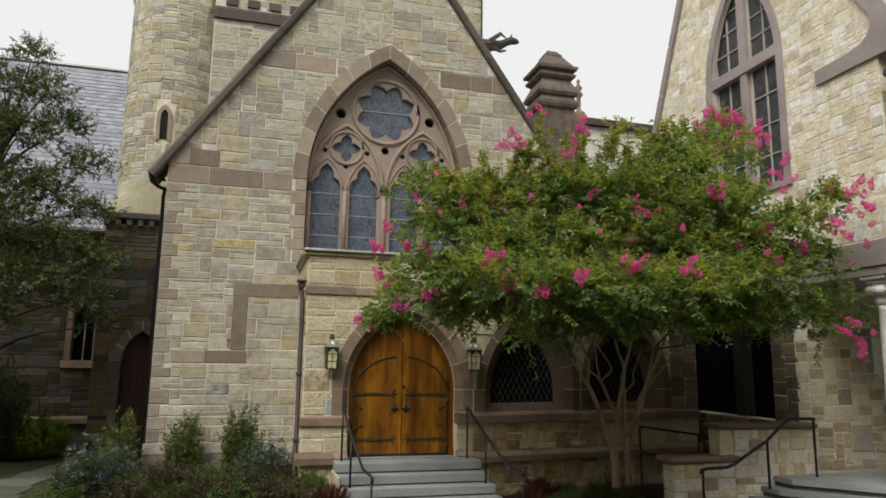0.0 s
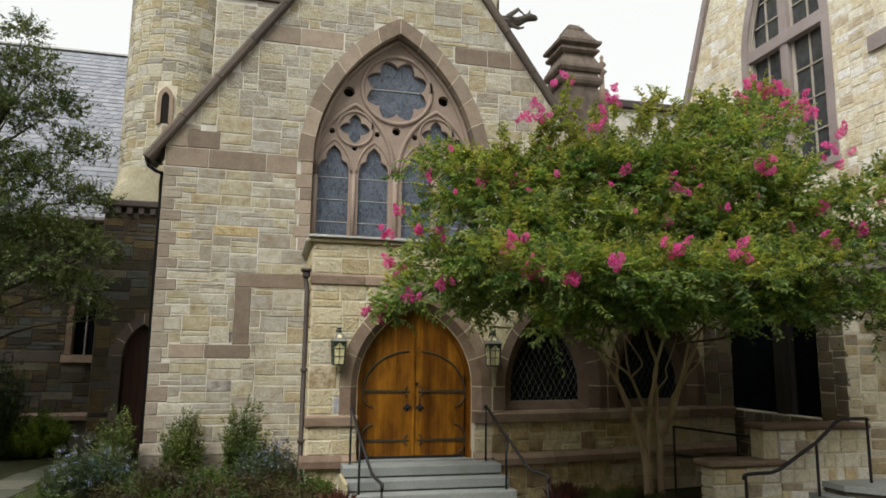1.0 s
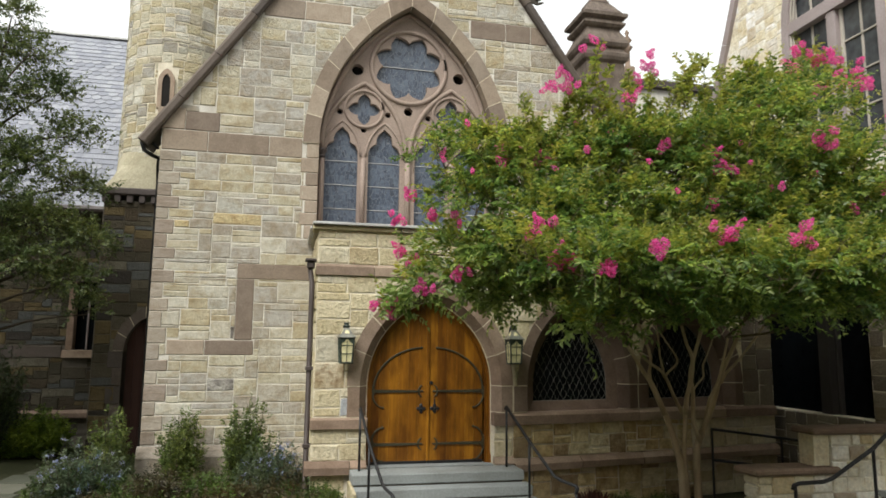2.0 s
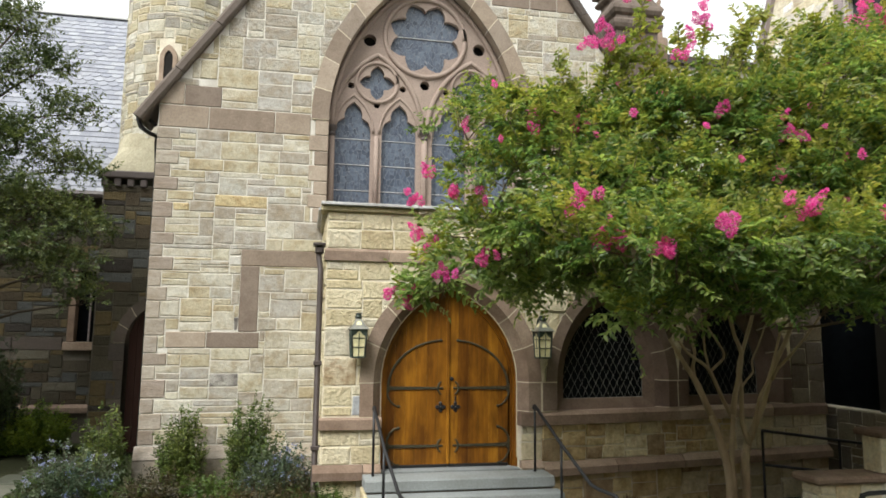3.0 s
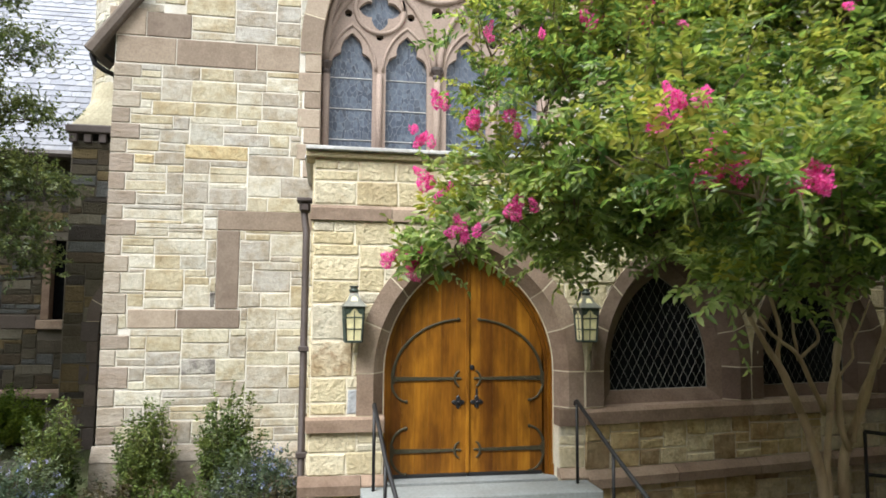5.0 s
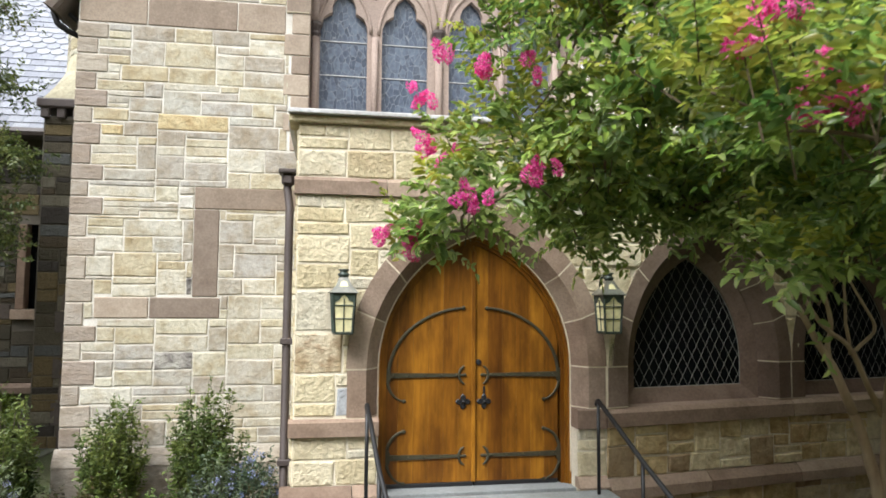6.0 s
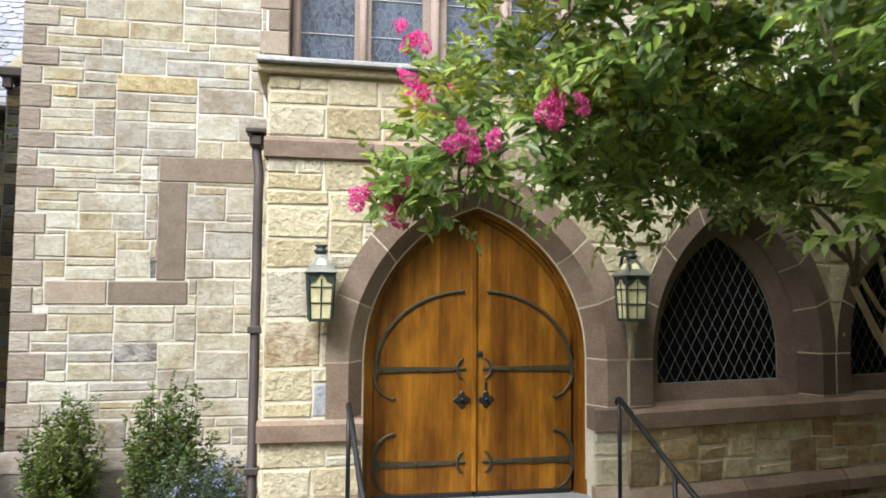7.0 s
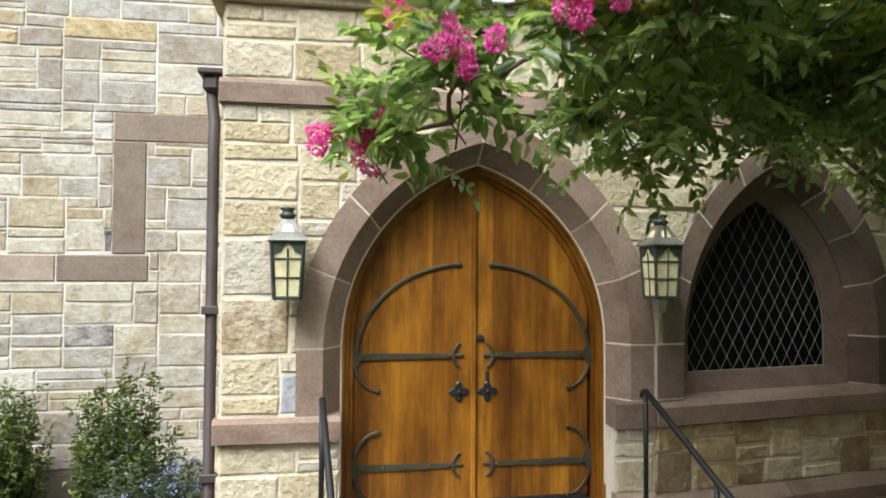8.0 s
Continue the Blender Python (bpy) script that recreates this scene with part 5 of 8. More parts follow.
    put("candle", Shell().lathe([(0.016, 0.02), (0.016, 0.2), (0.012, 0.22)], 0, 0, 8), WHITE_PAINT, parent=foot)
    put("bracket", Shell().tube([(0, 0.02, 0.575), (0, 0.10, 0.62), (0, 0.17, 0.57), (0, 0.20, 0.48)], 0.016, 6), BRONZE, True)
    return lamp


lantern(0.485, 4)
lantern(3.27, 4)

# ---- drainpipes ----
pipe = thing("drainpipe", "brown painted drainpipe with a hopper head on the porch corner", "drainpipe", (-0.10, 10.30, 0))
for name, sh in (("pipe", Shell().tube([(-0.10, 10.18, 4.0), (-0.10, 10.18, 3.9), (-0.07, 10.12, 3.7), (-0.07, 10.10, 3.5), (-0.07, 10.10, 0.35), (-0.09, 10.0, 0.22)], 0.042, 10)),
                 ("hopper", Shell().box((-0.16, 10.10, 3.93), (-0.03, 10.27, 4.06), 0.03).box((-0.19, 10.07, 4.055), (-0.01, 10.30, 4.10), 0.01)),
                 ("bracket", Shell().box((-0.13, 10.04, 2.3), (0.0, 10.16, 2.36), 0.006)), ("bracket", Shell().box((-0.13, 10.04, 1.1), (0.0, 10.16, 1.16), 0.006))):
    own(part(name, sh, DRAIN, None, smooth=name == "pipe"), pipe)
pipe = thing("drainpipe", "dark drainpipe with a curved spout at the gable's corner", "drainpipe", (-3.15, 12.6, 0))
for name, sh in (("spout", Shell().tube([(-3.30, 12.5, 6.66), (-3.31, 12.5, 6.52), (-3.26, 12.5, 6.38), (-3.13, 12.52, 6.29), (-2.99, 12.62, 6.25)], [0.03, 0.042, 0.042, 0.038, 0.036], 10)),
                 ("bracket", Shell().tube([(-3.29, 12.5, 6.60), (-3.12, 12.5, 6.52), (-3.0, 12.5, 6.42)], 0.03, 8)),
                 ("pipe", Shell().tube([(-3.0, 12.6, 6.27), (-3.08, 13.0, 6.15), (-3.10, 13.2, 5.9), (-3.10, 13.2, 0.1)], 0.042, 10))):
    own(part(name, sh, IRON_BLACK, None, smooth=True), pipe)


# ---- right wing: window, lintel, eaves ----
def box_part(name, lo, hi, material, parent, c=0.01):
    return part(name, Shell().box(lo, hi, c), material, parent)


win = tagged(thing("window_6", "tall pointed wing window with grey-brown mullions and small panes", "window", kind="structure"))
WC, WW = (WY0 + WY1) / 2, (WY1 - WY0) / 2
TRZ = 9.2
# surround
o_, i_ = arch_points(WC, WW, 9.2, 2.6, 12), arch_points(WC, WW - 0.20, 9.2, 2.6 - 0.22, 12)
o_, i_ = [(o_[0][0], WZ0)] + o_ + [(o_[-1][0], WZ0)], [(i_[0][0], WZ0)] + i_ + [(i_[-1][0], WZ0)]
sh = Shell()
for j in range(len(o_) - 1):
    q = [i_[j], i_[j + 1], o_[j + 1], o_[j]]
    sh.add([(RX - 0.015, y, z) for y, z in q] + [(RX + 0.28, y, z) for y, z in q], [(0, 1, 2, 3), (7, 6, 5, 4)] + [(k, k + 4, (k + 1) % 4 + 4, (k + 1) % 4) for k in range(4)])
part("window_frame", sh, GREY_TRIM, win)
for d, x in ((0.205, 0.05), (0.235, 0.09)):
    line = arch_points(WC, WW - d, 9.2, 2.6 - d * 1.1, 12)
    part("frame_moulding", Shell().tube([(RX + x, y, z) for y, z in [(line[0][0], WZ0)] + line + [(line[-1][0], WZ0)]], 0.022, 6), SASH, win)
box_part("window_sill", (RX - 0.06, WY0 - 0.05, WZ0 - 0.16), (RX + 0.3, WY1 + 0.05, WZ0), GREY_TRIM, win)
box_part("mullion", (RX + 0.03, WC - 0.11, WZ0), (RX + 0.26, WC + 0.11, TRZ - 0.02), GREY_TRIM, win)
box_part("transom", (RX + 0.0, WY0 + 0.18, TRZ - 0.02), (RX + 0.27, WY1 - 0.18, TRZ + 0.24), GREY_TRIM, win)
box_part("mullion", (RX + 0.03, WC - 0.11, TRZ + 0.245), (RX + 0.26, WC + 0.11, 11.4), GREY_TRIM, win)
for ya, yb in ((WY0 + 0.20, WC - 0.11), (WC + 0.11, WY1 - 0.20)):
    for za, zb, rows in ((WZ0, TRZ - 0.02, 4), (TRZ + 0.245, 11.5, 4)):
        box_part("pane", (RX + 0.17, ya, za), (RX + 0.18, yb, zb), GLASS_GREY, win, 0.001)
        box_part("sash", (RX + 0.13, ya, za), (RX + 0.20, ya + 0.07, zb), SASH, win)
        box_part("sash", (RX + 0.13, yb - 0.07, za), (RX + 0.20, yb, zb), SASH, win)
        box_part("glazing_bar", (RX + 0.14, (ya + yb) / 2 - 0.018, za), (RX + 0.19, (ya + yb) / 2 + 0.018, zb), SASH, win, 0.004)
        for k in range(1, rows):
            z = za + (zb - za) * k / rows
            box_part("glazing_bar", (RX + 0.14, ya, z - 0.016), (RX + 0.188, yb, z + 0.016), SASH, win, 0.004)
# lintel over the recessed entry, soffit and white capital
box_part("lintel", (RX - 0.03, RN - 3.0, 4.34), (RX + 0.5, 8.0, 4.80), GREY_TRIM, wall_wing)
box_part("lintel", (RX - 0.028, 8.0, 4.20), (RX + 0.5, 11.39, 4.80), GREY_TRIM, wall_wing)
sh = Shell().box((RX, RN - 3.0, 4.19), (16, 8.3, 4.33), 0.005)
setting("ceiling_entry", sh, GREY_TRIM, "grey-brown soffit over the entry", "ceiling")
CY = 6.42
post = thing("porch_column", "white painted column with a scrolled capital at the entry", "column", (9.78, CY, 0.58))
for name, sh in (("shaft", Shell().lathe([(0.17, 0.58), (0.17, 0.68), (0.14, 0.74), (0.115, 3.58), (0.13, 3.66)], 9.78, CY, 20)),
                 ("capital", Shell().lathe([(0.13, 3.66), (0.16, 3.74), (0.15, 3.92), (0.18, 4.05)], 9.78, CY, 20)),
                 ("abacus", Shell().box((9.58, CY - 0.2, 4.05), (9.98, CY + 0.2, 4.12), 0.02).box((9.52, CY - 0.26, 4.122), (10.04, CY + 0.26, 4.188), 0.015)),
                 ("volute", Shell().tube([(9.62, CY - 0.17, 3.93), (9.62, CY + 0.17, 3.93)], 0.085, 14)), ("volute", Shell().tube([(9.94, CY - 0.17, 3.93), (9.94, CY + 0.17, 3.93)], 0.085, 14)),
                 ("volute_eye", Shell().tube([(9.62, CY - 0.19, 3.93), (9.62, CY + 0.19, 3.93)], 0.03, 10))):
    piece = own(part(name, sh, WHITE_PAINT, None, smooth=name != "abacus"), capital if name in ("abacus", "volute", "volute_eye") else post)
    capital = piece if name == "capital" else post if name == "shaft" else capital
# kneeler and gable coping of the wing
sh = Shell()
west([(7.22, 8.04), (7.22, 8.33), (6.4, 8.36), (6.15, 8.41), (6.0, 8.5), (5.92, 8.64), (5.90, 8.86), (6.22, 9.38), (6.56, 9.93), (6.30, 9.98), (5.9, 9.36), (5.6, 8.95), (5.36, 8.5), (5.30, 8.2), (5.40, 8.06)][::-1], RX - 0.06, RX + 0.3)
part("kneeler", sh, GREY_TRIM, wall_wing)


def west_coping(y0, z0, y1, z1, up, count):
    d = Vector((0, y1 - y0, z1 - z0))
    n = Vector((0, -d.z, d.y)).normalized()
    n = n if n.z > 0 else -n
    for i in range(count):
        p, q = Vector((0, y0, z0)) + d * (i / count + 0.0007), Vector((0, y0, z0)) + d * ((i + 1) / count - 0.0007)
        vs = [(x, c.y + n.y * h, c.z + n.z * h) for c in (p, q) for x, h in ((RX - 0.10, -0.12), (RX - 0.10, up), (RX + 0.6, up), (RX + 0.6, -0.12))]
        sh = Shell()
        sh.add(vs, [(3, 2, 1, 0), (4, 5, 6, 7)] + [(k, (k + 1) % 4, (k + 1) % 4 + 4, k + 4) for k in range(4)])
        part("coping_block", sh, GREY_TRIM, wall_wing)


west_coping(6.50, 9.95, RC, RA, 0.16, 5)
west_coping(RFAR + 0.1, RE - 0.1 * rs, RC, RA, 0.06, 7)
sh = Shell()
sh.add([(RX + 0.4, RN - 0.3, 7.75), (22, RN - 0.3, 7.75), (22, RC, RA), (RX + 0.4, RC, RA), (RX + 0.4, RFAR + 0.2, 8.6), (22, RFAR + 0.2, 8.6),
        (RX + 0.4, RN - 0.3, 7.65), (22, RN - 0.3, 7.65), (22, RC, RA - 0.15), (RX + 0.4, RC, RA - 0.15), (RX + 0.4, RFAR + 0.2, 8.5), (22, RFAR + 0.2, 8.5)],
       [(0, 1, 2, 3), (3, 2, 5, 4), (6, 9, 8, 7), (9, 10, 11, 8), (0, 6, 7, 1), (4, 5, 11, 10), (0, 3, 9, 6), (3, 4, 10, 9)])
setting("roof_wing", sh, SLATE, "slate roof of the wing", "roof")
gut = thing("gutter", "dark gutter along the wing's eaves", "gutter", (9.7, 5.5, 7.6))
own(part("trough", Shell().tube([(9.35, 5.58, 7.62), (9.6, 5.58, 7.62), (16, 5.58, 7.62)], 0.09, 10), DRAIN, None, smooth=True), gut)
# plaques
pl = thing("plaque", "pale blank stone plaque on the entry wall", "plaque", (11.5, 8.28, 2.37))
slab = own(part("slab", Shell().box((11.38, 8.262, 2.37), (11.98, 8.29, 3.20), 0.008), WHITE_PAINT, None), pl)
own(part("bolt", Shell().ball((11.44, 8.262, 2.43), 0.018), IRON_BLACK, None, smooth=True), slab)
pl = thing("plaque", "grey carved date stone with lines of worn lettering", "plaque", (11.0, 8.28, 0.93))
slab = own(part("slab", Shell().box((10.72, 8.266, 0.95), (11.22, 8.29, 1.45), 0.008), DATE_STONE, None), pl)
for z in (1.34, 1.27, 1.20, 1.13):
    own(part("lettering_bar", Shell().box((10.80, 8.262, z), (11.14, 8.268, z + 0.016), 0.002), GREY_TRIM, None), slab)

# ---- cheek wall, side steps and rails at the wing ----
low = thing("cheek_wall", "stepped low wall of warm mixed stone with brownstone caps beside the side steps", "wall", (6.4, 8.2, 0))
CW = [(6.45, 7.75, 0.84), (7.75, 9.62, 1.42)]
for k, (a, b, h) in enumerate(CW):
    own(part("core", Shell().box((a + 0.03, 8.04, 0), (b - 0.02, 8.36, h), 0.01), MORTAR_CREAM, None), low)
own(part("cap", Shell().box((6.36, 7.94, 0.845), (7.86, 8.46, 0.95), 0.035), BROWNSTONE, None), low)
own(part("cap", Shell().box((7.40, 7.96, 1.425), (9.62, 8.48, 1.52), 0.035), BROWNSTONE, None), low)
own(part("core", Shell().box((7.46, 8.05, 0.955), (7.745, 8.37, 1.42), 0.01), STONE_CHEEK, None), low)
side_steps = tagged(thing("stair_2", "grey stone side steps and landing at the wing entry", "steps", kind="structure"))
for k, z in enumerate((0.58, 0.41, 0.24, 0.08)):
    o = 0.28 * k
    part("tread", Shell().slab([(8.55 - o, 8.03), (8.55 - o, 7.55), (11.2 - o, 4.7 - o), (16, 4.7 - o), (16, 8.03)], max(0, z - 0.09), z - 0.003 * k), BLUESTONE, side_steps)
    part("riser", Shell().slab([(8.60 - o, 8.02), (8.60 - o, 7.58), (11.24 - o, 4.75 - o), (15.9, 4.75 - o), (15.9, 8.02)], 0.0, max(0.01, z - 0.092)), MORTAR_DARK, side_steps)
rail = thing("handrail", "black iron handrail stepping down along the side steps", "handrail", (9.2, 7.7, 0.5))
own(part("rail", Shell().tube([(9.27, 7.68, 1.60), (9.25, 7.7, 1.63), (8.75, 7.7, 1.63), (8.62, 7.7, 1.58), (8.2, 7.7, 1.25), (7.45, 7.7, 0.84), (7.3, 7.7, 0.80), (6.9, 7.7, 0.79), (6.80, 7.7, 0.77), (6.78, 7.7, 0.70)], 0.03, 10), IRON_BLACK, None, smooth=True), rail)
for x, z0, z1 in ((9.25, 0.58, 1.62), (8.2, 0.4, 1.25), (6.82, 0.0, 0.78)):
    own(part("post", Shell().tube([(x, 7.7, z0), (x, 7.7, z1)], 0.024, 8), IRON_BLACK, None), rail)
rail = thing("handrail", "black iron ramp rail against the porch wall in shade", "handrail", (6.6, 9.3, 0))
for z0, z1 in ((1.37, 1.15), (0.87, 0.66)):
    own(part("rail", Shell().tube([(6.57, 9.3, z0), (8.3, 9.3, z1), (9.3, 9.3, z1 - 0.12)], 0.022, 8), IRON_BLACK, None, smooth=True), rail)
for x in (6.57, 7.9, 9.25):
    own(part("post", Shell().tube([(x, 9.3, 0), (x, 9.3, 1.37 - 0.127 * (x - 6.57))], 0.02, 8), IRON_BLACK, None), rail)

# ---- left: turret, block, nave roof ----
turret = tagged(thing("wall_turret", "round stair turret of pale rubble with a narrow slit window", "turret", kind="structure"))
TCX, TCY, TR = -3.60, 17.95, 1.38
part("drum", Shell().lathe([(TR - 0.001, 6.9), (TR - 0.001, 15.5)], TCX, TCY, 96), MORTAR_CREAM, turret)
sh = Shell()
prof = [(1.0, 6.46), (0.62, 6.75), (0.25, 7.1), (0.0, 7.5)]
for i in range(len(prof)):
    pass
n = 48
vs = []
for f, z in prof:
    for k in range(n):
        a = k * math.tau / n
        c, s = math.cos(a), math.sin(a)
        m = 1.42 / max(abs(c), abs(s))
        r = TR + (min(m, 1.95) - TR) * f
        vs.append((TCX + r * c, TCY + r * s, z))
sh.add(vs, [(i * n + k, i * n + (k + 1) % n, (i + 1) * n + (k + 1) % n, (i + 1) * n + k) for i in range(len(prof) - 1) for k in range(n)])
part("broach", sh, surface("broach_stone", (0.46, 0.42, 0.30), 0.9, grain=20, patch=1.5, bump=0.4, dist=0.01), turret)
part("string_course", Shell().lathe([(TR, 13.15), (TR + 0.05, 13.2), (TR + 0.05, 13.5), (TR, 13.55)], TCX, TCY, 48), BROWNSTONE, turret)
a = math.radians(-94)
slit = new("slit_window")
own(slit, turret)
dirv = Vector((math.cos(a), math.sin(a), 0))
m = Matrix.Translation((TCX + dirv.x * TR, TCY + dirv.y * TR, 0)) @ pose(0, 0, 0, 0, 0, -4)
frm = Shell()
inn, out = arch_points(0, 0.10, 9.28, 0.2, 6), arch_points(0, 0.20, 9.28, 0.34, 6)
inn, out = [(-0.10, 8.62)] + inn + [(0.10, 8.62)], [(-0.20, 8.55)] + out + [(0.20, 8.55)]
for j in range(len(inn) - 1):
    frm.prism([inn[j], inn[j + 1], out[j + 1], out[j]][::-1], -0.05, 0.06)
frm.v = [tuple(m @ Vector(v)) for v in frm.v]
part("frame", frm, BROWNSTONE, slit)
gl = Shell().prism(inn[::-1], -0.02, 0.0)
gl.v = [tuple(m @ Vector(v)) for v in gl.v]
part("dark_pane", gl, SHADE_INSIDE, slit)


def drum_place(x, z):
    """x runs round the drum in metres from the side that faces the garden."""
    a = math.radians(-90) + x / TR
    return Matrix.Translation((TCX + TR * math.cos(a), TCY + TR * math.sin(a), z)) @ pose(0, 0, 0, 0, 0, math.degrees(a) + 90)


# cornice of the block with dentils
part("cornice", Shell().box((-5.05, BY - 0.14, 6.28), (GL, 18.8, 6.46), 0.03), DRAIN, wall_block)
for k in range(7):
    part("dentil", Shell().box((-4.98 + 0.28 * k, BY - 0.10, 6.10), (-4.84 + 0.28 * k, BY + 0.02, 6.275), 0.01), DRAIN, wall_block)
# arched side door in shade
side_door = tagged(thing("door_2", "narrow dark wooden door under a pointed arch in shade, closed", "door", kind="structure"))
for k in range(5):
    a, b = -4.24 + 0.176 * k, -4.24 + 0.176 * (k + 1) - 0.004
    part("board", Shell().box((a, BY + 0.3, 0.05), (b, BY + 0.35, 3.2), 0.006), surface("dark_red_boards", (0.05, 0.016, 0.010), 0.6, grain=30, patch=3) if k == 0 else bpy.data.materials["dark_red_boards"], side_door)
voussoirs(wall_block, SIDE.cx, SIDE.w, 2.5, 0.8, 0.24, BY - 0.02, BY + 0.25, 3, COPING)
for sx in (-1, 1):
    z, k = 0.0, 0
    while z < 2.49:
        h = min(0.42, 2.5 - z)
        w = 0.34 if k % 2 else 0.22
        x = SIDE.cx + sx * SIDE.w
        trim("jamb_block", (min(x, x + sx * w), BY - 0.015, z + 0.004), (max(x, x + sx * w), BY + 0.25, z + h - 0.004), wall_block)
        z, k = z + h, k + 1
# narrow nave window with a sill course
win = tagged(thing("window_7", "narrow dark nave window with a brownstone frame", "window", kind="structure"))
part("pane", Shell().box((-6.0, NW + 0.22, 2.5), (-5.38, NW + 0.23, 4.3), 0.001), GLASS_DARK, win)
for a, b in ((-6.14, -5.97), (-5.41, -5.24)):
    trim("jamb", (a, NW - 0.02, 2.5), (b, NW + 0.3, 4.3), win)
trim("mullion", (-5.70, NW + 0.15, 2.5), (-5.66, NW + 0.22, 4.3), win, GREY_TRIM)
trim("window_sill", (-6.2, NW - 0.10, 2.28), (-5.18, NW + 0.3, 2.49), win)
band("trim_block", -16.0, -6.22, 2.28, 2.6, NW - 0.02, NW + 0.1, wall_nave, rng, (0.8, 1.4))
chamfered_band("plinth_block", -16.0, -4.96, 0.75, 0.95, NW - 0.12, NW + 0.1, wall_nave, 0.08)
trim("pilaster", (-5.1, NW - 0.16, 0.0), (-4.97, NW + 0.0, 6.0), wall_nave)

# slate roof, real slates in bands of plain and scalloped rows
E0, E1 = Vector((0, 18.35, 6.25)), Vector((0, 24.0, 13.45))
up = (E1 - E0)
LEN = up.length
upn = up.normalized()
nrm = Vector((0, -upn.z, upn.y))
sh = Shell()
sh.add([(-24, E0.y + 0.05, E0.z), (-3.0, E0.y + 0.05, E0.z), (-3.0, E1.y, E1.z - 0.05), (-24, E1.y, E1.z - 0.05), (-24, E0.y + 0.3, E0.z), (-3.0, E0.y + 0.3, E0.z), (-3.0, E1.y + 0.2, E1.z - 0.1), (-24, E1.y + 0.2, E1.z - 0.1)],
       [(0, 1, 2, 3), (7, 6, 5, 4), (0, 4, 5, 1), (3, 2, 6, 7), (0, 3, 7, 4), (1, 5, 6, 2)])
roof_nave = setting("roof_nave", sh, SLATE, "steep nave roof of grey slates in plain and scalloped bands", "roof")
rr = random.Random(5)
joined = Shell()
ROW, WID = 0.235, 0.30
rows = int(LEN / ROW)
made = 0
for j in range(rows):
    scallop = (j // 4) % 2 == 1
    for i in range(int((13.0 - 3.2) / WID)):
        x = -13.0 + i * WID + (WID / 2 if j % 2 else 0)
        h = WID / 2 - 0.004
        lift = 0.02 + rr.uniform(0, 0.006)
        if scallop:
            edge = [(-h, 0.11), (-h * 0.8, 0.04), (-h * 0.4, 0.0), (h * 0.4, 0.0), (h * 0.8, 0.04), (h, 0.11)]
        else:
            edge = [(-h, 0.0), (h, 0.0)]
        poly = edge + [(h, ROW + 0.06), (-h, ROW + 0.06)]
        b = E0 + upn * (j * ROW)
        top, bot = [], []
        for u, v in poly:
            t = lift * (1 - v / (ROW + 0.06)) + 0.006
            p = b + upn * v + nrm * t
            top.append((x + u, p.y, p.z))
            bot.append((x + u, p.y - nrm.y * 0.008, p.z - nrm.z * 0.008))
        m = len(poly)
        fs = [tuple(range(m)), tuple(range(2 * m - 1, m - 1, -1))] + [(k, k + m, (k + 1) % m + m, (k + 1) % m) for k in range(m)]
        if -8.4 < x < -5.2 and made < 295 and 3 < j < 30:
            one = Shell()
            one.add(top + bot, fs)
            part("slate", one, SLATE_PIECE, roof_nave)
            made += 1
        else:
            joined.add(top + bot, fs)
tagged(part("far_slates", joined, SLATE, roof_nave), "grey roof slates", kind="stuff")
trim("ridge_tile", (-24, E1.y - 0.12, E1.z - 0.05), (-3.0, E1.y + 0.25, E1.z + 0.03), roof_nave, LEAD)
part("eaves_gutter", Shell().tube([(-24, 18.3, 6.2), (-5.0, 18.3, 6.2)], 0.10, 8), DRAIN, roof_nave)

# ---- tower details, gargoyle, pinnacle ----
chamfered_band("ledge", -2.6, 5.78, 12.55, 12.95, 16.70, 16.9, wall_tower, 0.1, COPING)
for k in range(6):
    trim("trim_block", (-2.3 + 0.62 * k, 16.74, 13.0), (-1.95 + 0.62 * k, 16.9, 13.25), wall_tower)
WEATHERED = surface("weathered_brownstone", [(0.12, 0.095, 0.08), (0.19, 0.155, 0.13), (0.15, 0.12, 0.10)], 0.9, grain=30, patch=5, bump=0.5, dist=0.012, stain=(0.4, 0.38, 0.36), stain_amount=0.7, stretch=(1, 1, 0.5))
g = thing("gargoyle", "weathered dark stone gargoyle jutting from the tower's corner", "statue", (5.7, 16.6, 12.7))
sh = Shell().tube([(5.5, 16.6, 12.74), (5.9, 16.6, 12.78), (6.25, 16.6, 12.84), (6.5, 16.6, 12.98), (6.66, 16.6, 13.06), (6.85, 16.6, 13.05), (6.93, 16.6, 13.03)], [0.24, 0.21, 0.16, 0.12, 0.14, 0.10, 0.05], 8)
sh.tube([(6.62, 16.55, 13.1), (6.66, 16.5, 13.24)], [0.05, 0.015], 5).tube([(6.62, 16.68, 13.1), (6.66, 16.74, 13.24)], [0.05, 0.015], 5)
sh.tube([(5.9, 16.42, 12.86), (6.2, 16.3, 13.1), (6.45, 16.35, 12.95)], [0.1, 0.07, 0.02], 5, 0.4).tube([(6.0, 16.45, 12.66), (6.25, 16.42, 12.55), (6.42, 16.42, 12.6)], [0.08, 0.05, 0.03], 5)
own(part("beast", sh, surface("weathered_stone", (0.10, 0.09, 0.075), 0.9, grain=20, patch=4, bump=0.8, dist=0.02), None), g)
pin = thing("pinnacle", "brownstone buttress pinnacle with a stepped pyramid cap", "pinnacle", (6.55, 13.3, 0))
q = math.pi / 4
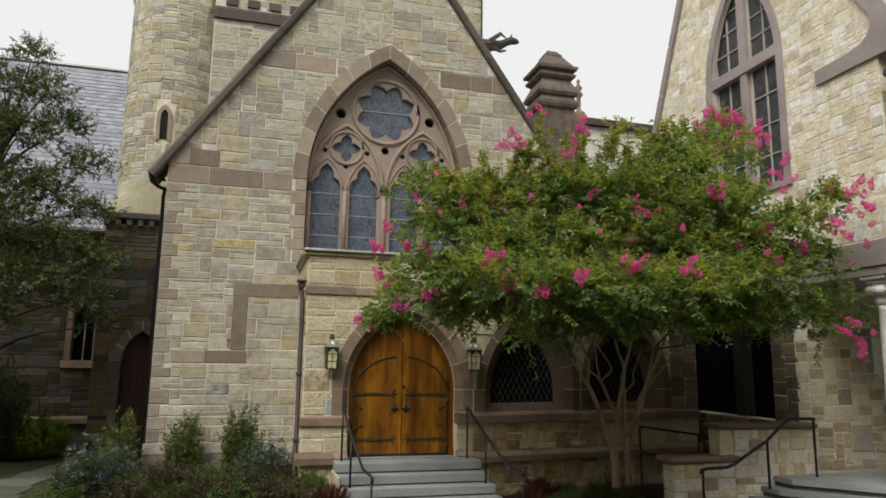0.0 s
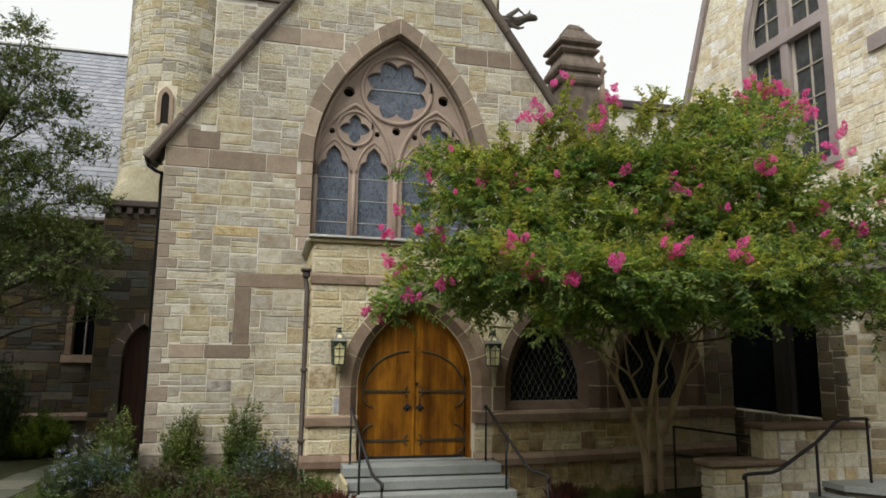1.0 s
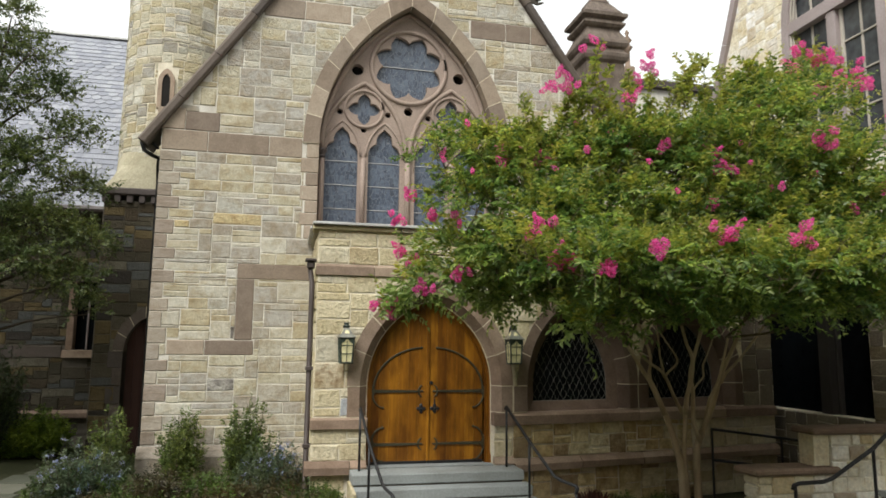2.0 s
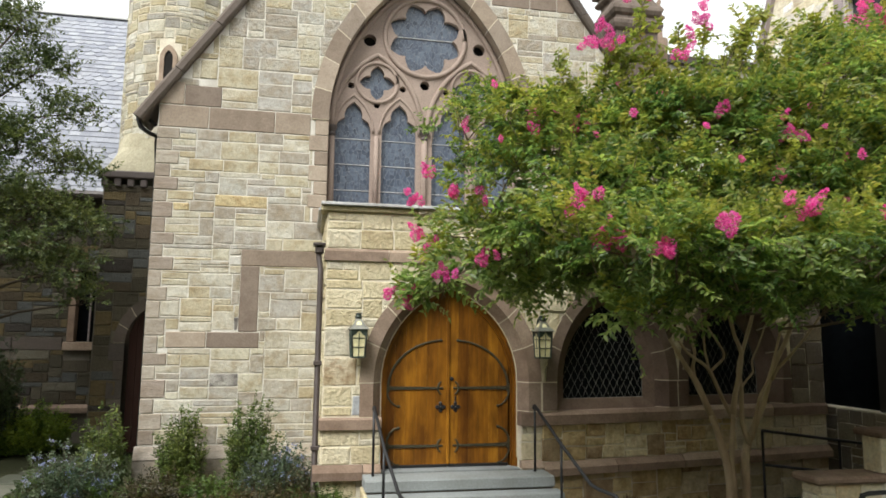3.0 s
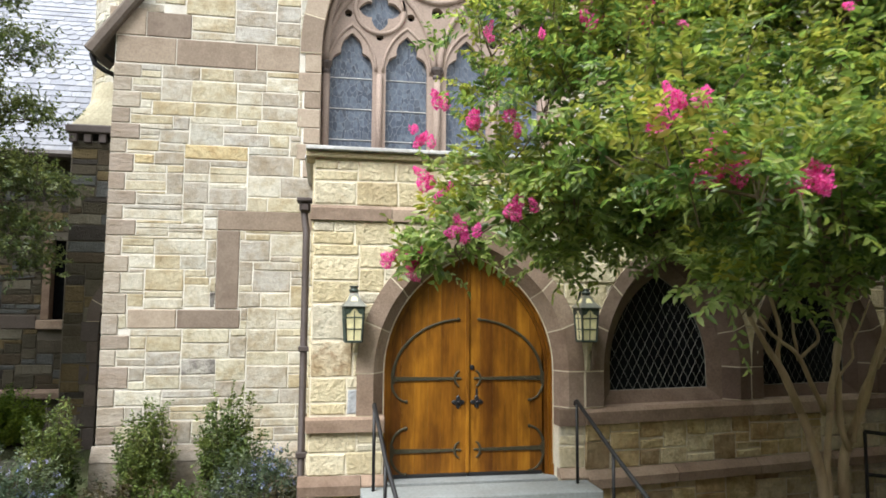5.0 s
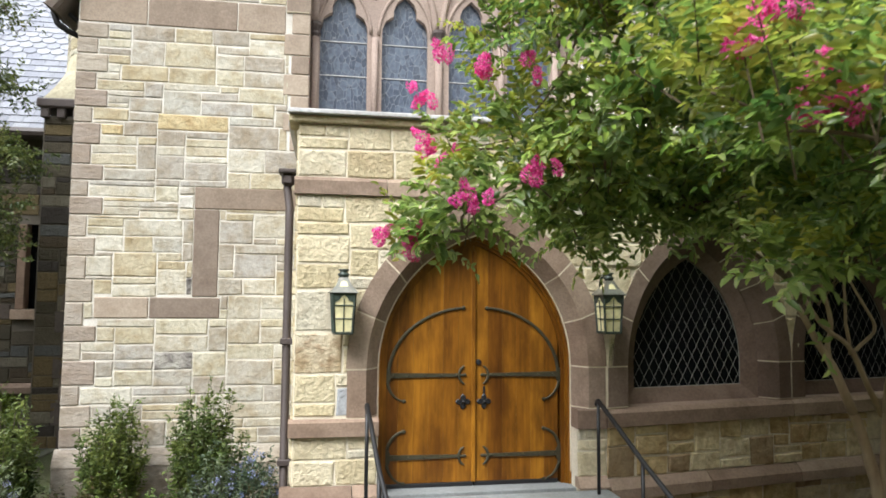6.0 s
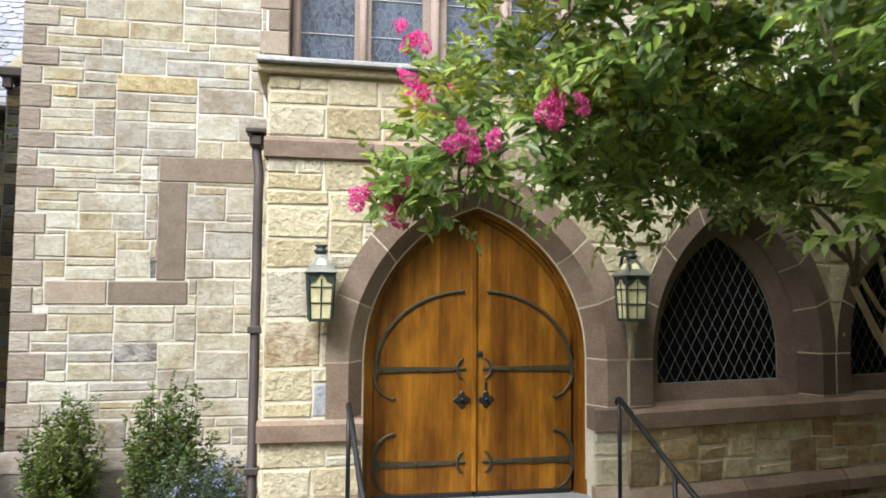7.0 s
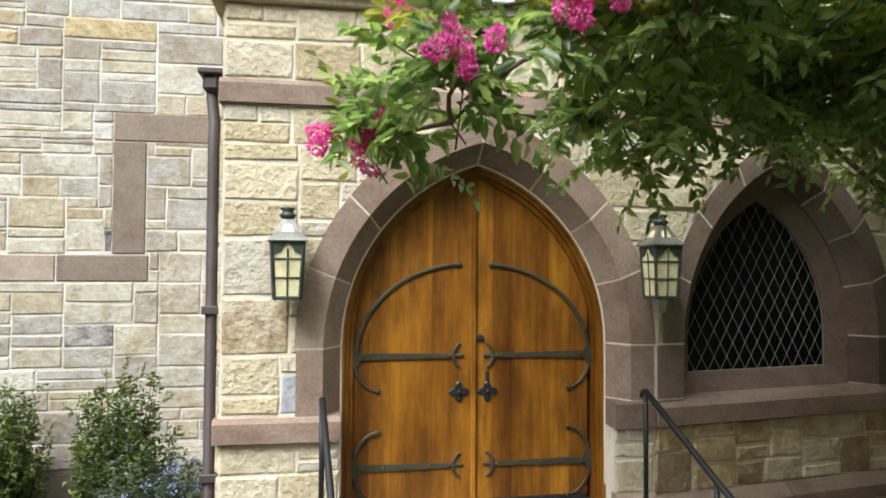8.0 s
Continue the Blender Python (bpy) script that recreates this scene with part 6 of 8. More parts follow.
for name, prof in (("shaft", [(0.50, 0.0), (0.50, 9.30)]), ("neck", [(0.50, 9.302), (0.57, 9.36), (0.60, 9.44), (0.60, 9.52), (0.53, 9.58), (0.50, 9.66)]),
                   ("lower_cap", [(0.50, 9.662), (0.56, 9.70), (0.60, 9.78), (0.58, 9.86), (0.47, 10.06), (0.44, 10.12), (0.44, 10.17)]),
                   ("moulding", [(0.44, 10.172), (0.50, 10.2), (0.55, 10.26), (0.55, 10.31), (0.48, 10.34), (0.48, 10.39)]),
                   ("upper_cap", [(0.48, 10.392), (0.59, 10.44), (0.60, 10.52), (0.50, 10.57), (0.30, 10.86), (0.26, 10.9), (0.26, 10.95), (0.14, 11.1), (0.10, 11.12)])):
    own(part(name, Shell().lathe([(r * 1.35, z) for r, z in prof], 6.55, 13.3, 4, q), WEATHERED, None), pin)
fin = thing("finial", "small dark carved finial on a far roof", "finial", (7.75, 14.0, 9.2))
own(part("spike", Shell().lathe([(0.16, 0), (0.16, 9.3), (0.18, 9.75), (0.07, 9.8), (0.06, 10.2), (0.14, 10.3), (0.05, 10.4), (0.12, 10.5), (0.03, 10.62), (0.06, 10.7), (0.02, 10.78)], 7.75, 14.0, 10), BROWNSTONE, None, smooth=True), fin)
sh = Shell().box((6.2, 18.0, 0), (16, 18.5, 11.0), 0.02)
far = setting("wall_far", sh, MORTAR, "far rubble wall behind the trees", "wall")
trim("coping_block", (6.1, 17.85, 11.0), (16, 18.6, 11.25), far, DRAIN)

# ---- garden path ----
path = tagged(thing("path", "path of pale paving slabs through the garden", "path", kind="structure"))
pr = random.Random(8)
for k in range(9):
    y = 8.6 + 0.95 * k
    x = -5.35 - 0.03 * k + (0.25 * max(0, k - 5))
    ob = part("slab", Shell().box((-0.46, -0.42, -0.03), (0.46, 0.42, 0.025), 0.015), PAVING, path)
    ob.matrix_local = pose(x + pr.uniform(-0.05, 0.05), y, 0.0, 0, 0, pr.uniform(-4, 4) - 6)


# ---- plants ----
def leaf_mesh(name, pos, axis, nrm, length, width, fold=0.25):
    """Many folded leaves in one mesh: each has six points and two halves."""
    n = len(pos)
    axis = axis / np.linalg.norm(axis, axis=1, keepdims=True)
    side = np.cross(axis, nrm)
    side /= np.linalg.norm(side, axis=1, keepdims=True) + 1e-9
    nrm = np.cross(side, axis)
    L, W = length[:, None], width[:, None]
    out = np.empty((n, 6, 3))
    out[:, 0] = pos
    out[:, 1] = pos + axis * L * 0.35 + side * W * 0.5 + nrm * W * fold
    out[:, 2] = pos + axis * L * 0.72 + side * W * 0.38 + nrm * W * fold * 0.5 - nrm * L * 0.04
    out[:, 3] = pos + axis * L - nrm * L * 0.14
    out[:, 4] = pos + axis * L * 0.72 - side * W * 0.38 + nrm * W * fold * 0.5 - nrm * L * 0.04
    out[:, 5] = pos + axis * L * 0.35 - side * W * 0.5 + nrm * W * fold
    base = np.arange(n)[:, None] * 6
    faces = np.concatenate([base + np.array([[0, 1, 2, 3]]), base + np.array([[0, 3, 4, 5]])], axis=1).reshape(-1)
    me = bpy.data.meshes.new(name)
    me.vertices.add(n * 6)
    me.vertices.foreach_set("co", out.reshape(-1))
    me.loops.add(len(faces))
    me.loops.foreach_set("vertex_index", faces.astype(np.int32))
    me.polygons.add(n * 2)
    me.polygons.foreach_set("loop_start", (np.arange(n * 2) * 4).astype(np.int32))
    me.update(calc_edges=True)
    return me


def unit(v):
    return v / (np.linalg.norm(v, axis=1, keepdims=True) + 1e-9)


def sprays(gen, origin, heading, length, pairs, leaf, droop=0.35, wide=0.45, ragged=0.35, flip=0.45):
    """Leafy twigs: pairs of leaves along each. Returns leaf positions, axes, normals, lengths, widths, and the twigs' ends."""
    n = len(origin)
    heading = unit(heading)
    upv = np.array([[0, 0, 1.0]])
    side = unit(np.cross(heading, upv + gen.normal(0, 0.3, (n, 3))))
    P, A, N, LL, WW_ = [], [], [], [], []
    for k in range(pairs):
        f = (k + 0.6) / pairs
        c = origin + heading * (length * f)[:, None] - upv * (droop * length * f * f)[:, None]
        d = unit(heading - upv * (2 * droop * f))
        for s in (-1, 1):
            ax = unit(d * gen.uniform(0.3, 0.8, (n, 1)) + side * s + gen.normal(0, ragged, (n, 3)) - upv * 0.15)
            nm = unit(np.cross(side, d) * np.sign(np.cross(side, d)[:, 2:3] + 1e-6) + gen.normal(0, flip, (n, 3)))
            sz = leaf * gen.uniform(0.65, 1.2, n) * (1 - 0.35 * f)
            P.append(c + gen.normal(0, 0.008, (n, 3)))
            A.append(ax)
            N.append(nm)
            LL.append(sz)
            WW_.append(sz * wide)
    tip = origin + heading * length[:, None] - upv * (droop * length)[:, None]
    return np.concatenate(P), np.concatenate(A), np.concatenate(N), np.concatenate(LL), np.concatenate(WW_), tip


def shell_points(gen, pads, per, deep=0.55, low=-0.5):
    """Places and outward headings in the outer part of flattened pads of foliage."""
    P, D = [], []
    for x, y, z, rx, ry, rz in pads:
        n = int(per * (rx * ry + rx * rz + ry * rz) / 1.6)
        u = gen.normal(0, 1, (n * 2, 3))
        u = unit(u)
        u = u[u[:, 2] > low][:n]
        r = gen.uniform(deep, 1.0, (len(u), 1)) ** 0.6
        # lumps make the outline uneven
        lump = 1 + 0.32 * np.sin(3.1 * u[:, :1] * 3 + x * 7) * np.sin(2.7 * u[:, 1:2] * 3 + y * 5) + 0.15 * np.sin(9 * u[:, 2:3] + z)
        s = np.array([[rx, ry, rz]])
        P.append(np.array([[x, y, z]]) + u * s * r * lump)
        D.append(unit(u / s * min(rx, ry, rz) + np.array([[0, 0, 0.15]]) + gen.normal(0, 0.35, u.shape)))
    return np.concatenate(P), np.concatenate(D)


def limb(shell, gen, a, b, r0, r1, bend=0.25, n=7, sides=7):
    a, b = np.array(a, float), np.array(b, float)
    off = gen.normal(0, bend, 3) * np.linalg.norm(b - a) * 0.3
    pts, rad = [], []
    for k in range(n):
        f = k / (n - 1)
        pts.append(tuple(a + (b - a) * f + off * math.sin(math.pi * f) + np.array([0, 0, 0.15 * np.linalg.norm(b - a)]) * math.sin(math.pi * f) * 0.4))
        rad.append(r0 + (r1 - r0) * f)
    shell.tube(pts, rad, sides)
    return pts


def panicle(gen):
    """A crinkled cluster of small petals round an upright axis."""
    n = 190
    u = unit(gen.normal(0, 1, (n, 3)))
    z = gen.uniform(-1, 1, n)
    r = np.sqrt(np.clip(1 - z * z, 0, 1)) * (1 - 0.3 * (z > 0.2)) * gen.uniform(0.55, 1.0, n)
    a = gen.uniform(0, math.tau, n)
    p = np.stack([r * np.cos(a) * 0.075, r * np.sin(a) * 0.075, z * 0.11], 1)
    p += 0.012 * np.sin(p[:, [1, 2, 0]] * 90)
    s = gen.uniform(0.018, 0.034, n)
    return leaf_mesh("blossom", p, unit(p / np.array([[0.075, 0.075, 0.12]]) + u * 0.8), u, s, s * 0.9, 0.4)


gen = np.random.default_rng(7)
tree = thing("crape_myrtle", "multi-stemmed crape myrtle with green leaves and deep pink flower clusters", "tree", (6.0, 9.1, 0))


def tier(flat, *pads):
    """A storey of foliage pads, each (x, y, z, radius)."""
    return [(x, y, z + 0.09 * math.sin(x * 5.3 + y * 2.1), r * (1 + 0.15 * math.sin(x * 3.7 + z)), r * 0.92, r * flat + 0.06) for x, y, z, r in pads]


def between(gen, lower, upper, share, size):
    """Loose pads that climb from one storey to the next, so that the storeys run together."""
    out = []
    for x, y, z, rx, ry, rz in upper:
        near = min(lower, key=lambda p: abs(p[0] - x) + 0.3 * abs(p[1] - y))
        if gen.uniform() < share:
            f = gen.uniform(0.25, 0.75)
            r = rx * gen.uniform(*size)
            out.append((x + (near[0] - x) * f + gen.normal(0, 0.15), y + (near[1] - y) * f + 0.12, z + (near[2] - z) * f + gen.normal(0, 0.08), r, r, r * 0.75))
    return out


FRONT = tier(0.40, (2.01, 5.8, 3.86, 0.34), (2.31, 5.65, 3.66, 0.4), (2.59, 5.4, 3.5, 0.42), (3.0, 5.35, 3.53, 0.42), (3.41, 5.3, 3.64, 0.44), (3.86, 5.25, 3.62, 0.44), (4.29, 5.15, 3.56, 0.44), (4.76, 5.1, 3.6, 0.46), (5.39, 5.2, 3.65, 0.46), (6.24, 5.5, 3.8, 0.46), (7.1, 5.8, 3.91, 0.44), (2.9, 5.9, 3.62, 0.42), (3.5, 5.8, 3.6, 0.45), (4.3, 5.7, 3.6, 0.45), (5.2, 5.7, 3.62, 0.46), (6.0, 5.95, 3.7, 0.46), (3.05, 5.55, 3.28, 0.36), (3.6, 5.45, 3.3, 0.4), (4.2, 5.4, 3.32, 0.4))
SKIRT = tier(0.42, (3.11, 6.35, 3.02, 0.32), (3.65, 6.4, 3.14, 0.42), (4.19, 6.4, 3.18, 0.45), (4.71, 6.35, 3.18, 0.45), (5.29, 6.3, 3.14, 0.46), (5.92, 6.3, 3.26, 0.48), (6.57, 6.3, 3.32, 0.48), (7.25, 6.3, 3.38, 0.46), (7.83, 6.25, 3.36, 0.42), (8.34, 6.2, 3.52, 0.4), (3.9, 7.1, 3.4, 0.5), (4.8, 7.1, 3.35, 0.55), (5.7, 7.1, 3.4, 0.55), (6.6, 7.1, 3.45, 0.55), (7.5, 7.0, 3.5, 0.5))
ARM = tier(0.38, (0.98, 8.12, 3.27, 0.16), (1.3, 7.85, 3.42, 0.22), (1.36, 7.5, 3.52, 0.18), (1.72, 7.6, 3.62, 0.28), (2.1, 7.85, 3.6, 0.34), (2.4, 8.3, 3.5, 0.36), (2.58, 8.7, 3.3, 0.3), (2.9, 8.45, 3.52, 0.38), (2.3, 7.6, 3.7, 0.36), (3.2, 8.3, 3.72, 0.42), (1.38, 8.3, 3.85, 0.2), (1.4, 8.6, 4.08, 0.2), (1.8, 7.7, 4.15, 0.32), (2.25, 7.3, 3.98, 0.4), (1.75, 8.2, 3.95, 0.26), (2.35, 8.0, 3.98, 0.4), (3.0, 7.7, 3.98, 0.46), (3.3, 8.4, 3.62, 0.4), (3.9, 8.3, 3.66, 0.45), (4.5, 8.2, 3.66, 0.5), (3.6, 7.8, 3.72, 0.45), (4.3, 7.6, 3.62, 0.5))
BACK = tier(0.5, (3.5, 7.3, 3.75, 0.5), (4.6, 8.3, 4.0, 0.8), (5.8, 8.4, 4.05, 0.9), (7.0, 8.3, 4.0, 0.9), (8.2, 8.1, 3.9, 0.8), (3.2, 7.9, 4.7, 0.6), (4.1, 7.9, 4.8, 0.7), (5.2, 7.9, 4.8, 0.9), (6.6, 7.9, 4.9, 0.9), (7.8, 7.8, 4.7, 0.7), (5.9, 7.8, 5.7, 0.8), (4.4, 7.7, 5.6, 0.6), (7.0, 7.7, 5.7, 0.7))
SECOND = tier(0.48, (1.73, 8.1, 4.69, 0.3), (2.0, 7.5, 4.51, 0.4), (2.27, 6.9, 4.5, 0.46), (2.58, 6.4, 4.27, 0.48), (3.06, 6.3, 4.16, 0.5), (3.63, 6.3, 4.31, 0.5), (4.22, 6.3, 4.3, 0.5), (4.8, 6.25, 4.46, 0.5), (5.38, 6.2, 4.35, 0.5), (5.87, 6.0, 4.39, 0.5), (6.47, 5.95, 4.5, 0.48), (7.14, 6.0, 4.68, 0.46), (7.94, 6.2, 5.0, 0.42), (8.63, 6.3, 5.31, 0.36), (8.2, 6.3, 4.3, 0.45))
THIRD = tier(0.52, (1.61, 8.2, 5.52, 0.24), (1.91, 7.7, 5.37, 0.36), (2.17, 7.0, 5.04, 0.42), (2.68, 6.9, 5.1, 0.46), (3.19, 6.7, 5.0, 0.5), (3.79, 6.6, 5.07, 0.5), (4.39, 6.5, 5.04, 0.52), (5.08, 6.5, 5.18, 0.52), (5.58, 6.3, 5.08, 0.5), (5.93, 5.9, 5.06, 0.42), (6.36, 5.9, 4.83, 0.4))
FOURTH = tier(0.6, (2.55, 7.2, 5.22, 0.3), (2.97, 6.95, 5.34, 0.34), (3.47, 6.8, 5.12, 0.38), (3.89, 6.5, 5.16, 0.42), (4.57, 6.6, 5.32, 0.45), (5.22, 6.6, 5.62, 0.46), (5.96, 6.7, 5.93, 0.46), (6.85, 7.0, 6.28, 0.42), (7.52, 7.2, 6.33, 0.3))
TOP = tier(0.8, (5.5, 6.8, 6.0, 0.26), (6.47, 7.3, 6.6, 0.3), (7.51, 7.8, 7.05, 0.3), (8.05, 7.8, 6.97, 0.22))
# Pads over the porch; hidden rear ones are added to shade the wall corner.
OVER = tier(0.55, (3.6, 8.8, 5.2, 0.5), (3.7, 9.0, 4.3, 0.5), (4.3, 9.1, 4.3, 0.7), (5.2, 9.2, 4.2, 0.8), (6.1, 9.25, 4.2, 0.8), (7.0, 9.2, 4.2, 0.8), (7.9, 9.1, 4.1, 0.8), (8.7, 8.9, 4.1, 0.65), (4.5, 9.0, 5.2, 0.7), (5.5, 9.1, 5.3, 0.8), (6.5, 9.1, 5.3, 0.8), (7.5, 8.9, 5.2, 0.75), (8.4, 8.6, 5.0, 0.6), (3.75, 9.0, 3.75, 0.34), (4.35, 9.0, 3.6, 0.46), (8.8, 9.8, 4.2, 0.7), (7.8, 9.8, 4.3, 0.7), (6.8, 9.75, 4.3, 0.6), (9.0, 9.0, 4.9, 0.55), (5.6, 9.5, 4.4, 0.6), (4.6, 9.4, 4.6, 0.55))
CLIMB = between(gen, FRONT, SECOND, 0.55, (0.5, 0.9)) + between(gen, SECOND, THIRD, 0.9, (0.6, 1.0)) + between(gen, THIRD, FOURTH, 0.95, (0.6, 1.0))
PADS = CLIMB + FRONT + SKIRT + ARM + OVER + BACK + SECOND + THIRD + FOURTH + TOP
P, D = shell_points(gen, [p for p in FRONT + SKIRT + SECOND if p[0] >= 3.4], 250, 0.3, -0.25)
P6, D6 = shell_points(gen, [p for p in FRONT + SKIRT + SECOND if p[0] < 3.4], 245, 0.3, -0.25)
P, D = np.concatenate([P, P6]), np.concatenate([D, D6])
P4, D4 = shell_points(gen, THIRD + FOURTH + TOP + CLIMB, 260, 0.3, -0.4)
P, D = np.concatenate([P, P4]), np.concatenate([D, unit(D4 + np.array([[0, 0, 0.45]]))])
P2, D2 = shell_points(gen, [p for p in OVER if p[0] < 5], 60, 0.05, -0.9)
P5, D5 = shell_points(gen, BACK[::2] + [p for p in BACK + OVER if p[0] >= 5], 100, 0.05, -0.9)
P3, D3 = shell_points(gen, [p for p in ARM if p[0] < 1.9], 200, 0.2, -0.3)
P7, D7 = shell_points(gen, [p for p in ARM if p[0] >= 1.9], 215, 0.2, -0.6)
P, D = np.concatenate([P, P2, P3, P5, P7]), np.concatenate([D, D2, D3, D5, D7])
ln = gen.uniform(0.22, 0.46, len(P))
# free sprigs at the tips
extra = np.array([[0.9, 8.2, 3.2], [1.0, 8.1, 3.3], [1.1, 8.0, 3.4], [1.2, 7.8, 3.6], [1.5, 8.3, 4.5], [1.3, 8.6, 5.5], [8.9, 6.3, 5.45], [8.2, 6.3, 3.1], [8.7, 6.2, 3.3], [8.1, 7.8, 7.1]])
ex = np.repeat(extra, 5, 0) + gen.normal(0, 0.08, (len(extra) * 5, 3))
P, D, ln = np.concatenate([P, ex]), np.concatenate([D, unit(gen.normal(0, 0.5, ex.shape) + np.array([[-0.2, -0.1, 0.7]]))]), np.concatenate([ln, gen.uniform(0.2, 0.36, len(ex))])
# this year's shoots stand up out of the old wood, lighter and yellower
# More on top and in front, where the pale colour also stands for light.
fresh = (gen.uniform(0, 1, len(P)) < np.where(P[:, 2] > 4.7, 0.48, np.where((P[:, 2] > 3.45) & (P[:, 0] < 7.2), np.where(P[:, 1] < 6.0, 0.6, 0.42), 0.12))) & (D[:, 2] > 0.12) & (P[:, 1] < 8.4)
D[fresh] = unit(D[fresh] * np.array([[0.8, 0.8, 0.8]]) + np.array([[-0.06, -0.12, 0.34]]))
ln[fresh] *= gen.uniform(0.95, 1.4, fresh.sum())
broad = np.where((P[:, 1] > 6.2) & (P[:, 0] < 5.5) & (P[:, 2] < 4.3), 0.132, 0.1)
lp, la, lnm, ll, lw, tips = sprays(gen, P, D, ln, 9, broad, 0.26, 0.42, 0.38, 0.28)
big_leaf = np.tile(~fresh & (broad > 0.11), 18)
own(tagged(link("low_foliage", leaf_mesh("low_foliage", lp[big_leaf], la[big_leaf], lnm[big_leaf], ll[big_leaf], lw[big_leaf]), LEAVES_BROAD_LIT), "broad leaves of the low boughs, coloured paler to look lit", kind="stuff"), tree)
old = np.tile(~fresh & (broad < 0.11), 18)
own(tagged(link("crown", leaf_mesh("crown", lp[old], la[old], lnm[old], ll[old], lw[old]), LEAVES), "dense sprays of small green leaves"), tree)
old = np.tile(fresh, 18)
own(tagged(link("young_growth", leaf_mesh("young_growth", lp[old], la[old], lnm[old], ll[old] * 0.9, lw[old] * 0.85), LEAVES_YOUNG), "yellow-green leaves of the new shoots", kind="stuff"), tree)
# long shoots that stand up over the crown, leafy to the tip
SHOOTS = [((2.48, 6.7, 5.3), (2.35, 6.65, 5.76)), ((2.88, 6.7, 5.45), (2.96, 6.65, 5.9)), ((3.44, 6.7, 5.5), (3.31, 6.66, 6.45)), ((3.85, 6.6, 5.5), (3.76, 6.6, 6.2)), ((4.04, 6.6, 5.55), (4.13, 6.6, 6.34)),
          ((4.25, 6.6, 5.6), (4.65, 6.6, 6.42)), ((4.4, 6.65, 5.8), (4.92, 6.65, 6.72)), ((4.96, 6.7, 5.8), (4.96, 6.7, 6.62)), ((5.25, 6.75, 5.9), (5.33, 6.75, 6.58)), ((2.18, 6.9, 5.25), (1.95, 6.9, 5.45)),
          ((5.7, 6.75, 6.1), (5.65, 6.75, 6.66)), ((3.55, 6.7, 5.4), (3.45, 6.65, 6.2)), ((4.55, 6.62, 5.8), (4.78, 6.6, 6.5)), ((3.1, 6.75, 5.5), (3.2, 6.7, 6.1))]
tw = Shell()
a = np.array([p for p, _ in SHOOTS])
v = np.array([q for _, q in SHOOTS]) - a
side_a = [a + v * f + gen.normal(0, 0.02, a.shape) for f in np.linspace(0.05, 0.92, 13)]
side_v = [unit(unit(v) * 0.6 + gen.normal(0, 0.55, v.shape)) for _ in side_a]
sa, sv = np.concatenate([a] + side_a), np.concatenate([v] + side_v)
sl = np.concatenate([np.linalg.norm(v, axis=1), gen.uniform(0.16, 0.34, len(a) * 13)])
lp, la, lnm, ll, lw, ends = sprays(gen, sa, sv, sl, 9, 0.095, 0.06, 0.42, 0.4, 0.3)
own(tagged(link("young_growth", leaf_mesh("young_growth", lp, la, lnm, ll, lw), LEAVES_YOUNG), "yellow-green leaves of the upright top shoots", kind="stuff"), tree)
for k in range(len(sa)):
    tw.tube([tuple(sa[k]), tuple((sa[k] + ends[k]) / 2), tuple(ends[k])], [0.008 if k < len(a) else 0.004, 0.005, 0.002], 4)
# twigs
for k in range(0, len(P), 8):
    tw.tube([tuple(P[k] - D[k] * 0.25), tuple(P[k] + D[k] * ln[k] * 0.5), tuple(tips[k])], [0.006, 0.004, 0.002], 3)
own(tagged(part("fine_twig", tw, TWIG, None), kind="stuff"), tree)
# stems, limbs and forks; each run is (x, z) in the plane of the trunks
ROOTS = 9.3
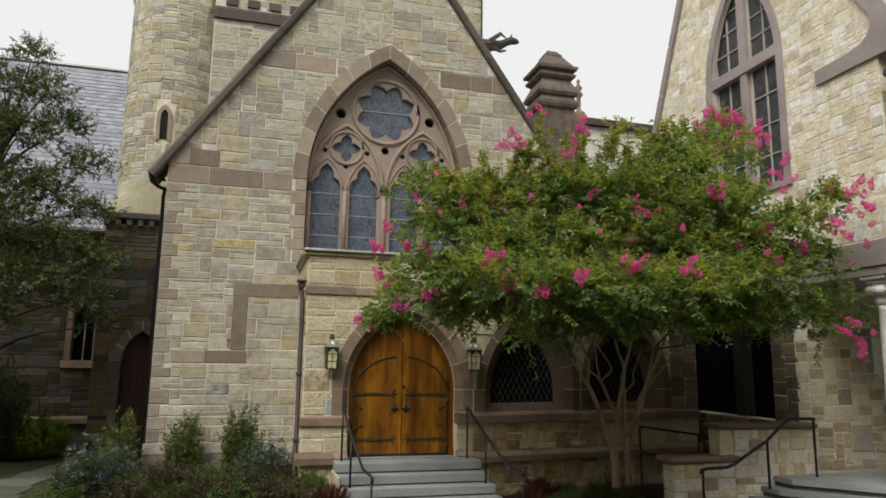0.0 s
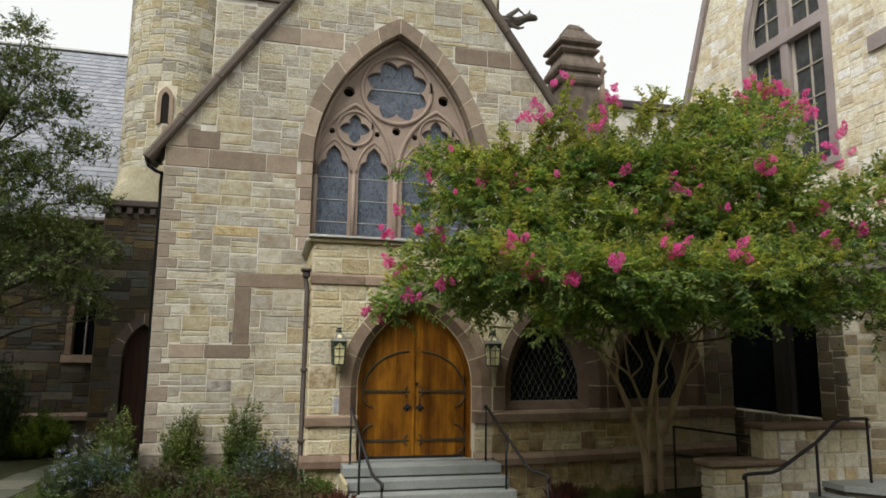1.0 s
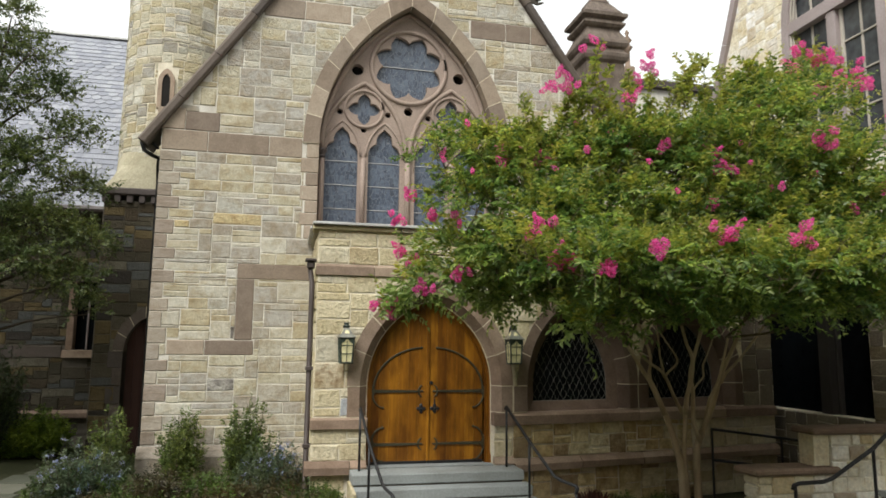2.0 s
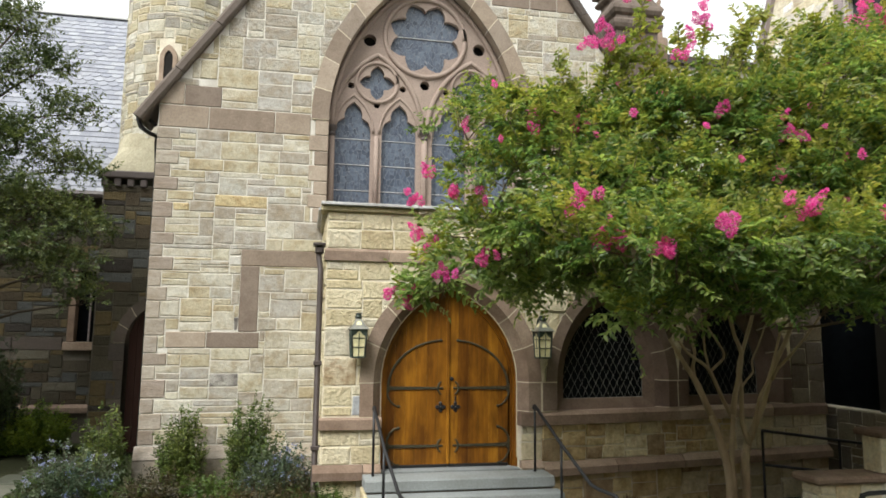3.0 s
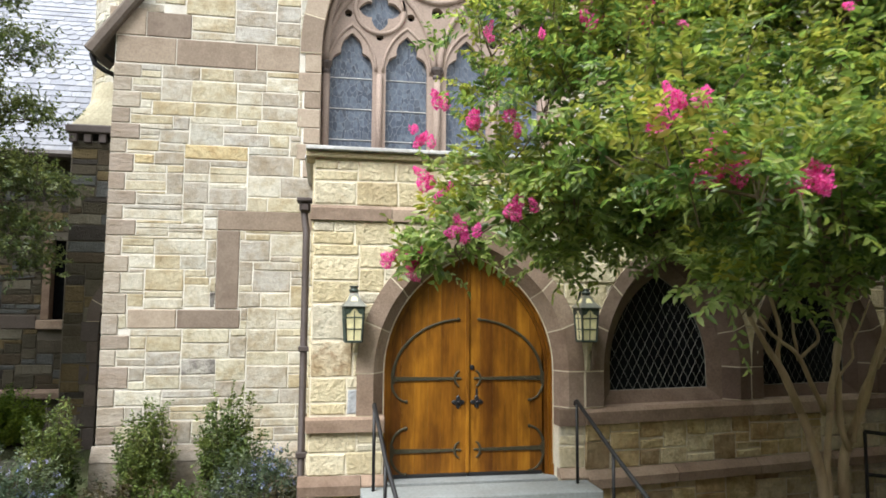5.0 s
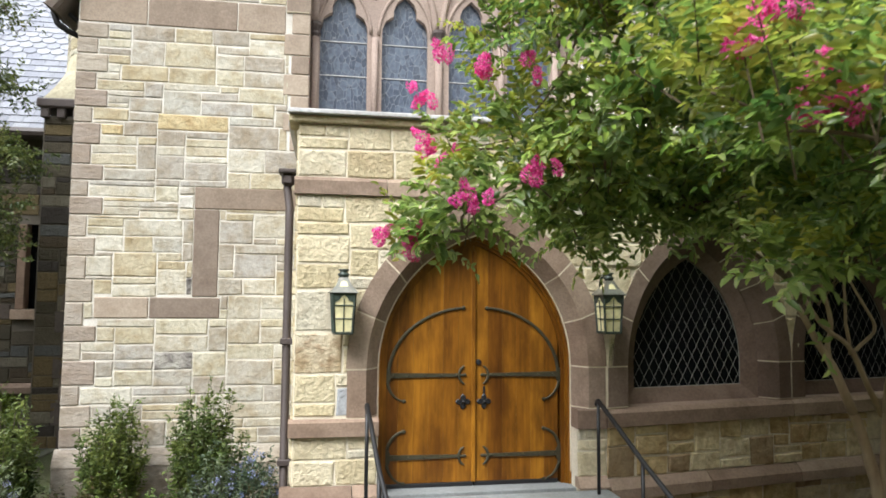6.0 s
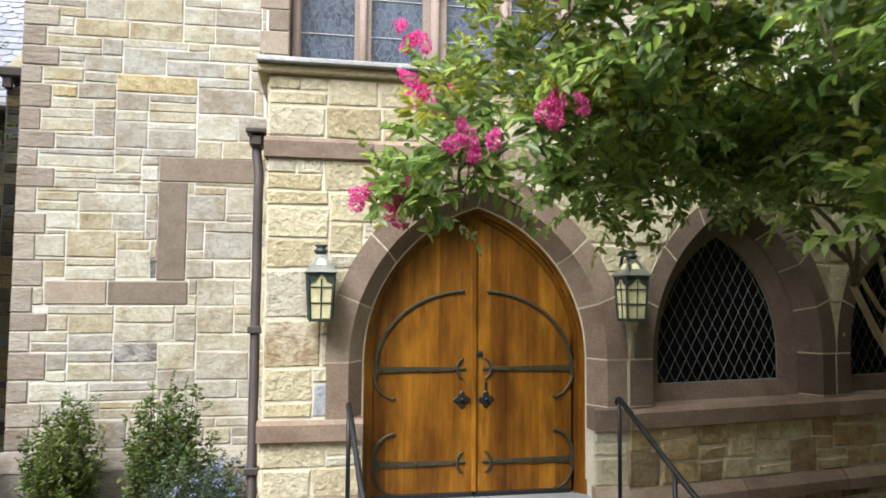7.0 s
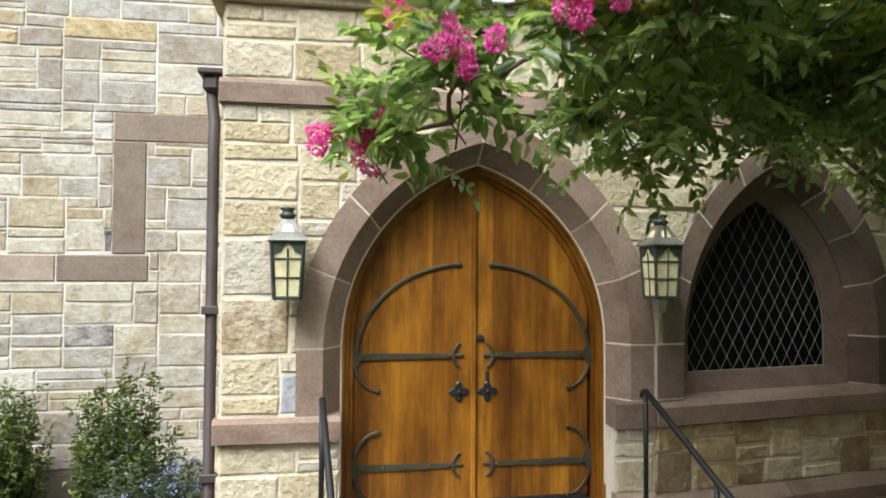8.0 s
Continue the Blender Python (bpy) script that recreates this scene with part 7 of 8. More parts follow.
RUNS = [("stem", 0.098, 0.062, [(6.01, -0.05), (6.0, 0.6), (5.97, 0.86), (5.91, 1.06), (5.82, 1.38), (5.71, 1.66)]),
        ("stem", 0.094, 0.070, [(6.29, -0.05), (6.28, 0.6), (6.29, 0.98), (6.35, 1.19), (6.42, 1.33)]),
        ("stem", 0.060, 0.050, [(6.10, -0.05), (6.05, 0.6), (6.02, 1.0), (6.04, 1.34), (6.07, 1.69)]),
        ("limb", 0.060, 0.030, [(5.72, 1.62), (5.53, 2.04), (5.42, 2.22), (5.24, 2.45), (5.0, 2.75)]),
        ("limb", 0.034, 0.022, [(5.52, 2.06), (5.48, 2.32), (5.48, 2.54), (5.35, 2.82), (5.2, 3.1)]),
        ("limb", 0.050, 0.028, [(6.06, 1.62), (6.10, 1.9), (6.20, 2.25), (6.19, 2.54), (6.04, 2.78), (5.9, 3.1)]),
        ("limb", 0.036, 0.022, [(6.06, 1.58), (5.87, 1.97), (5.74, 2.25), (5.59, 2.38), (5.32, 2.54), (5.0, 2.9)]),
        ("limb", 0.024, 0.014, [(5.76, 2.22), (5.72, 2.38), (5.65, 2.54), (5.60, 2.75), (5.5, 3.1)]),
        ("limb", 0.024, 0.014, [(5.73, 2.27), (5.82, 2.36), (5.91, 2.46), (5.87, 2.58), (5.68, 2.79), (5.5, 3.0)]),
        ("limb", 0.047, 0.030, [(6.35, 1.16), (6.24, 1.50), (6.25, 1.97), (6.21, 2.25), (6.24, 2.54), (6.3, 2.9), (6.35, 3.3)]),
        ("limb", 0.064, 0.034, [(6.38, 1.24), (6.5, 1.47), (6.64, 1.75), (6.79, 2.18), (6.93, 2.54), (7.03, 2.83), (7.1, 3.2)]),
        ("limb", 0.036, 0.020, [(6.38, 1.26), (6.42, 1.54), (6.53, 1.89), (6.71, 2.18), (6.77, 2.54), (6.8, 2.9)]),
        ("limb", 0.032, 0.020, [(6.78, 2.12), (6.90, 2.30), (7.05, 2.46), (7.28, 2.76), (7.5, 3.1)]),
        ("limb", 0.020, 0.013, [(6.28, 2.0), (6.38, 2.12), (6.50, 2.25), (6.46, 2.42), (6.52, 2.6), (6.6, 2.95)])]
for k, (name, r0, r1, run) in enumerate(RUNS):
    pts, rad = [], []
    for i in range(len(run) - 1):
        for f in (0.0, 0.5):
            q = [Vector(run[max(0, min(len(run) - 1, i + d))]) for d in (-1, 0, 1, 2)]
            p = q[1] if f == 0.0 else (q[1] + q[2]) * 0.5625 - (q[0] + q[3]) * 0.0625
            pts.append(p)
    pts.append(Vector(run[-1]))
    base = 0.06 * math.sin(k * 2.1)
    out = [(p.x, ROOTS + base * min(1, p.y / 1.5) - 0.30 * max(0, p.y - 2.3), p.y) for p in pts]
    slim = 0.74 if name == "stem" else 0.84
    rad = [slim * (r0 + (r1 - r0) * i / (len(out) - 1)) * (1 + 0.05 * math.sin(i * 2.3 + k)) * (1.3 if p[2] < 0.1 else 1) for i, p in enumerate(out)]
    own(part(name, Shell().tube(out, rad, 12), BARK, None, smooth=True), tree)
FORKS = [((5.0, 9.16, 2.75), [(4.2, 8.6, 3.35), (4.4, 7.8, 3.5), (3.3, 8.2, 3.55)]), ((5.2, 9.06, 3.1), [(4.6, 8.2, 3.9), (3.6, 7.4, 4.4), (4.2, 7.0, 3.5)]),
         ((5.9, 9.06, 3.1), [(5.5, 8.1, 4.2), (5.0, 7.4, 5.2), (5.2, 6.8, 3.6)]), ((5.0, 9.12, 2.9), [(4.2, 8.8, 3.5), (3.4, 8.5, 3.65)]),
         ((6.35, 9.0, 3.3), [(6.2, 8.0, 4.4), (5.9, 7.2, 5.4), (6.0, 6.2, 3.7)]), ((7.1, 9.03, 3.2), [(7.2, 8.1, 4.3), (7.4, 7.5, 5.6), (7.0, 6.6, 4.2)]),
         ((6.8, 9.12, 2.9), [(6.6, 7.8, 3.7), (6.5, 6.6, 3.5)]), ((7.5, 9.06, 3.1), [(8.2, 8.2, 3.7), (8.2, 6.9, 3.9)]), ((5.5, 9.06, 3.1), [(5.0, 8.0, 3.5), (4.4, 6.6, 3.6)])]
ends = []
for a, tips_of in FORKS:
    for f in tips_of:
        sh = Shell()
        limb(sh, gen, a, f, 0.022, 0.014, 0.3, 9, 8)
        own(part("branch", sh, TWIG, None, smooth=True), tree)
        ends.append(f)
# boughs out to every pad
nodes = [np.array(e) for e in ends]
for x, y, z, rx, ry, rz in sorted(PADS, key=lambda p: (p[0] - 5.9) ** 2 + (p[1] - 9.0) ** 2):
    c = np.array([x, y, z - 0.06])
    src = min(nodes, key=lambda q: np.linalg.norm(q - c))
    sh = Shell()
    limb(sh, gen, src, c, 0.013, 0.007, 0.22, 6, 6)
    own(part("branch", sh, TWIG, None, smooth=True), tree)
    nodes.append(c)
# flower clusters: on the shoots at the outside of the crown, thickest at the tips of the long boughs
flowers = [panicle(gen) for _ in range(5)]
for me in flowers:
    me.materials.append(PETALS)
fr = random.Random(3)


def bloom(x, y, z, size):
    ob = new("blossom", flowers[fr.randrange(5)])
    own(ob, tree)
    ob.matrix_basis = Matrix.Translation((x, y, z)) @ pose(0, 0, 0, fr.uniform(-55, 55), fr.uniform(-55, 55), fr.uniform(0, 360)) @ Matrix.Diagonal((size, size, size * fr.uniform(0.8, 1.4), 1))


def heads(places, count, size, wide=0.07):
    """Blossom heads: a few crinkled clusters close together on each shoot."""
    for x, y, z in places:
        for j in range(fr.randint(*count)):
            bloom(x + fr.gauss(0, wide), y - 0.06 + fr.gauss(0, wide), z + 0.04 + fr.gauss(0, wide * 0.9), fr.uniform(*size))


LOW_LEFT = [(0.74, 8.27, 3.19), (0.91, 8.07, 3.18), (1.29, 7.43, 3.39), (1.71, 7.43, 3.58), (1.21, 8.27, 3.82), (1.18, 8.66, 4.04), (1.72, 7.45, 4.30), (1.44, 7.8, 4.45), (1.15, 9.2, 4.64), (1.3, 8.9, 4.9)]
FRONT_TIER = [(3.88, 5.1, 3.84), (2.72, 5.2, 3.38), (4.62, 4.86, 3.76), (2.38, 5.6, 3.52), (2.09, 5.64, 3.88), (3.13, 4.96, 3.51), (4.46, 6.15, 4.40), (4.7, 6.2, 4.83), (6.86, 5.7, 4.11), (6.6, 5.7, 4.64), (7.5, 5.9, 4.35)]
UPPER_TIER = [(1.5, 8.1, 5.32), (2.17, 6.85, 4.95), (2.5, 6.8, 5.0), (2.62, 6.7, 5.85), (2.85, 6.7, 6.08), (3.0, 6.7, 5.92), (3.43, 6.6, 5.22), (3.55, 6.6, 5.35), (3.9, 6.6, 6.24), (4.08, 6.6, 6.38), (4.02, 6.3, 5.05), (4.9, 6.45, 4.96), (5.78, 5.65, 5.17), (5.72, 5.65, 5.0), (3.3, 6.6, 6.45), (3.8, 6.6, 5.85)]
TOP_RIGHT = [(7.2, 7.7, 7.16), (7.6, 7.8, 7.2), (7.9, 7.9, 7.24), (6.6, 7.3, 6.6), (6.9, 7.1, 6.3), (8.3, 7.9, 7.15), (8.45, 7.9, 7.0), (7.5, 7.3, 6.55), (7.25, 5.95, 5.5), (7.1, 6.0, 5.7), (8.55, 6.1, 5.42), (8.8, 6.1, 5.2), (8.75, 6.1, 4.6), (8.42, 6.05, 3.2), (8.62, 6.05, 3.0), (8.25, 6.1, 4.8), (9.0, 6.2, 5.5)]
heads(LOW_LEFT, (3, 5), (0.42, 0.68), 0.05)
heads([(x, y - 0.08, z + 0.05) for x, y, z in FRONT_TIER], (3, 5), (0.5, 0.8))
heads([(x, y - 0.10, z + 0.02) for x, y, z in UPPER_TIER], (2, 4), (0.42, 0.68), 0.08)
heads([(x, y - 0.16, z + 0.05) for x, y, z in TOP_RIGHT], (3, 6), (0.5, 0.8), 0.13)
# single clusters on other shoots at the outside of the crown
shoots = [k for k in range(len(P) - len(ex)) if (D[k][1] < -0.35 or D[k][2] > 0.75) and tips[k][1] < 7.4 and P[k][1] < 7.6 and tips[k][2] > 3.6]
for k in fr.sample(shoots, 60):
    x, y, z = tips[k]
    bloom(x, y - 0.03, z, fr.uniform(0.3, 0.55))

# broad-leaved tree by the nave
gen = np.random.default_rng(12)
tree = thing("broadleaf_tree", "dark green broad-leaved tree beside the nave wall", "tree", (-6.9, 14.3, 0))
UPPER = tier(0.5, (-6.35, 14.0, 9.5, 0.5), (-6.9, 14.2, 8.9, 0.7), (-5.85, 13.8, 8.8, 0.5), (-7.2, 14.0, 8.0, 0.9), (-5.5, 14.0, 7.9, 0.6), (-6.3, 13.6, 7.5, 0.65), (-4.95, 13.9, 7.0, 0.5), (-6.9, 13.8, 6.6, 0.95), (-5.6, 13.5, 6.3, 0.75))
LOWER = tier(0.42, (-4.7, 13.8, 5.95, 0.55), (-6.5, 13.2, 5.5, 1.0), (-5.3, 13.4, 5.05, 0.85), (-4.45, 13.7, 4.85, 0.58), (-7.3, 13.6, 4.7, 1.0), (-5.8, 13.2, 4.25, 1.0), (-4.7, 13.6, 3.95, 0.7), (-6.5, 13.0, 3.6, 0.85), (-4.35, 13.7, 3.4, 0.35), (-7.5, 13.4, 3.5, 0.95))
# Added unseen pads on the left keep light off the nave and bed.
UNSEEN_SHADE = tier(0.6, (-10.2, 13.0, 9.6, 1.8), (-11.8, 12.6, 11.2, 1.9), (-12.8, 13.5, 13.0, 1.8), (-10.8, 14.8, 12.2, 1.8), (-11.2, 12.4, 7.6, 1.8), (-12.9, 12.0, 9.0, 1.8), (-10.6, 15.4, 9.4, 1.6), (-8.9, 13.8, 8.0, 1.2), (-8.7, 13.6, 6.6, 1.3), (-9.0, 13.6, 5.2, 1.4), (-8.8, 13.5, 4.0, 1.2), (-8.3, 14.8, 7.2, 1.2), (-7.8, 15.2, 5.6, 1.2))
PADS = UPPER + LOWER + UNSEEN_SHADE
P, D = shell_points(gen, UPPER + LOWER, 290, 0.1, -0.6)
P2, D2 = shell_points(gen, UNSEEN_SHADE, 105, 0.2, -0.7)
P, D = np.concatenate([P, P2]), np.concatenate([D, D2])
ln = gen.uniform(0.2, 0.4, len(P))
lp, la, lnm, ll, lw, tips = sprays(gen, P, D, ln, 8, 0.085, 0.1, 0.45, 0.5)
own(tagged(link("crown", leaf_mesh("crown", lp, la, lnm, ll, lw), LEAVES_DARK), "loose tiers of dark green leaves"), tree)
own(part("trunk", Shell().tube([(-6.9, 14.3, 0), (-6.85, 14.3, 2), (-6.95, 14.35, 5), (-6.8, 14.3, 8.6)], [0.2, 0.16, 0.11, 0.03], 10), BARK_DARK, None, smooth=True), tree)
for x, y, z, rx, ry, rz in PADS:
    sh = Shell()
    limb(sh, gen, (-6.9, 14.32, min(7.0, max(1.8, z - 1.2))), (x, y, z - 0.1), 0.045, 0.012, 0.3, 7, 6)
    own(part("branch", sh, BARK_DARK, None, smooth=True), tree)
tw = Shell()
for k in range(0, len(P), 8):
    tw.tube([tuple(P[k] - D[k] * 0.3), tuple(tips[k])], [0.007, 0.002], 3)
own(tagged(part("fine_twig", tw, BARK_DARK, None), kind="stuff"), tree)


# garden plants
SHRUB = leaf_stuff("shrub_leaf", [(0.06, 0.09, 0.024), (0.11, 0.155, 0.038), (0.20, 0.25, 0.068)], 0.45)
EVERGREEN = leaf_stuff("evergreen_leaf", [(0.022, 0.04, 0.014), (0.04, 0.065, 0.02), (0.065, 0.10, 0.03)], 0.5, 0.2)
GREY_LEAF = leaf_stuff("grey_green_leaf", [(0.06, 0.085, 0.04), (0.10, 0.135, 0.07), (0.16, 0.195, 0.125)])
BRIGHT_LEAF = leaf_stuff("bright_hedge_leaf", [(0.045, 0.08, 0.012), (0.075, 0.125, 0.02), (0.11, 0.16, 0.027)])
HEDGE_LEAF = leaf_stuff("hedge_leaf", [(0.11, 0.18, 0.02), (0.18, 0.27, 0.03), (0.26, 0.35, 0.045)])
BROWN_LEAF = leaf_stuff("brown_green_leaf", [(0.04, 0.03, 0.015), (0.065, 0.055, 0.02), (0.09, 0.065, 0.03), (0.05, 0.065, 0.02)])
RED_BLADE = leaf_stuff("red_grass_blade", [(0.10, 0.03, 0.025), (0.17, 0.06, 0.045), (0.22, 0.11, 0.08)])
BLUE_PETAL = leaf_stuff("blue_petal", [(0.20, 0.22, 0.46), (0.30, 0.32, 0.55), (0.42, 0.44, 0.62)])


def upright_bush(name, label, at, r, h, stems, leaf, material, seed, petals=None, spread=0.35, group=""):
    """Many leafy shoots from one base."""
    g = np.random.default_rng(seed)
    bush = thing(name, label, "shrub", at, group)
    a, q = g.uniform(0, math.tau, stems), np.sqrt(g.uniform(0, 1, stems))
    base = np.array(at) + np.stack([np.cos(a) * q * r * 0.35, np.sin(a) * q * r * 0.35, np.zeros(stems)], 1)
    hd = unit(np.stack([np.cos(a) * q * spread, np.sin(a) * q * spread, np.ones(stems)], 1) + g.normal(0, 0.07, (stems, 3)))
    top = h * (1 - 0.5 * q ** 1.5) * g.uniform(0.62, 1.12, stems)
    P, D = [], []
    for f in np.linspace(0.15, 0.95, 7):
        P.append(base + hd * (top * f)[:, None] + g.normal(0, 0.02, (stems, 3)))
        D.append(unit(hd + g.normal(0, 0.38, (stems, 3))))
    P, D = np.concatenate(P), np.concatenate(D)
    ln = g.uniform(0.10, 0.2, len(P))
    lp, la, lnm, ll, lw, tips = sprays(g, P, D, ln, 5, leaf, 0.05, 0.4, 0.4)
    own(link("foliage", leaf_mesh("foliage", lp, la, lnm, ll, lw), material), bush)
    st = Shell()
    for k in range(0, stems, 2):
        st.tube([tuple(base[k]), tuple(base[k] + hd[k] * top[k])], [0.008, 0.003], 3)
    own(tagged(part("stalk", st, BARK_DARK, None), kind="stuff"), bush)
    if petals is not None:
        n = stems // 3
        e = (base + hd * top[:, None])[:n] + g.normal(0, 0.03, (n, 3))
        e = np.repeat(e, 15, 0) + g.normal(0, 0.02, (n * 15, 3))
        own(link("bloom", leaf_mesh("bloom", e, unit(g.normal(0, 1, e.shape)), unit(g.normal(0, 1, e.shape)), g.uniform(0.02, 0.035, len(e)), g.uniform(0.015, 0.025, len(e))), petals), bush)
    return bush


upright_bush("shrub", "upright dark green shrub against the gable wall", (-2.15, 11.75, 0), 0.5, 1.5, 170, 0.075, SHRUB, 1, None, 0.22, group="shrubs along the wall")
upright_bush("shrub", "upright dark green shrub against the gable wall", (-1.05, 11.5, 0), 0.46, 1.75, 160, 0.075, SHRUB, 2, None, 0.2, group="shrubs along the wall")
upright_bush("shrub", "upright dark green shrub against the gable wall", (-3.3, 11.75, 0), 0.46, 1.5, 160, 0.075, SHRUB, 3, None, 0.2, group="shrubs along the wall")
upright_bush("flowering_shrub", "grey-green shrub with small blue flowers", (-3.5, 10.8, 0), 0.75, 1.15, 260, 0.06, GREY_LEAF, 4, BLUE_PETAL, 0.75)
upright_bush("flowering_shrub", "grey-green shrub with small blue flowers beside the porch", (-0.62, 10.9, 0), 0.7, 1.1, 220, 0.06, GREY_LEAF, 5, BLUE_PETAL, 0.6)
upright_bush("shrub", "low bright green shrub beside the steps", (0.15, 9.4, 0), 0.55, 0.62, 200, 0.055, BRIGHT_LEAF, 6, None, 0.7)
upright_bush("hedge", "bright green low hedge under the nave wall", (-6.3, 17.3, 0), 1.3, 1.15, 280, 0.095, HEDGE_LEAF, 7, None, 0.9)
upright_bush("hedge", "bright green low hedge under the nave wall", (-8.0, 17.3, 0), 1.3, 1.2, 240, 0.095, HEDGE_LEAF, 8, None, 0.9)
upright_bush("evergreen", "dense dark evergreen bush by the path", (-7.2, 16.6, 0), 1.1, 2.75, 520, 0.075, EVERGREEN, 9, None, 0.34)
pg = random.Random(17)
for k in range(44):
    x = pg.uniform(-3.9, 0.1)
    y = pg.uniform(8.6, 10.9)
    if x < -3.3 and y < 9.2:
        continue
    m = pg.choice((BROWN_LEAF, BROWN_LEAF, BROWN_LEAF, BRIGHT_LEAF, BRIGHT_LEAF))
    upright_bush("bedding_plant", "low green and russet bedding plant in the flower bed", (x, y, 0), 0.5, pg.uniform(0.45, 0.8), 62, 0.062, m, 100 + k, None, 0.8, "bedding plants")
for k in range(12):
    x, y = pg.uniform(3.7, 6.2), pg.uniform(8.6, 9.6)
    upright_bush("bedding_plant", "low green bedding plant under the tree", (x, y, 0), 0.4, pg.uniform(0.16, 0.32), 60, 0.05, pg.choice((SHRUB, BROWN_LEAF, BROWN_LEAF)), 200 + k, None, 0.9, "bedding plants")


def tuft(at, h, seed):
    g = np.random.default_rng(seed)
    t = thing("red_grass", "tuft of dark red ornamental grass beside the steps", "grass", at, "red grass tufts")
    n = 420
    a = g.uniform(0, math.tau, n)
    lean = g.uniform(0.05, 0.75, n)
    p = np.array(at) + np.stack([np.cos(a), np.sin(a), np.zeros(n)], 1) * g.uniform(0, 0.08, (n, 1))
    ax = unit(np.stack([np.cos(a) * lean, np.sin(a) * lean, np.ones(n)], 1))
    own(link("blade", leaf_mesh("blade", p, ax, unit(g.normal(0, 1, (n, 3))), g.uniform(0.5, 1.0, n) * h, np.full(n, 0.012)), RED_BLADE), t)


tuft((0.42, 8.75, 0), 0.62, 1)
tuft((0.15, 8.6, 0), 0.45, 2)
tuft((4.35, 9.15, 0), 0.55, 3)
tuft((4.05, 8.8, 0), 0.42, 4)
# bare soil of the beds
setting("bed_left", Shell().slab([(-4.4, 8.0), (0.5, 8.0), (0.5, 9.95), (-0.02, 9.95), (-0.02, 12.2), (-4.4, 12.2)], 0.0, 0.05), SOIL, "dark mulched flower bed along the wall", "flower bed")
setting("bed_right", Shell().slab([(3.6, 8.1), (6.4, 8.1), (9.3, 8.6), (9.3, 9.9), (3.6, 9.9)], 0.0, 0.05), SOIL, "dark mulched bed under the tree", "flower bed")


# ---- stones of the walls ----
rng = random.Random(31)
rects = jumpers(rng, GL, GR, 0.88, 6.355, 0.108, 0.32, 0.46, 0.72)
rects = [(GL if r[0] < GL + 0.5 else r[0], r[1], r[2], r[3]) for r in rects if r[1] > GL + 0.5]
rects = [r for r in rects if not (r[0] > -0.02 and r[1] < 9 and r[3] < 4.5)]
jamb = lambda za, zb: (GX - BIG.w - 0.27, GX + BIG.w + 0.27) if zb > 4.76 else None


def quoin(za, zb):
    return (GL - 1, GL + max([w for a, b, w in QUOINS if a < zb - 0.012 and b > za + 0.012], default=0.2) + 0.006)


zz = [lambda za, zb: (GL + 0.33, -1.05) if zb > 2.52 and za < 2.74 else None,
      lambda za, zb: (-1.41, -1.09) if zb > 2.7 and za < 4.0 else None,
      lambda za, zb: (-1.41, 0.0) if zb > 3.96 and za < 4.19 else None]


def upright_split(rects, cuts):
    """Cuts stones at given heights, so that courses end on trim blocks."""
    out = []
    for a, b, z0, z1 in rects:
        zs = [z0] + [c for c in cuts if z0 + 0.03 < c < z1 - 0.03] + [z1]
        out += [(a, b, p, q) for p, q in zip(zs, zs[1:])]
    return out


rects = upright_split([r for r in rects if r[0] < GL + 0.42], [q[0] for q in QUOINS]) + [r for r in rects if r[0] >= GL + 0.42]
rects = upright_split(rects, [2.49, 2.77, 3.93, 4.22, 4.75])
rects = cut(rects, [quoin, jamb] + zz, 0.04)
over = jumpers(rng, GL + 0.3, GR - 0.3, 6.775, APEX - 0.6, 0.125, 0.2, 0.55, 0.78)
over = upright_split(over, [9.27, 9.68])
lim = lambda za, zb: (-99, GL + (max(0, zb - EAVE)) / slope + 0.02)
lim2 = lambda za, zb: (GR - (max(0, zb - EAVE)) / slope - 0.02, 99)
big = lambda za, zb: BIG.blocked(za, zb)
ub = lambda za, zb: (-1.15, 0.62) if zb > 9.3 and za < 9.65 else None
ub2 = lambda za, zb: (3.13, 4.9) if zb > 9.3 and za < 9.65 else None
kn = lambda za, zb: (-99, GL + 1.05) if za < 7.1 else None
over = cut(over, [lim, lim2, big, ub, ub2, kn])
lay(rects + over, wall_gable, face_plane(G), STONE_PALE, STONE_PALE_FAR, rng, 0.009, near=lambda x, z: x < 0.3 and z < 7.6, gap=0.0078, wobble=0.007)

rng = random.Random(37)
door_hole, win1_hole, win2_hole = [(lambda za, zb, o=o: o.blocked(za, zb)) for o in (DOOR, WIN1, WIN2)]
pr1 = cut(courses(rng, 0.012, HX, 0.90, 1.40, [0.17, 0.23, 0.26], (0.22, 0.55), 0.25), [lambda za, zb: (DX - DOOR.w, DX + DOOR.w)])
pr2 = cut(jumpers(rng, 0.012, HX, 1.58, 3.83, 0.14, 0.2, 0.6, 0.58), [door_hole])
pr3 = courses(rng, 0.012, HX, 4.01, 4.56, [0.26, 0.29], (0.3, 0.7), 0.12)
pr0 = cut(courses(rng, 0.012, HX, 0.0, 0.70, [0.2, 0.25], (0.3, 0.6), 0.1), [lambda za, zb: (0.55, 3.28)])
lay(pr1 + pr2 + pr3 + pr0, wall_porch, face_plane(F), STONE_CREAM, STONE_CREAM_FAR, rng, 0.009, wobble=0.009)
pc1 = jumpers(rng, HX, UEND, 0.86, 1.41, 0.11, 0.16, 0.36, 0.44)
pc2 = cut(jumpers(rng, HX, 8.41, 1.58, 3.83, 0.14, 0.2, 0.6, 0.58), [win1_hole, win2_hole])
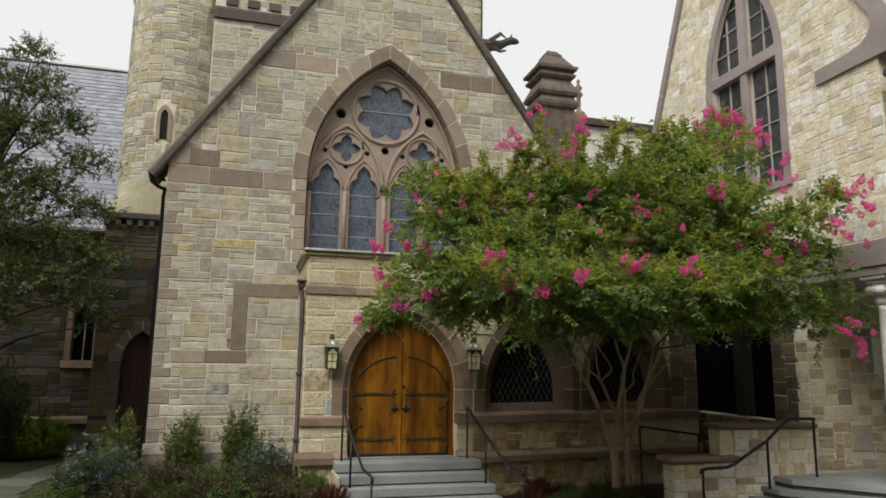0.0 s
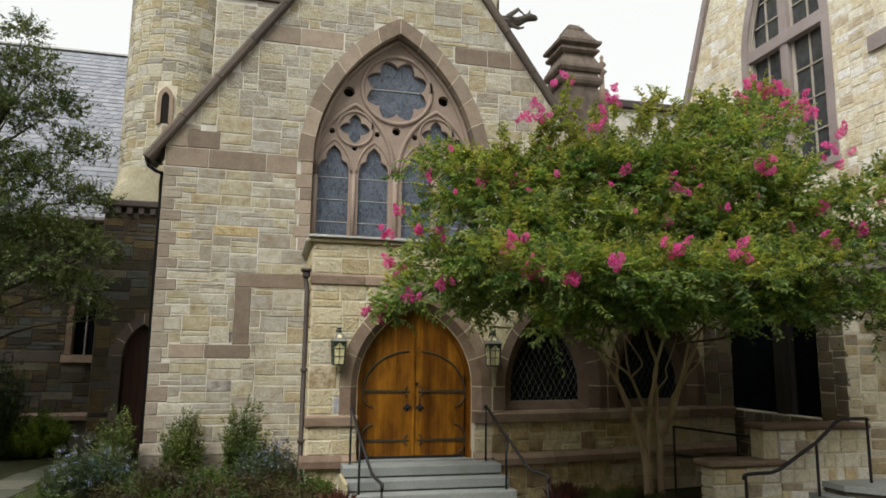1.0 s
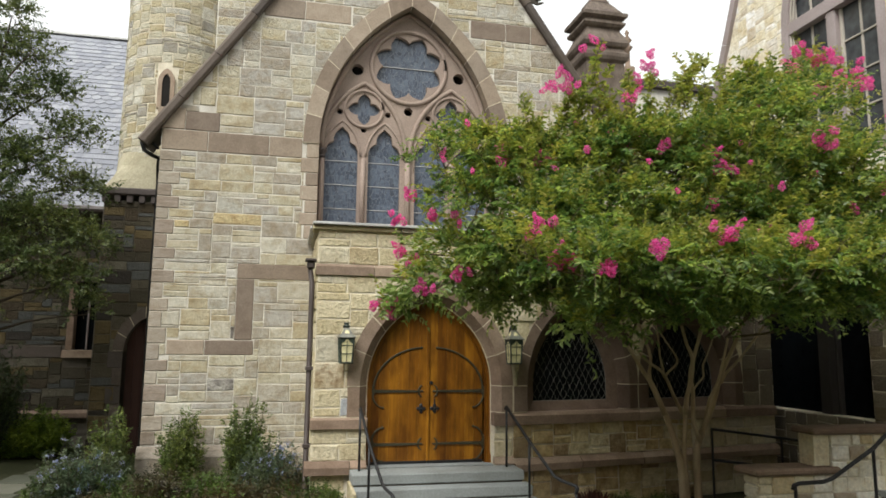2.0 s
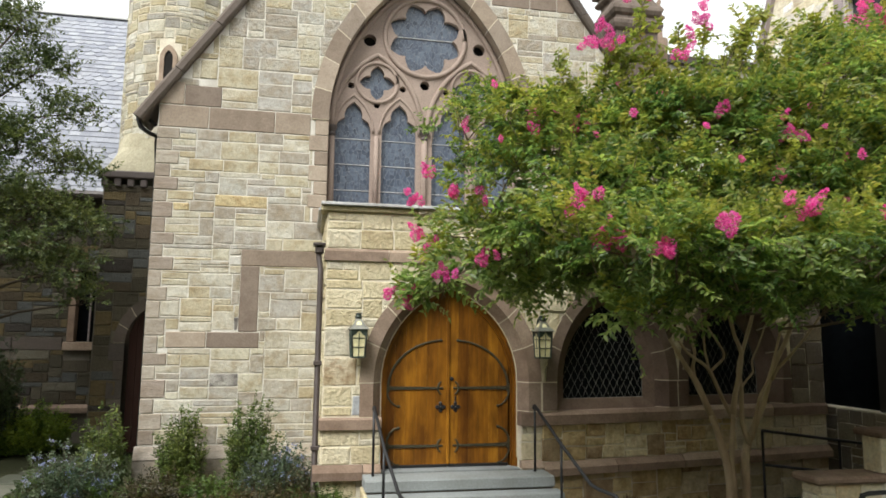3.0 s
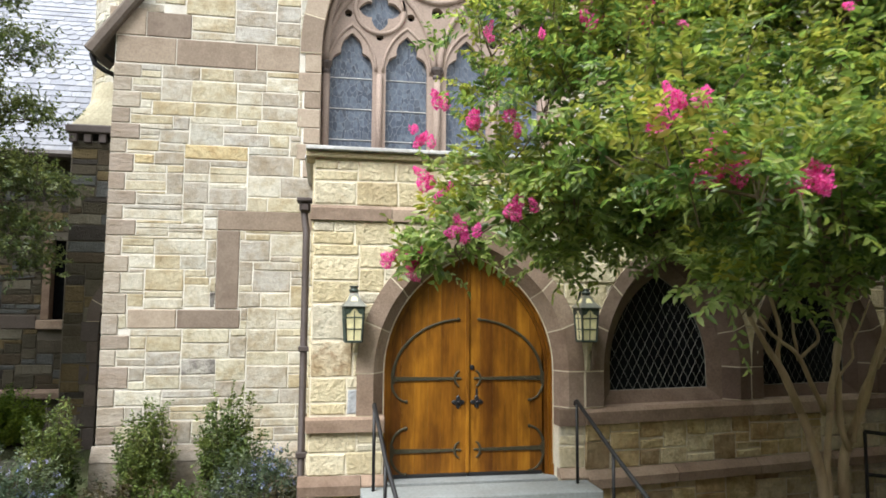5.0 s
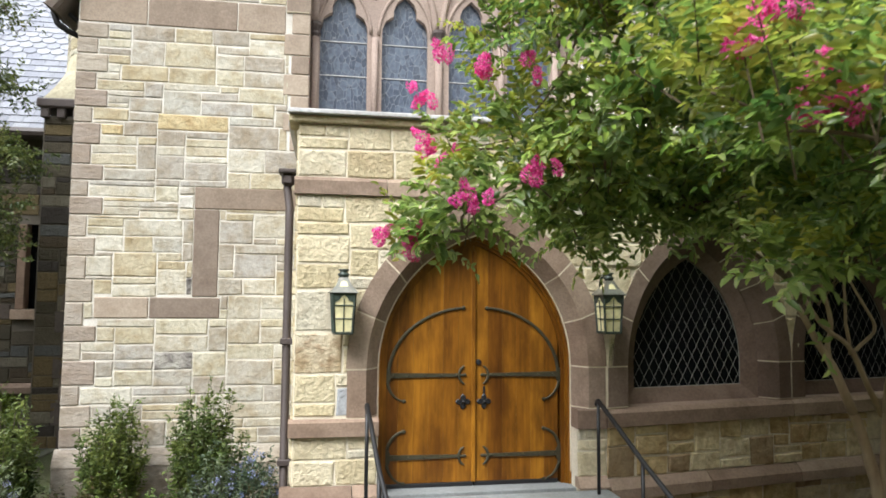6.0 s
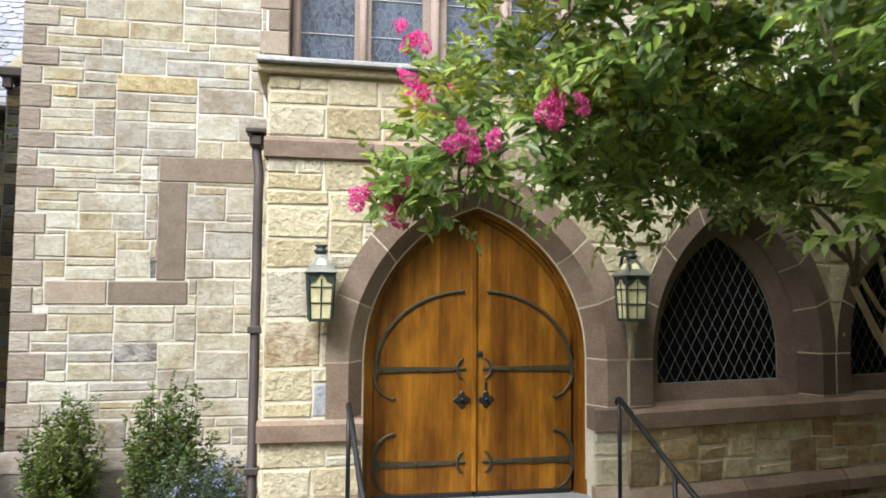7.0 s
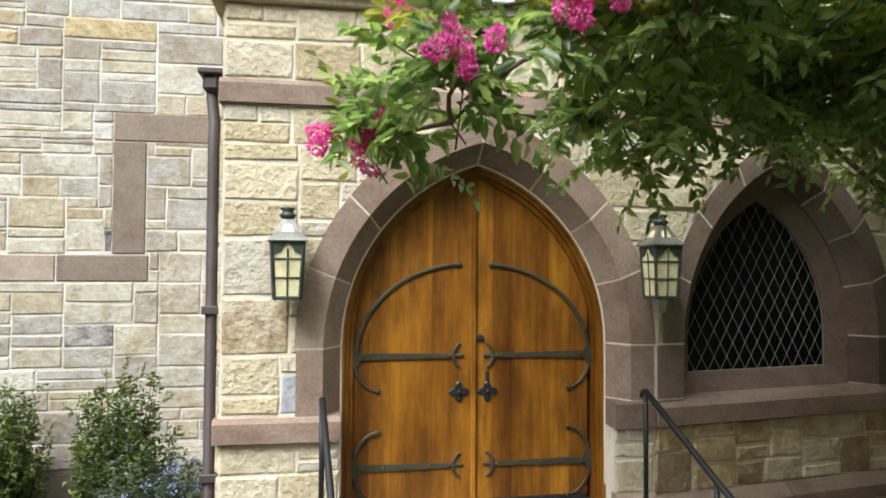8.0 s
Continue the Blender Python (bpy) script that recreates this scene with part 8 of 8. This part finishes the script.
pier = jumpers(rng, 8.41, UEND, 1.58, 3.83, 0.14, 0.2, 0.6, 0.58)
pc3 = courses(rng, HX, UEND, 4.01, 4.56, [0.26, 0.29], (0.3, 0.7), 0.12)
pc0 = jumpers(rng, HX, UEND, 0.0, 0.66, 0.12, 0.15, 0.5, 0.55)
lay(pc1 + pc2 + pc3 + pc0, wall_canted, face_plane(F), STONE_CREAM, STONE_CREAM_FAR, rng, 0.022, near=lambda x, z: x < 7.2, wobble=0.012)
lay(pier, wall_canted, face_plane(F), STONE_SHADE_BROWN, STONE_SHADE_BROWN_FAR, rng, 0.013, gap=0.005, wobble=0.012)
ps = courses(rng, F + 0.02, G - 0.02, 0.9, 4.5, [0.2, 0.26], (0.25, 0.55), 0.2)
lay(ps, wall_porch_side, lambda y, z: pose(0.0, y, z, 0, 0, -90), STONE_CREAM, STONE_CREAM_FAR, rng, 0.012)

rng = random.Random(41)
dr = jumpers(rng, -TR * math.pi * 0.62, TR * math.pi * 0.62, 7.2, 15.4, 0.095, 0.3, 0.5, 0.42)
dr = cut(dr, [lambda za, zb: (-0.32, 0.16) if zb > 8.5 and za < 9.66 else None, lambda za, zb: (-99, 99) if zb > 13.15 and za < 13.55 else None])
lay(dr, turret, drum_place, STONE_DRUM, STONE_DRUM_FAR, rng, 0.007, near=lambda x, z: z < 12, gap=0.0125, wobble=0.013)
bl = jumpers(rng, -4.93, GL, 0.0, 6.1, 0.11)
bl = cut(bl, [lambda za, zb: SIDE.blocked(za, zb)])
lay(bl, wall_block, face_plane(BY), STONE_SHADE_DARK, STONE_SHADE_DARK_FAR, rng, 0.009)
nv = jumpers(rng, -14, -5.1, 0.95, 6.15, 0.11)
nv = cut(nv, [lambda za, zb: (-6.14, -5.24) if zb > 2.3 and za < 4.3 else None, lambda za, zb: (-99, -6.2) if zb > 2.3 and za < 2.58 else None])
lay(nv, wall_nave, face_plane(NW), STONE_SHADE_DARK, STONE_SHADE_DARK_FAR, rng, 0.009, near=lambda x, z: x > -9 and z < 4.5)
tw = jumpers(rng, -2.58, 5.7, 9.5, 16.8, 0.12)
tw = cut(tw, [lambda za, zb: (-99, 99) if zb > 12.55 and za < 12.95 else None])
lay(tw, wall_tower, face_plane(16.8), STONE_PALE, STONE_PALE_FAR, rng, 0.009, near=lambda x, z: False)

rng = random.Random(43)
# stones on the wing: first field runs along -y
wf = jumpers(rng, -RFAR, -RN, 4.82, RA - 1, 0.085, 0.3, 0.48, 0.36)


def wing_open(za, zb):
    if zb < WZ0 - 0.14:
        return None
    h = arch_half(max(za, WZ0), WW, 9.2, 2.6)
    return None if h is None else (-WC - h, -WC + h)


def near_rake(za, zb):
    y = RN if zb < 8.86 else RN + (zb - 8.86) / 1.55 if zb < 9.93 else 6.56 + (zb - 9.93) / 2.05
    return (-y, 99)


wf = [(a, b, p, q) for a, b, z0, z1 in wf for p, q in zip([z0] + [c for c in (8.04, 8.34) if z0 + 0.03 < c < z1 - 0.03 and b > -7.6], [c for c in (8.04, 8.34) if z0 + 0.03 < c < z1 - 0.03 and b > -7.6] + [z1])]
wf = cut(wf, [wing_open, lambda za, zb: (-99, -(RFAR - max(0, zb - RE) / rs)), near_rake, lambda za, zb: (-7.22, 0) if zb > 8.07 and za < 8.31 else None])
lay(wf, wall_wing, lambda u, z: pose(RX, -u, z, 0, 0, -90), STONE_WING, STONE_WING_FAR, rng, 0.005, gap=0.006, wobble=0.013, near=lambda u, z: z < 9.5)
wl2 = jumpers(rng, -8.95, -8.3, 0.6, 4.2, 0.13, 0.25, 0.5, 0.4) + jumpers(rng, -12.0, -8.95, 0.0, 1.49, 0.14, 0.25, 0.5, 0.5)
lay(wl2, wall_wing, lambda u, z: pose(RX, -u, z, 0, 0, -90), STONE_SHADE_BROWN, STONE_SHADE_BROWN_FAR, rng, 0.008, gap=0.005, wobble=0.012)
we = jumpers(rng, RX, 15.8, 0.58, 4.25, 0.105, 0.28, 0.5, 0.44)
we = cut(we, [lambda za, zb: (11.38, 11.98) if zb > 2.37 and za < 3.2 else None, lambda za, zb: (10.72, 11.22) if zb > 0.95 and za < 1.45 else None])
lay(we, wall_entry, face_plane(8.3), STONE_MIX, STONE_MIX_FAR, rng, 0.008, gap=0.011, wobble=0.012, near=lambda x, z: x < 13)
wr = courses(rng, RX + 0.02, 15.8, 4.82, 7.6, [0.2, 0.26], (0.25, 0.55), 0.2)
lay(wr, wall_wing_front, face_plane(RN), STONE_MIX, STONE_MIX_FAR, rng, 0.008, gap=0.011, wobble=0.012)
for a, b, h in CW:
    cs = courses(rng, a, b, 0.0, h, [0.13, 0.17, 0.22, 0.25], (0.16, 0.42), 0.3)
    lay(cs, low, lambda x, z: Matrix.Translation((x - low.location.x, 8.03 - low.location.y, z)), STONE_CHEEK, STONE_CHEEK_FAR, rng, 0.012, wobble=0.01, most=80)
    cs = courses(rng, -8.38, -8.04, 0.0, h, [0.15, 0.2], (0.17, 0.34), 0.1)
    lay(cs, low, lambda u, z: Matrix.Translation((-low.location.x, -low.location.y, 0)) @ pose(a + 0.02, -u, z, 0, 0, -90), STONE_CHEEK, STONE_CHEEK_FAR, rng, 0.012, wobble=0.01, most=20)

# single stones that stand out by their colour
for wall, x, z, stuff in ((wall_gable, -1.55, 2.95, BLOTCHED), (wall_gable, -1.77, 1.93, BLOTCHED), (wall_gable, -1.57, 4.03, WHITE_STONE), (wall_gable, -1.47, 4.96, OCHRE_STONE), (wall_gable, -2.41, 4.99, OCHRE_STONE),
                          (wall_porch, 0.42, 2.23, STAINED), (wall_porch, 0.46, 1.69, BLUE_STONE)):
    stones = [ob for ob in wall.children if ob.name.startswith("stone")]
    best = min(stones, key=lambda ob: (ob.location.x - x) ** 2 + (ob.location.z - z) ** 2)
    best.data.materials[0] = stuff
# weathered ochre and iron-stained stones in the low courses beside the steps
for ob in [o for o in wall_canted.children if o.name.startswith("stone") and o.location.z < 1.45]:
    ob.data.materials[0] = STONE_WARM
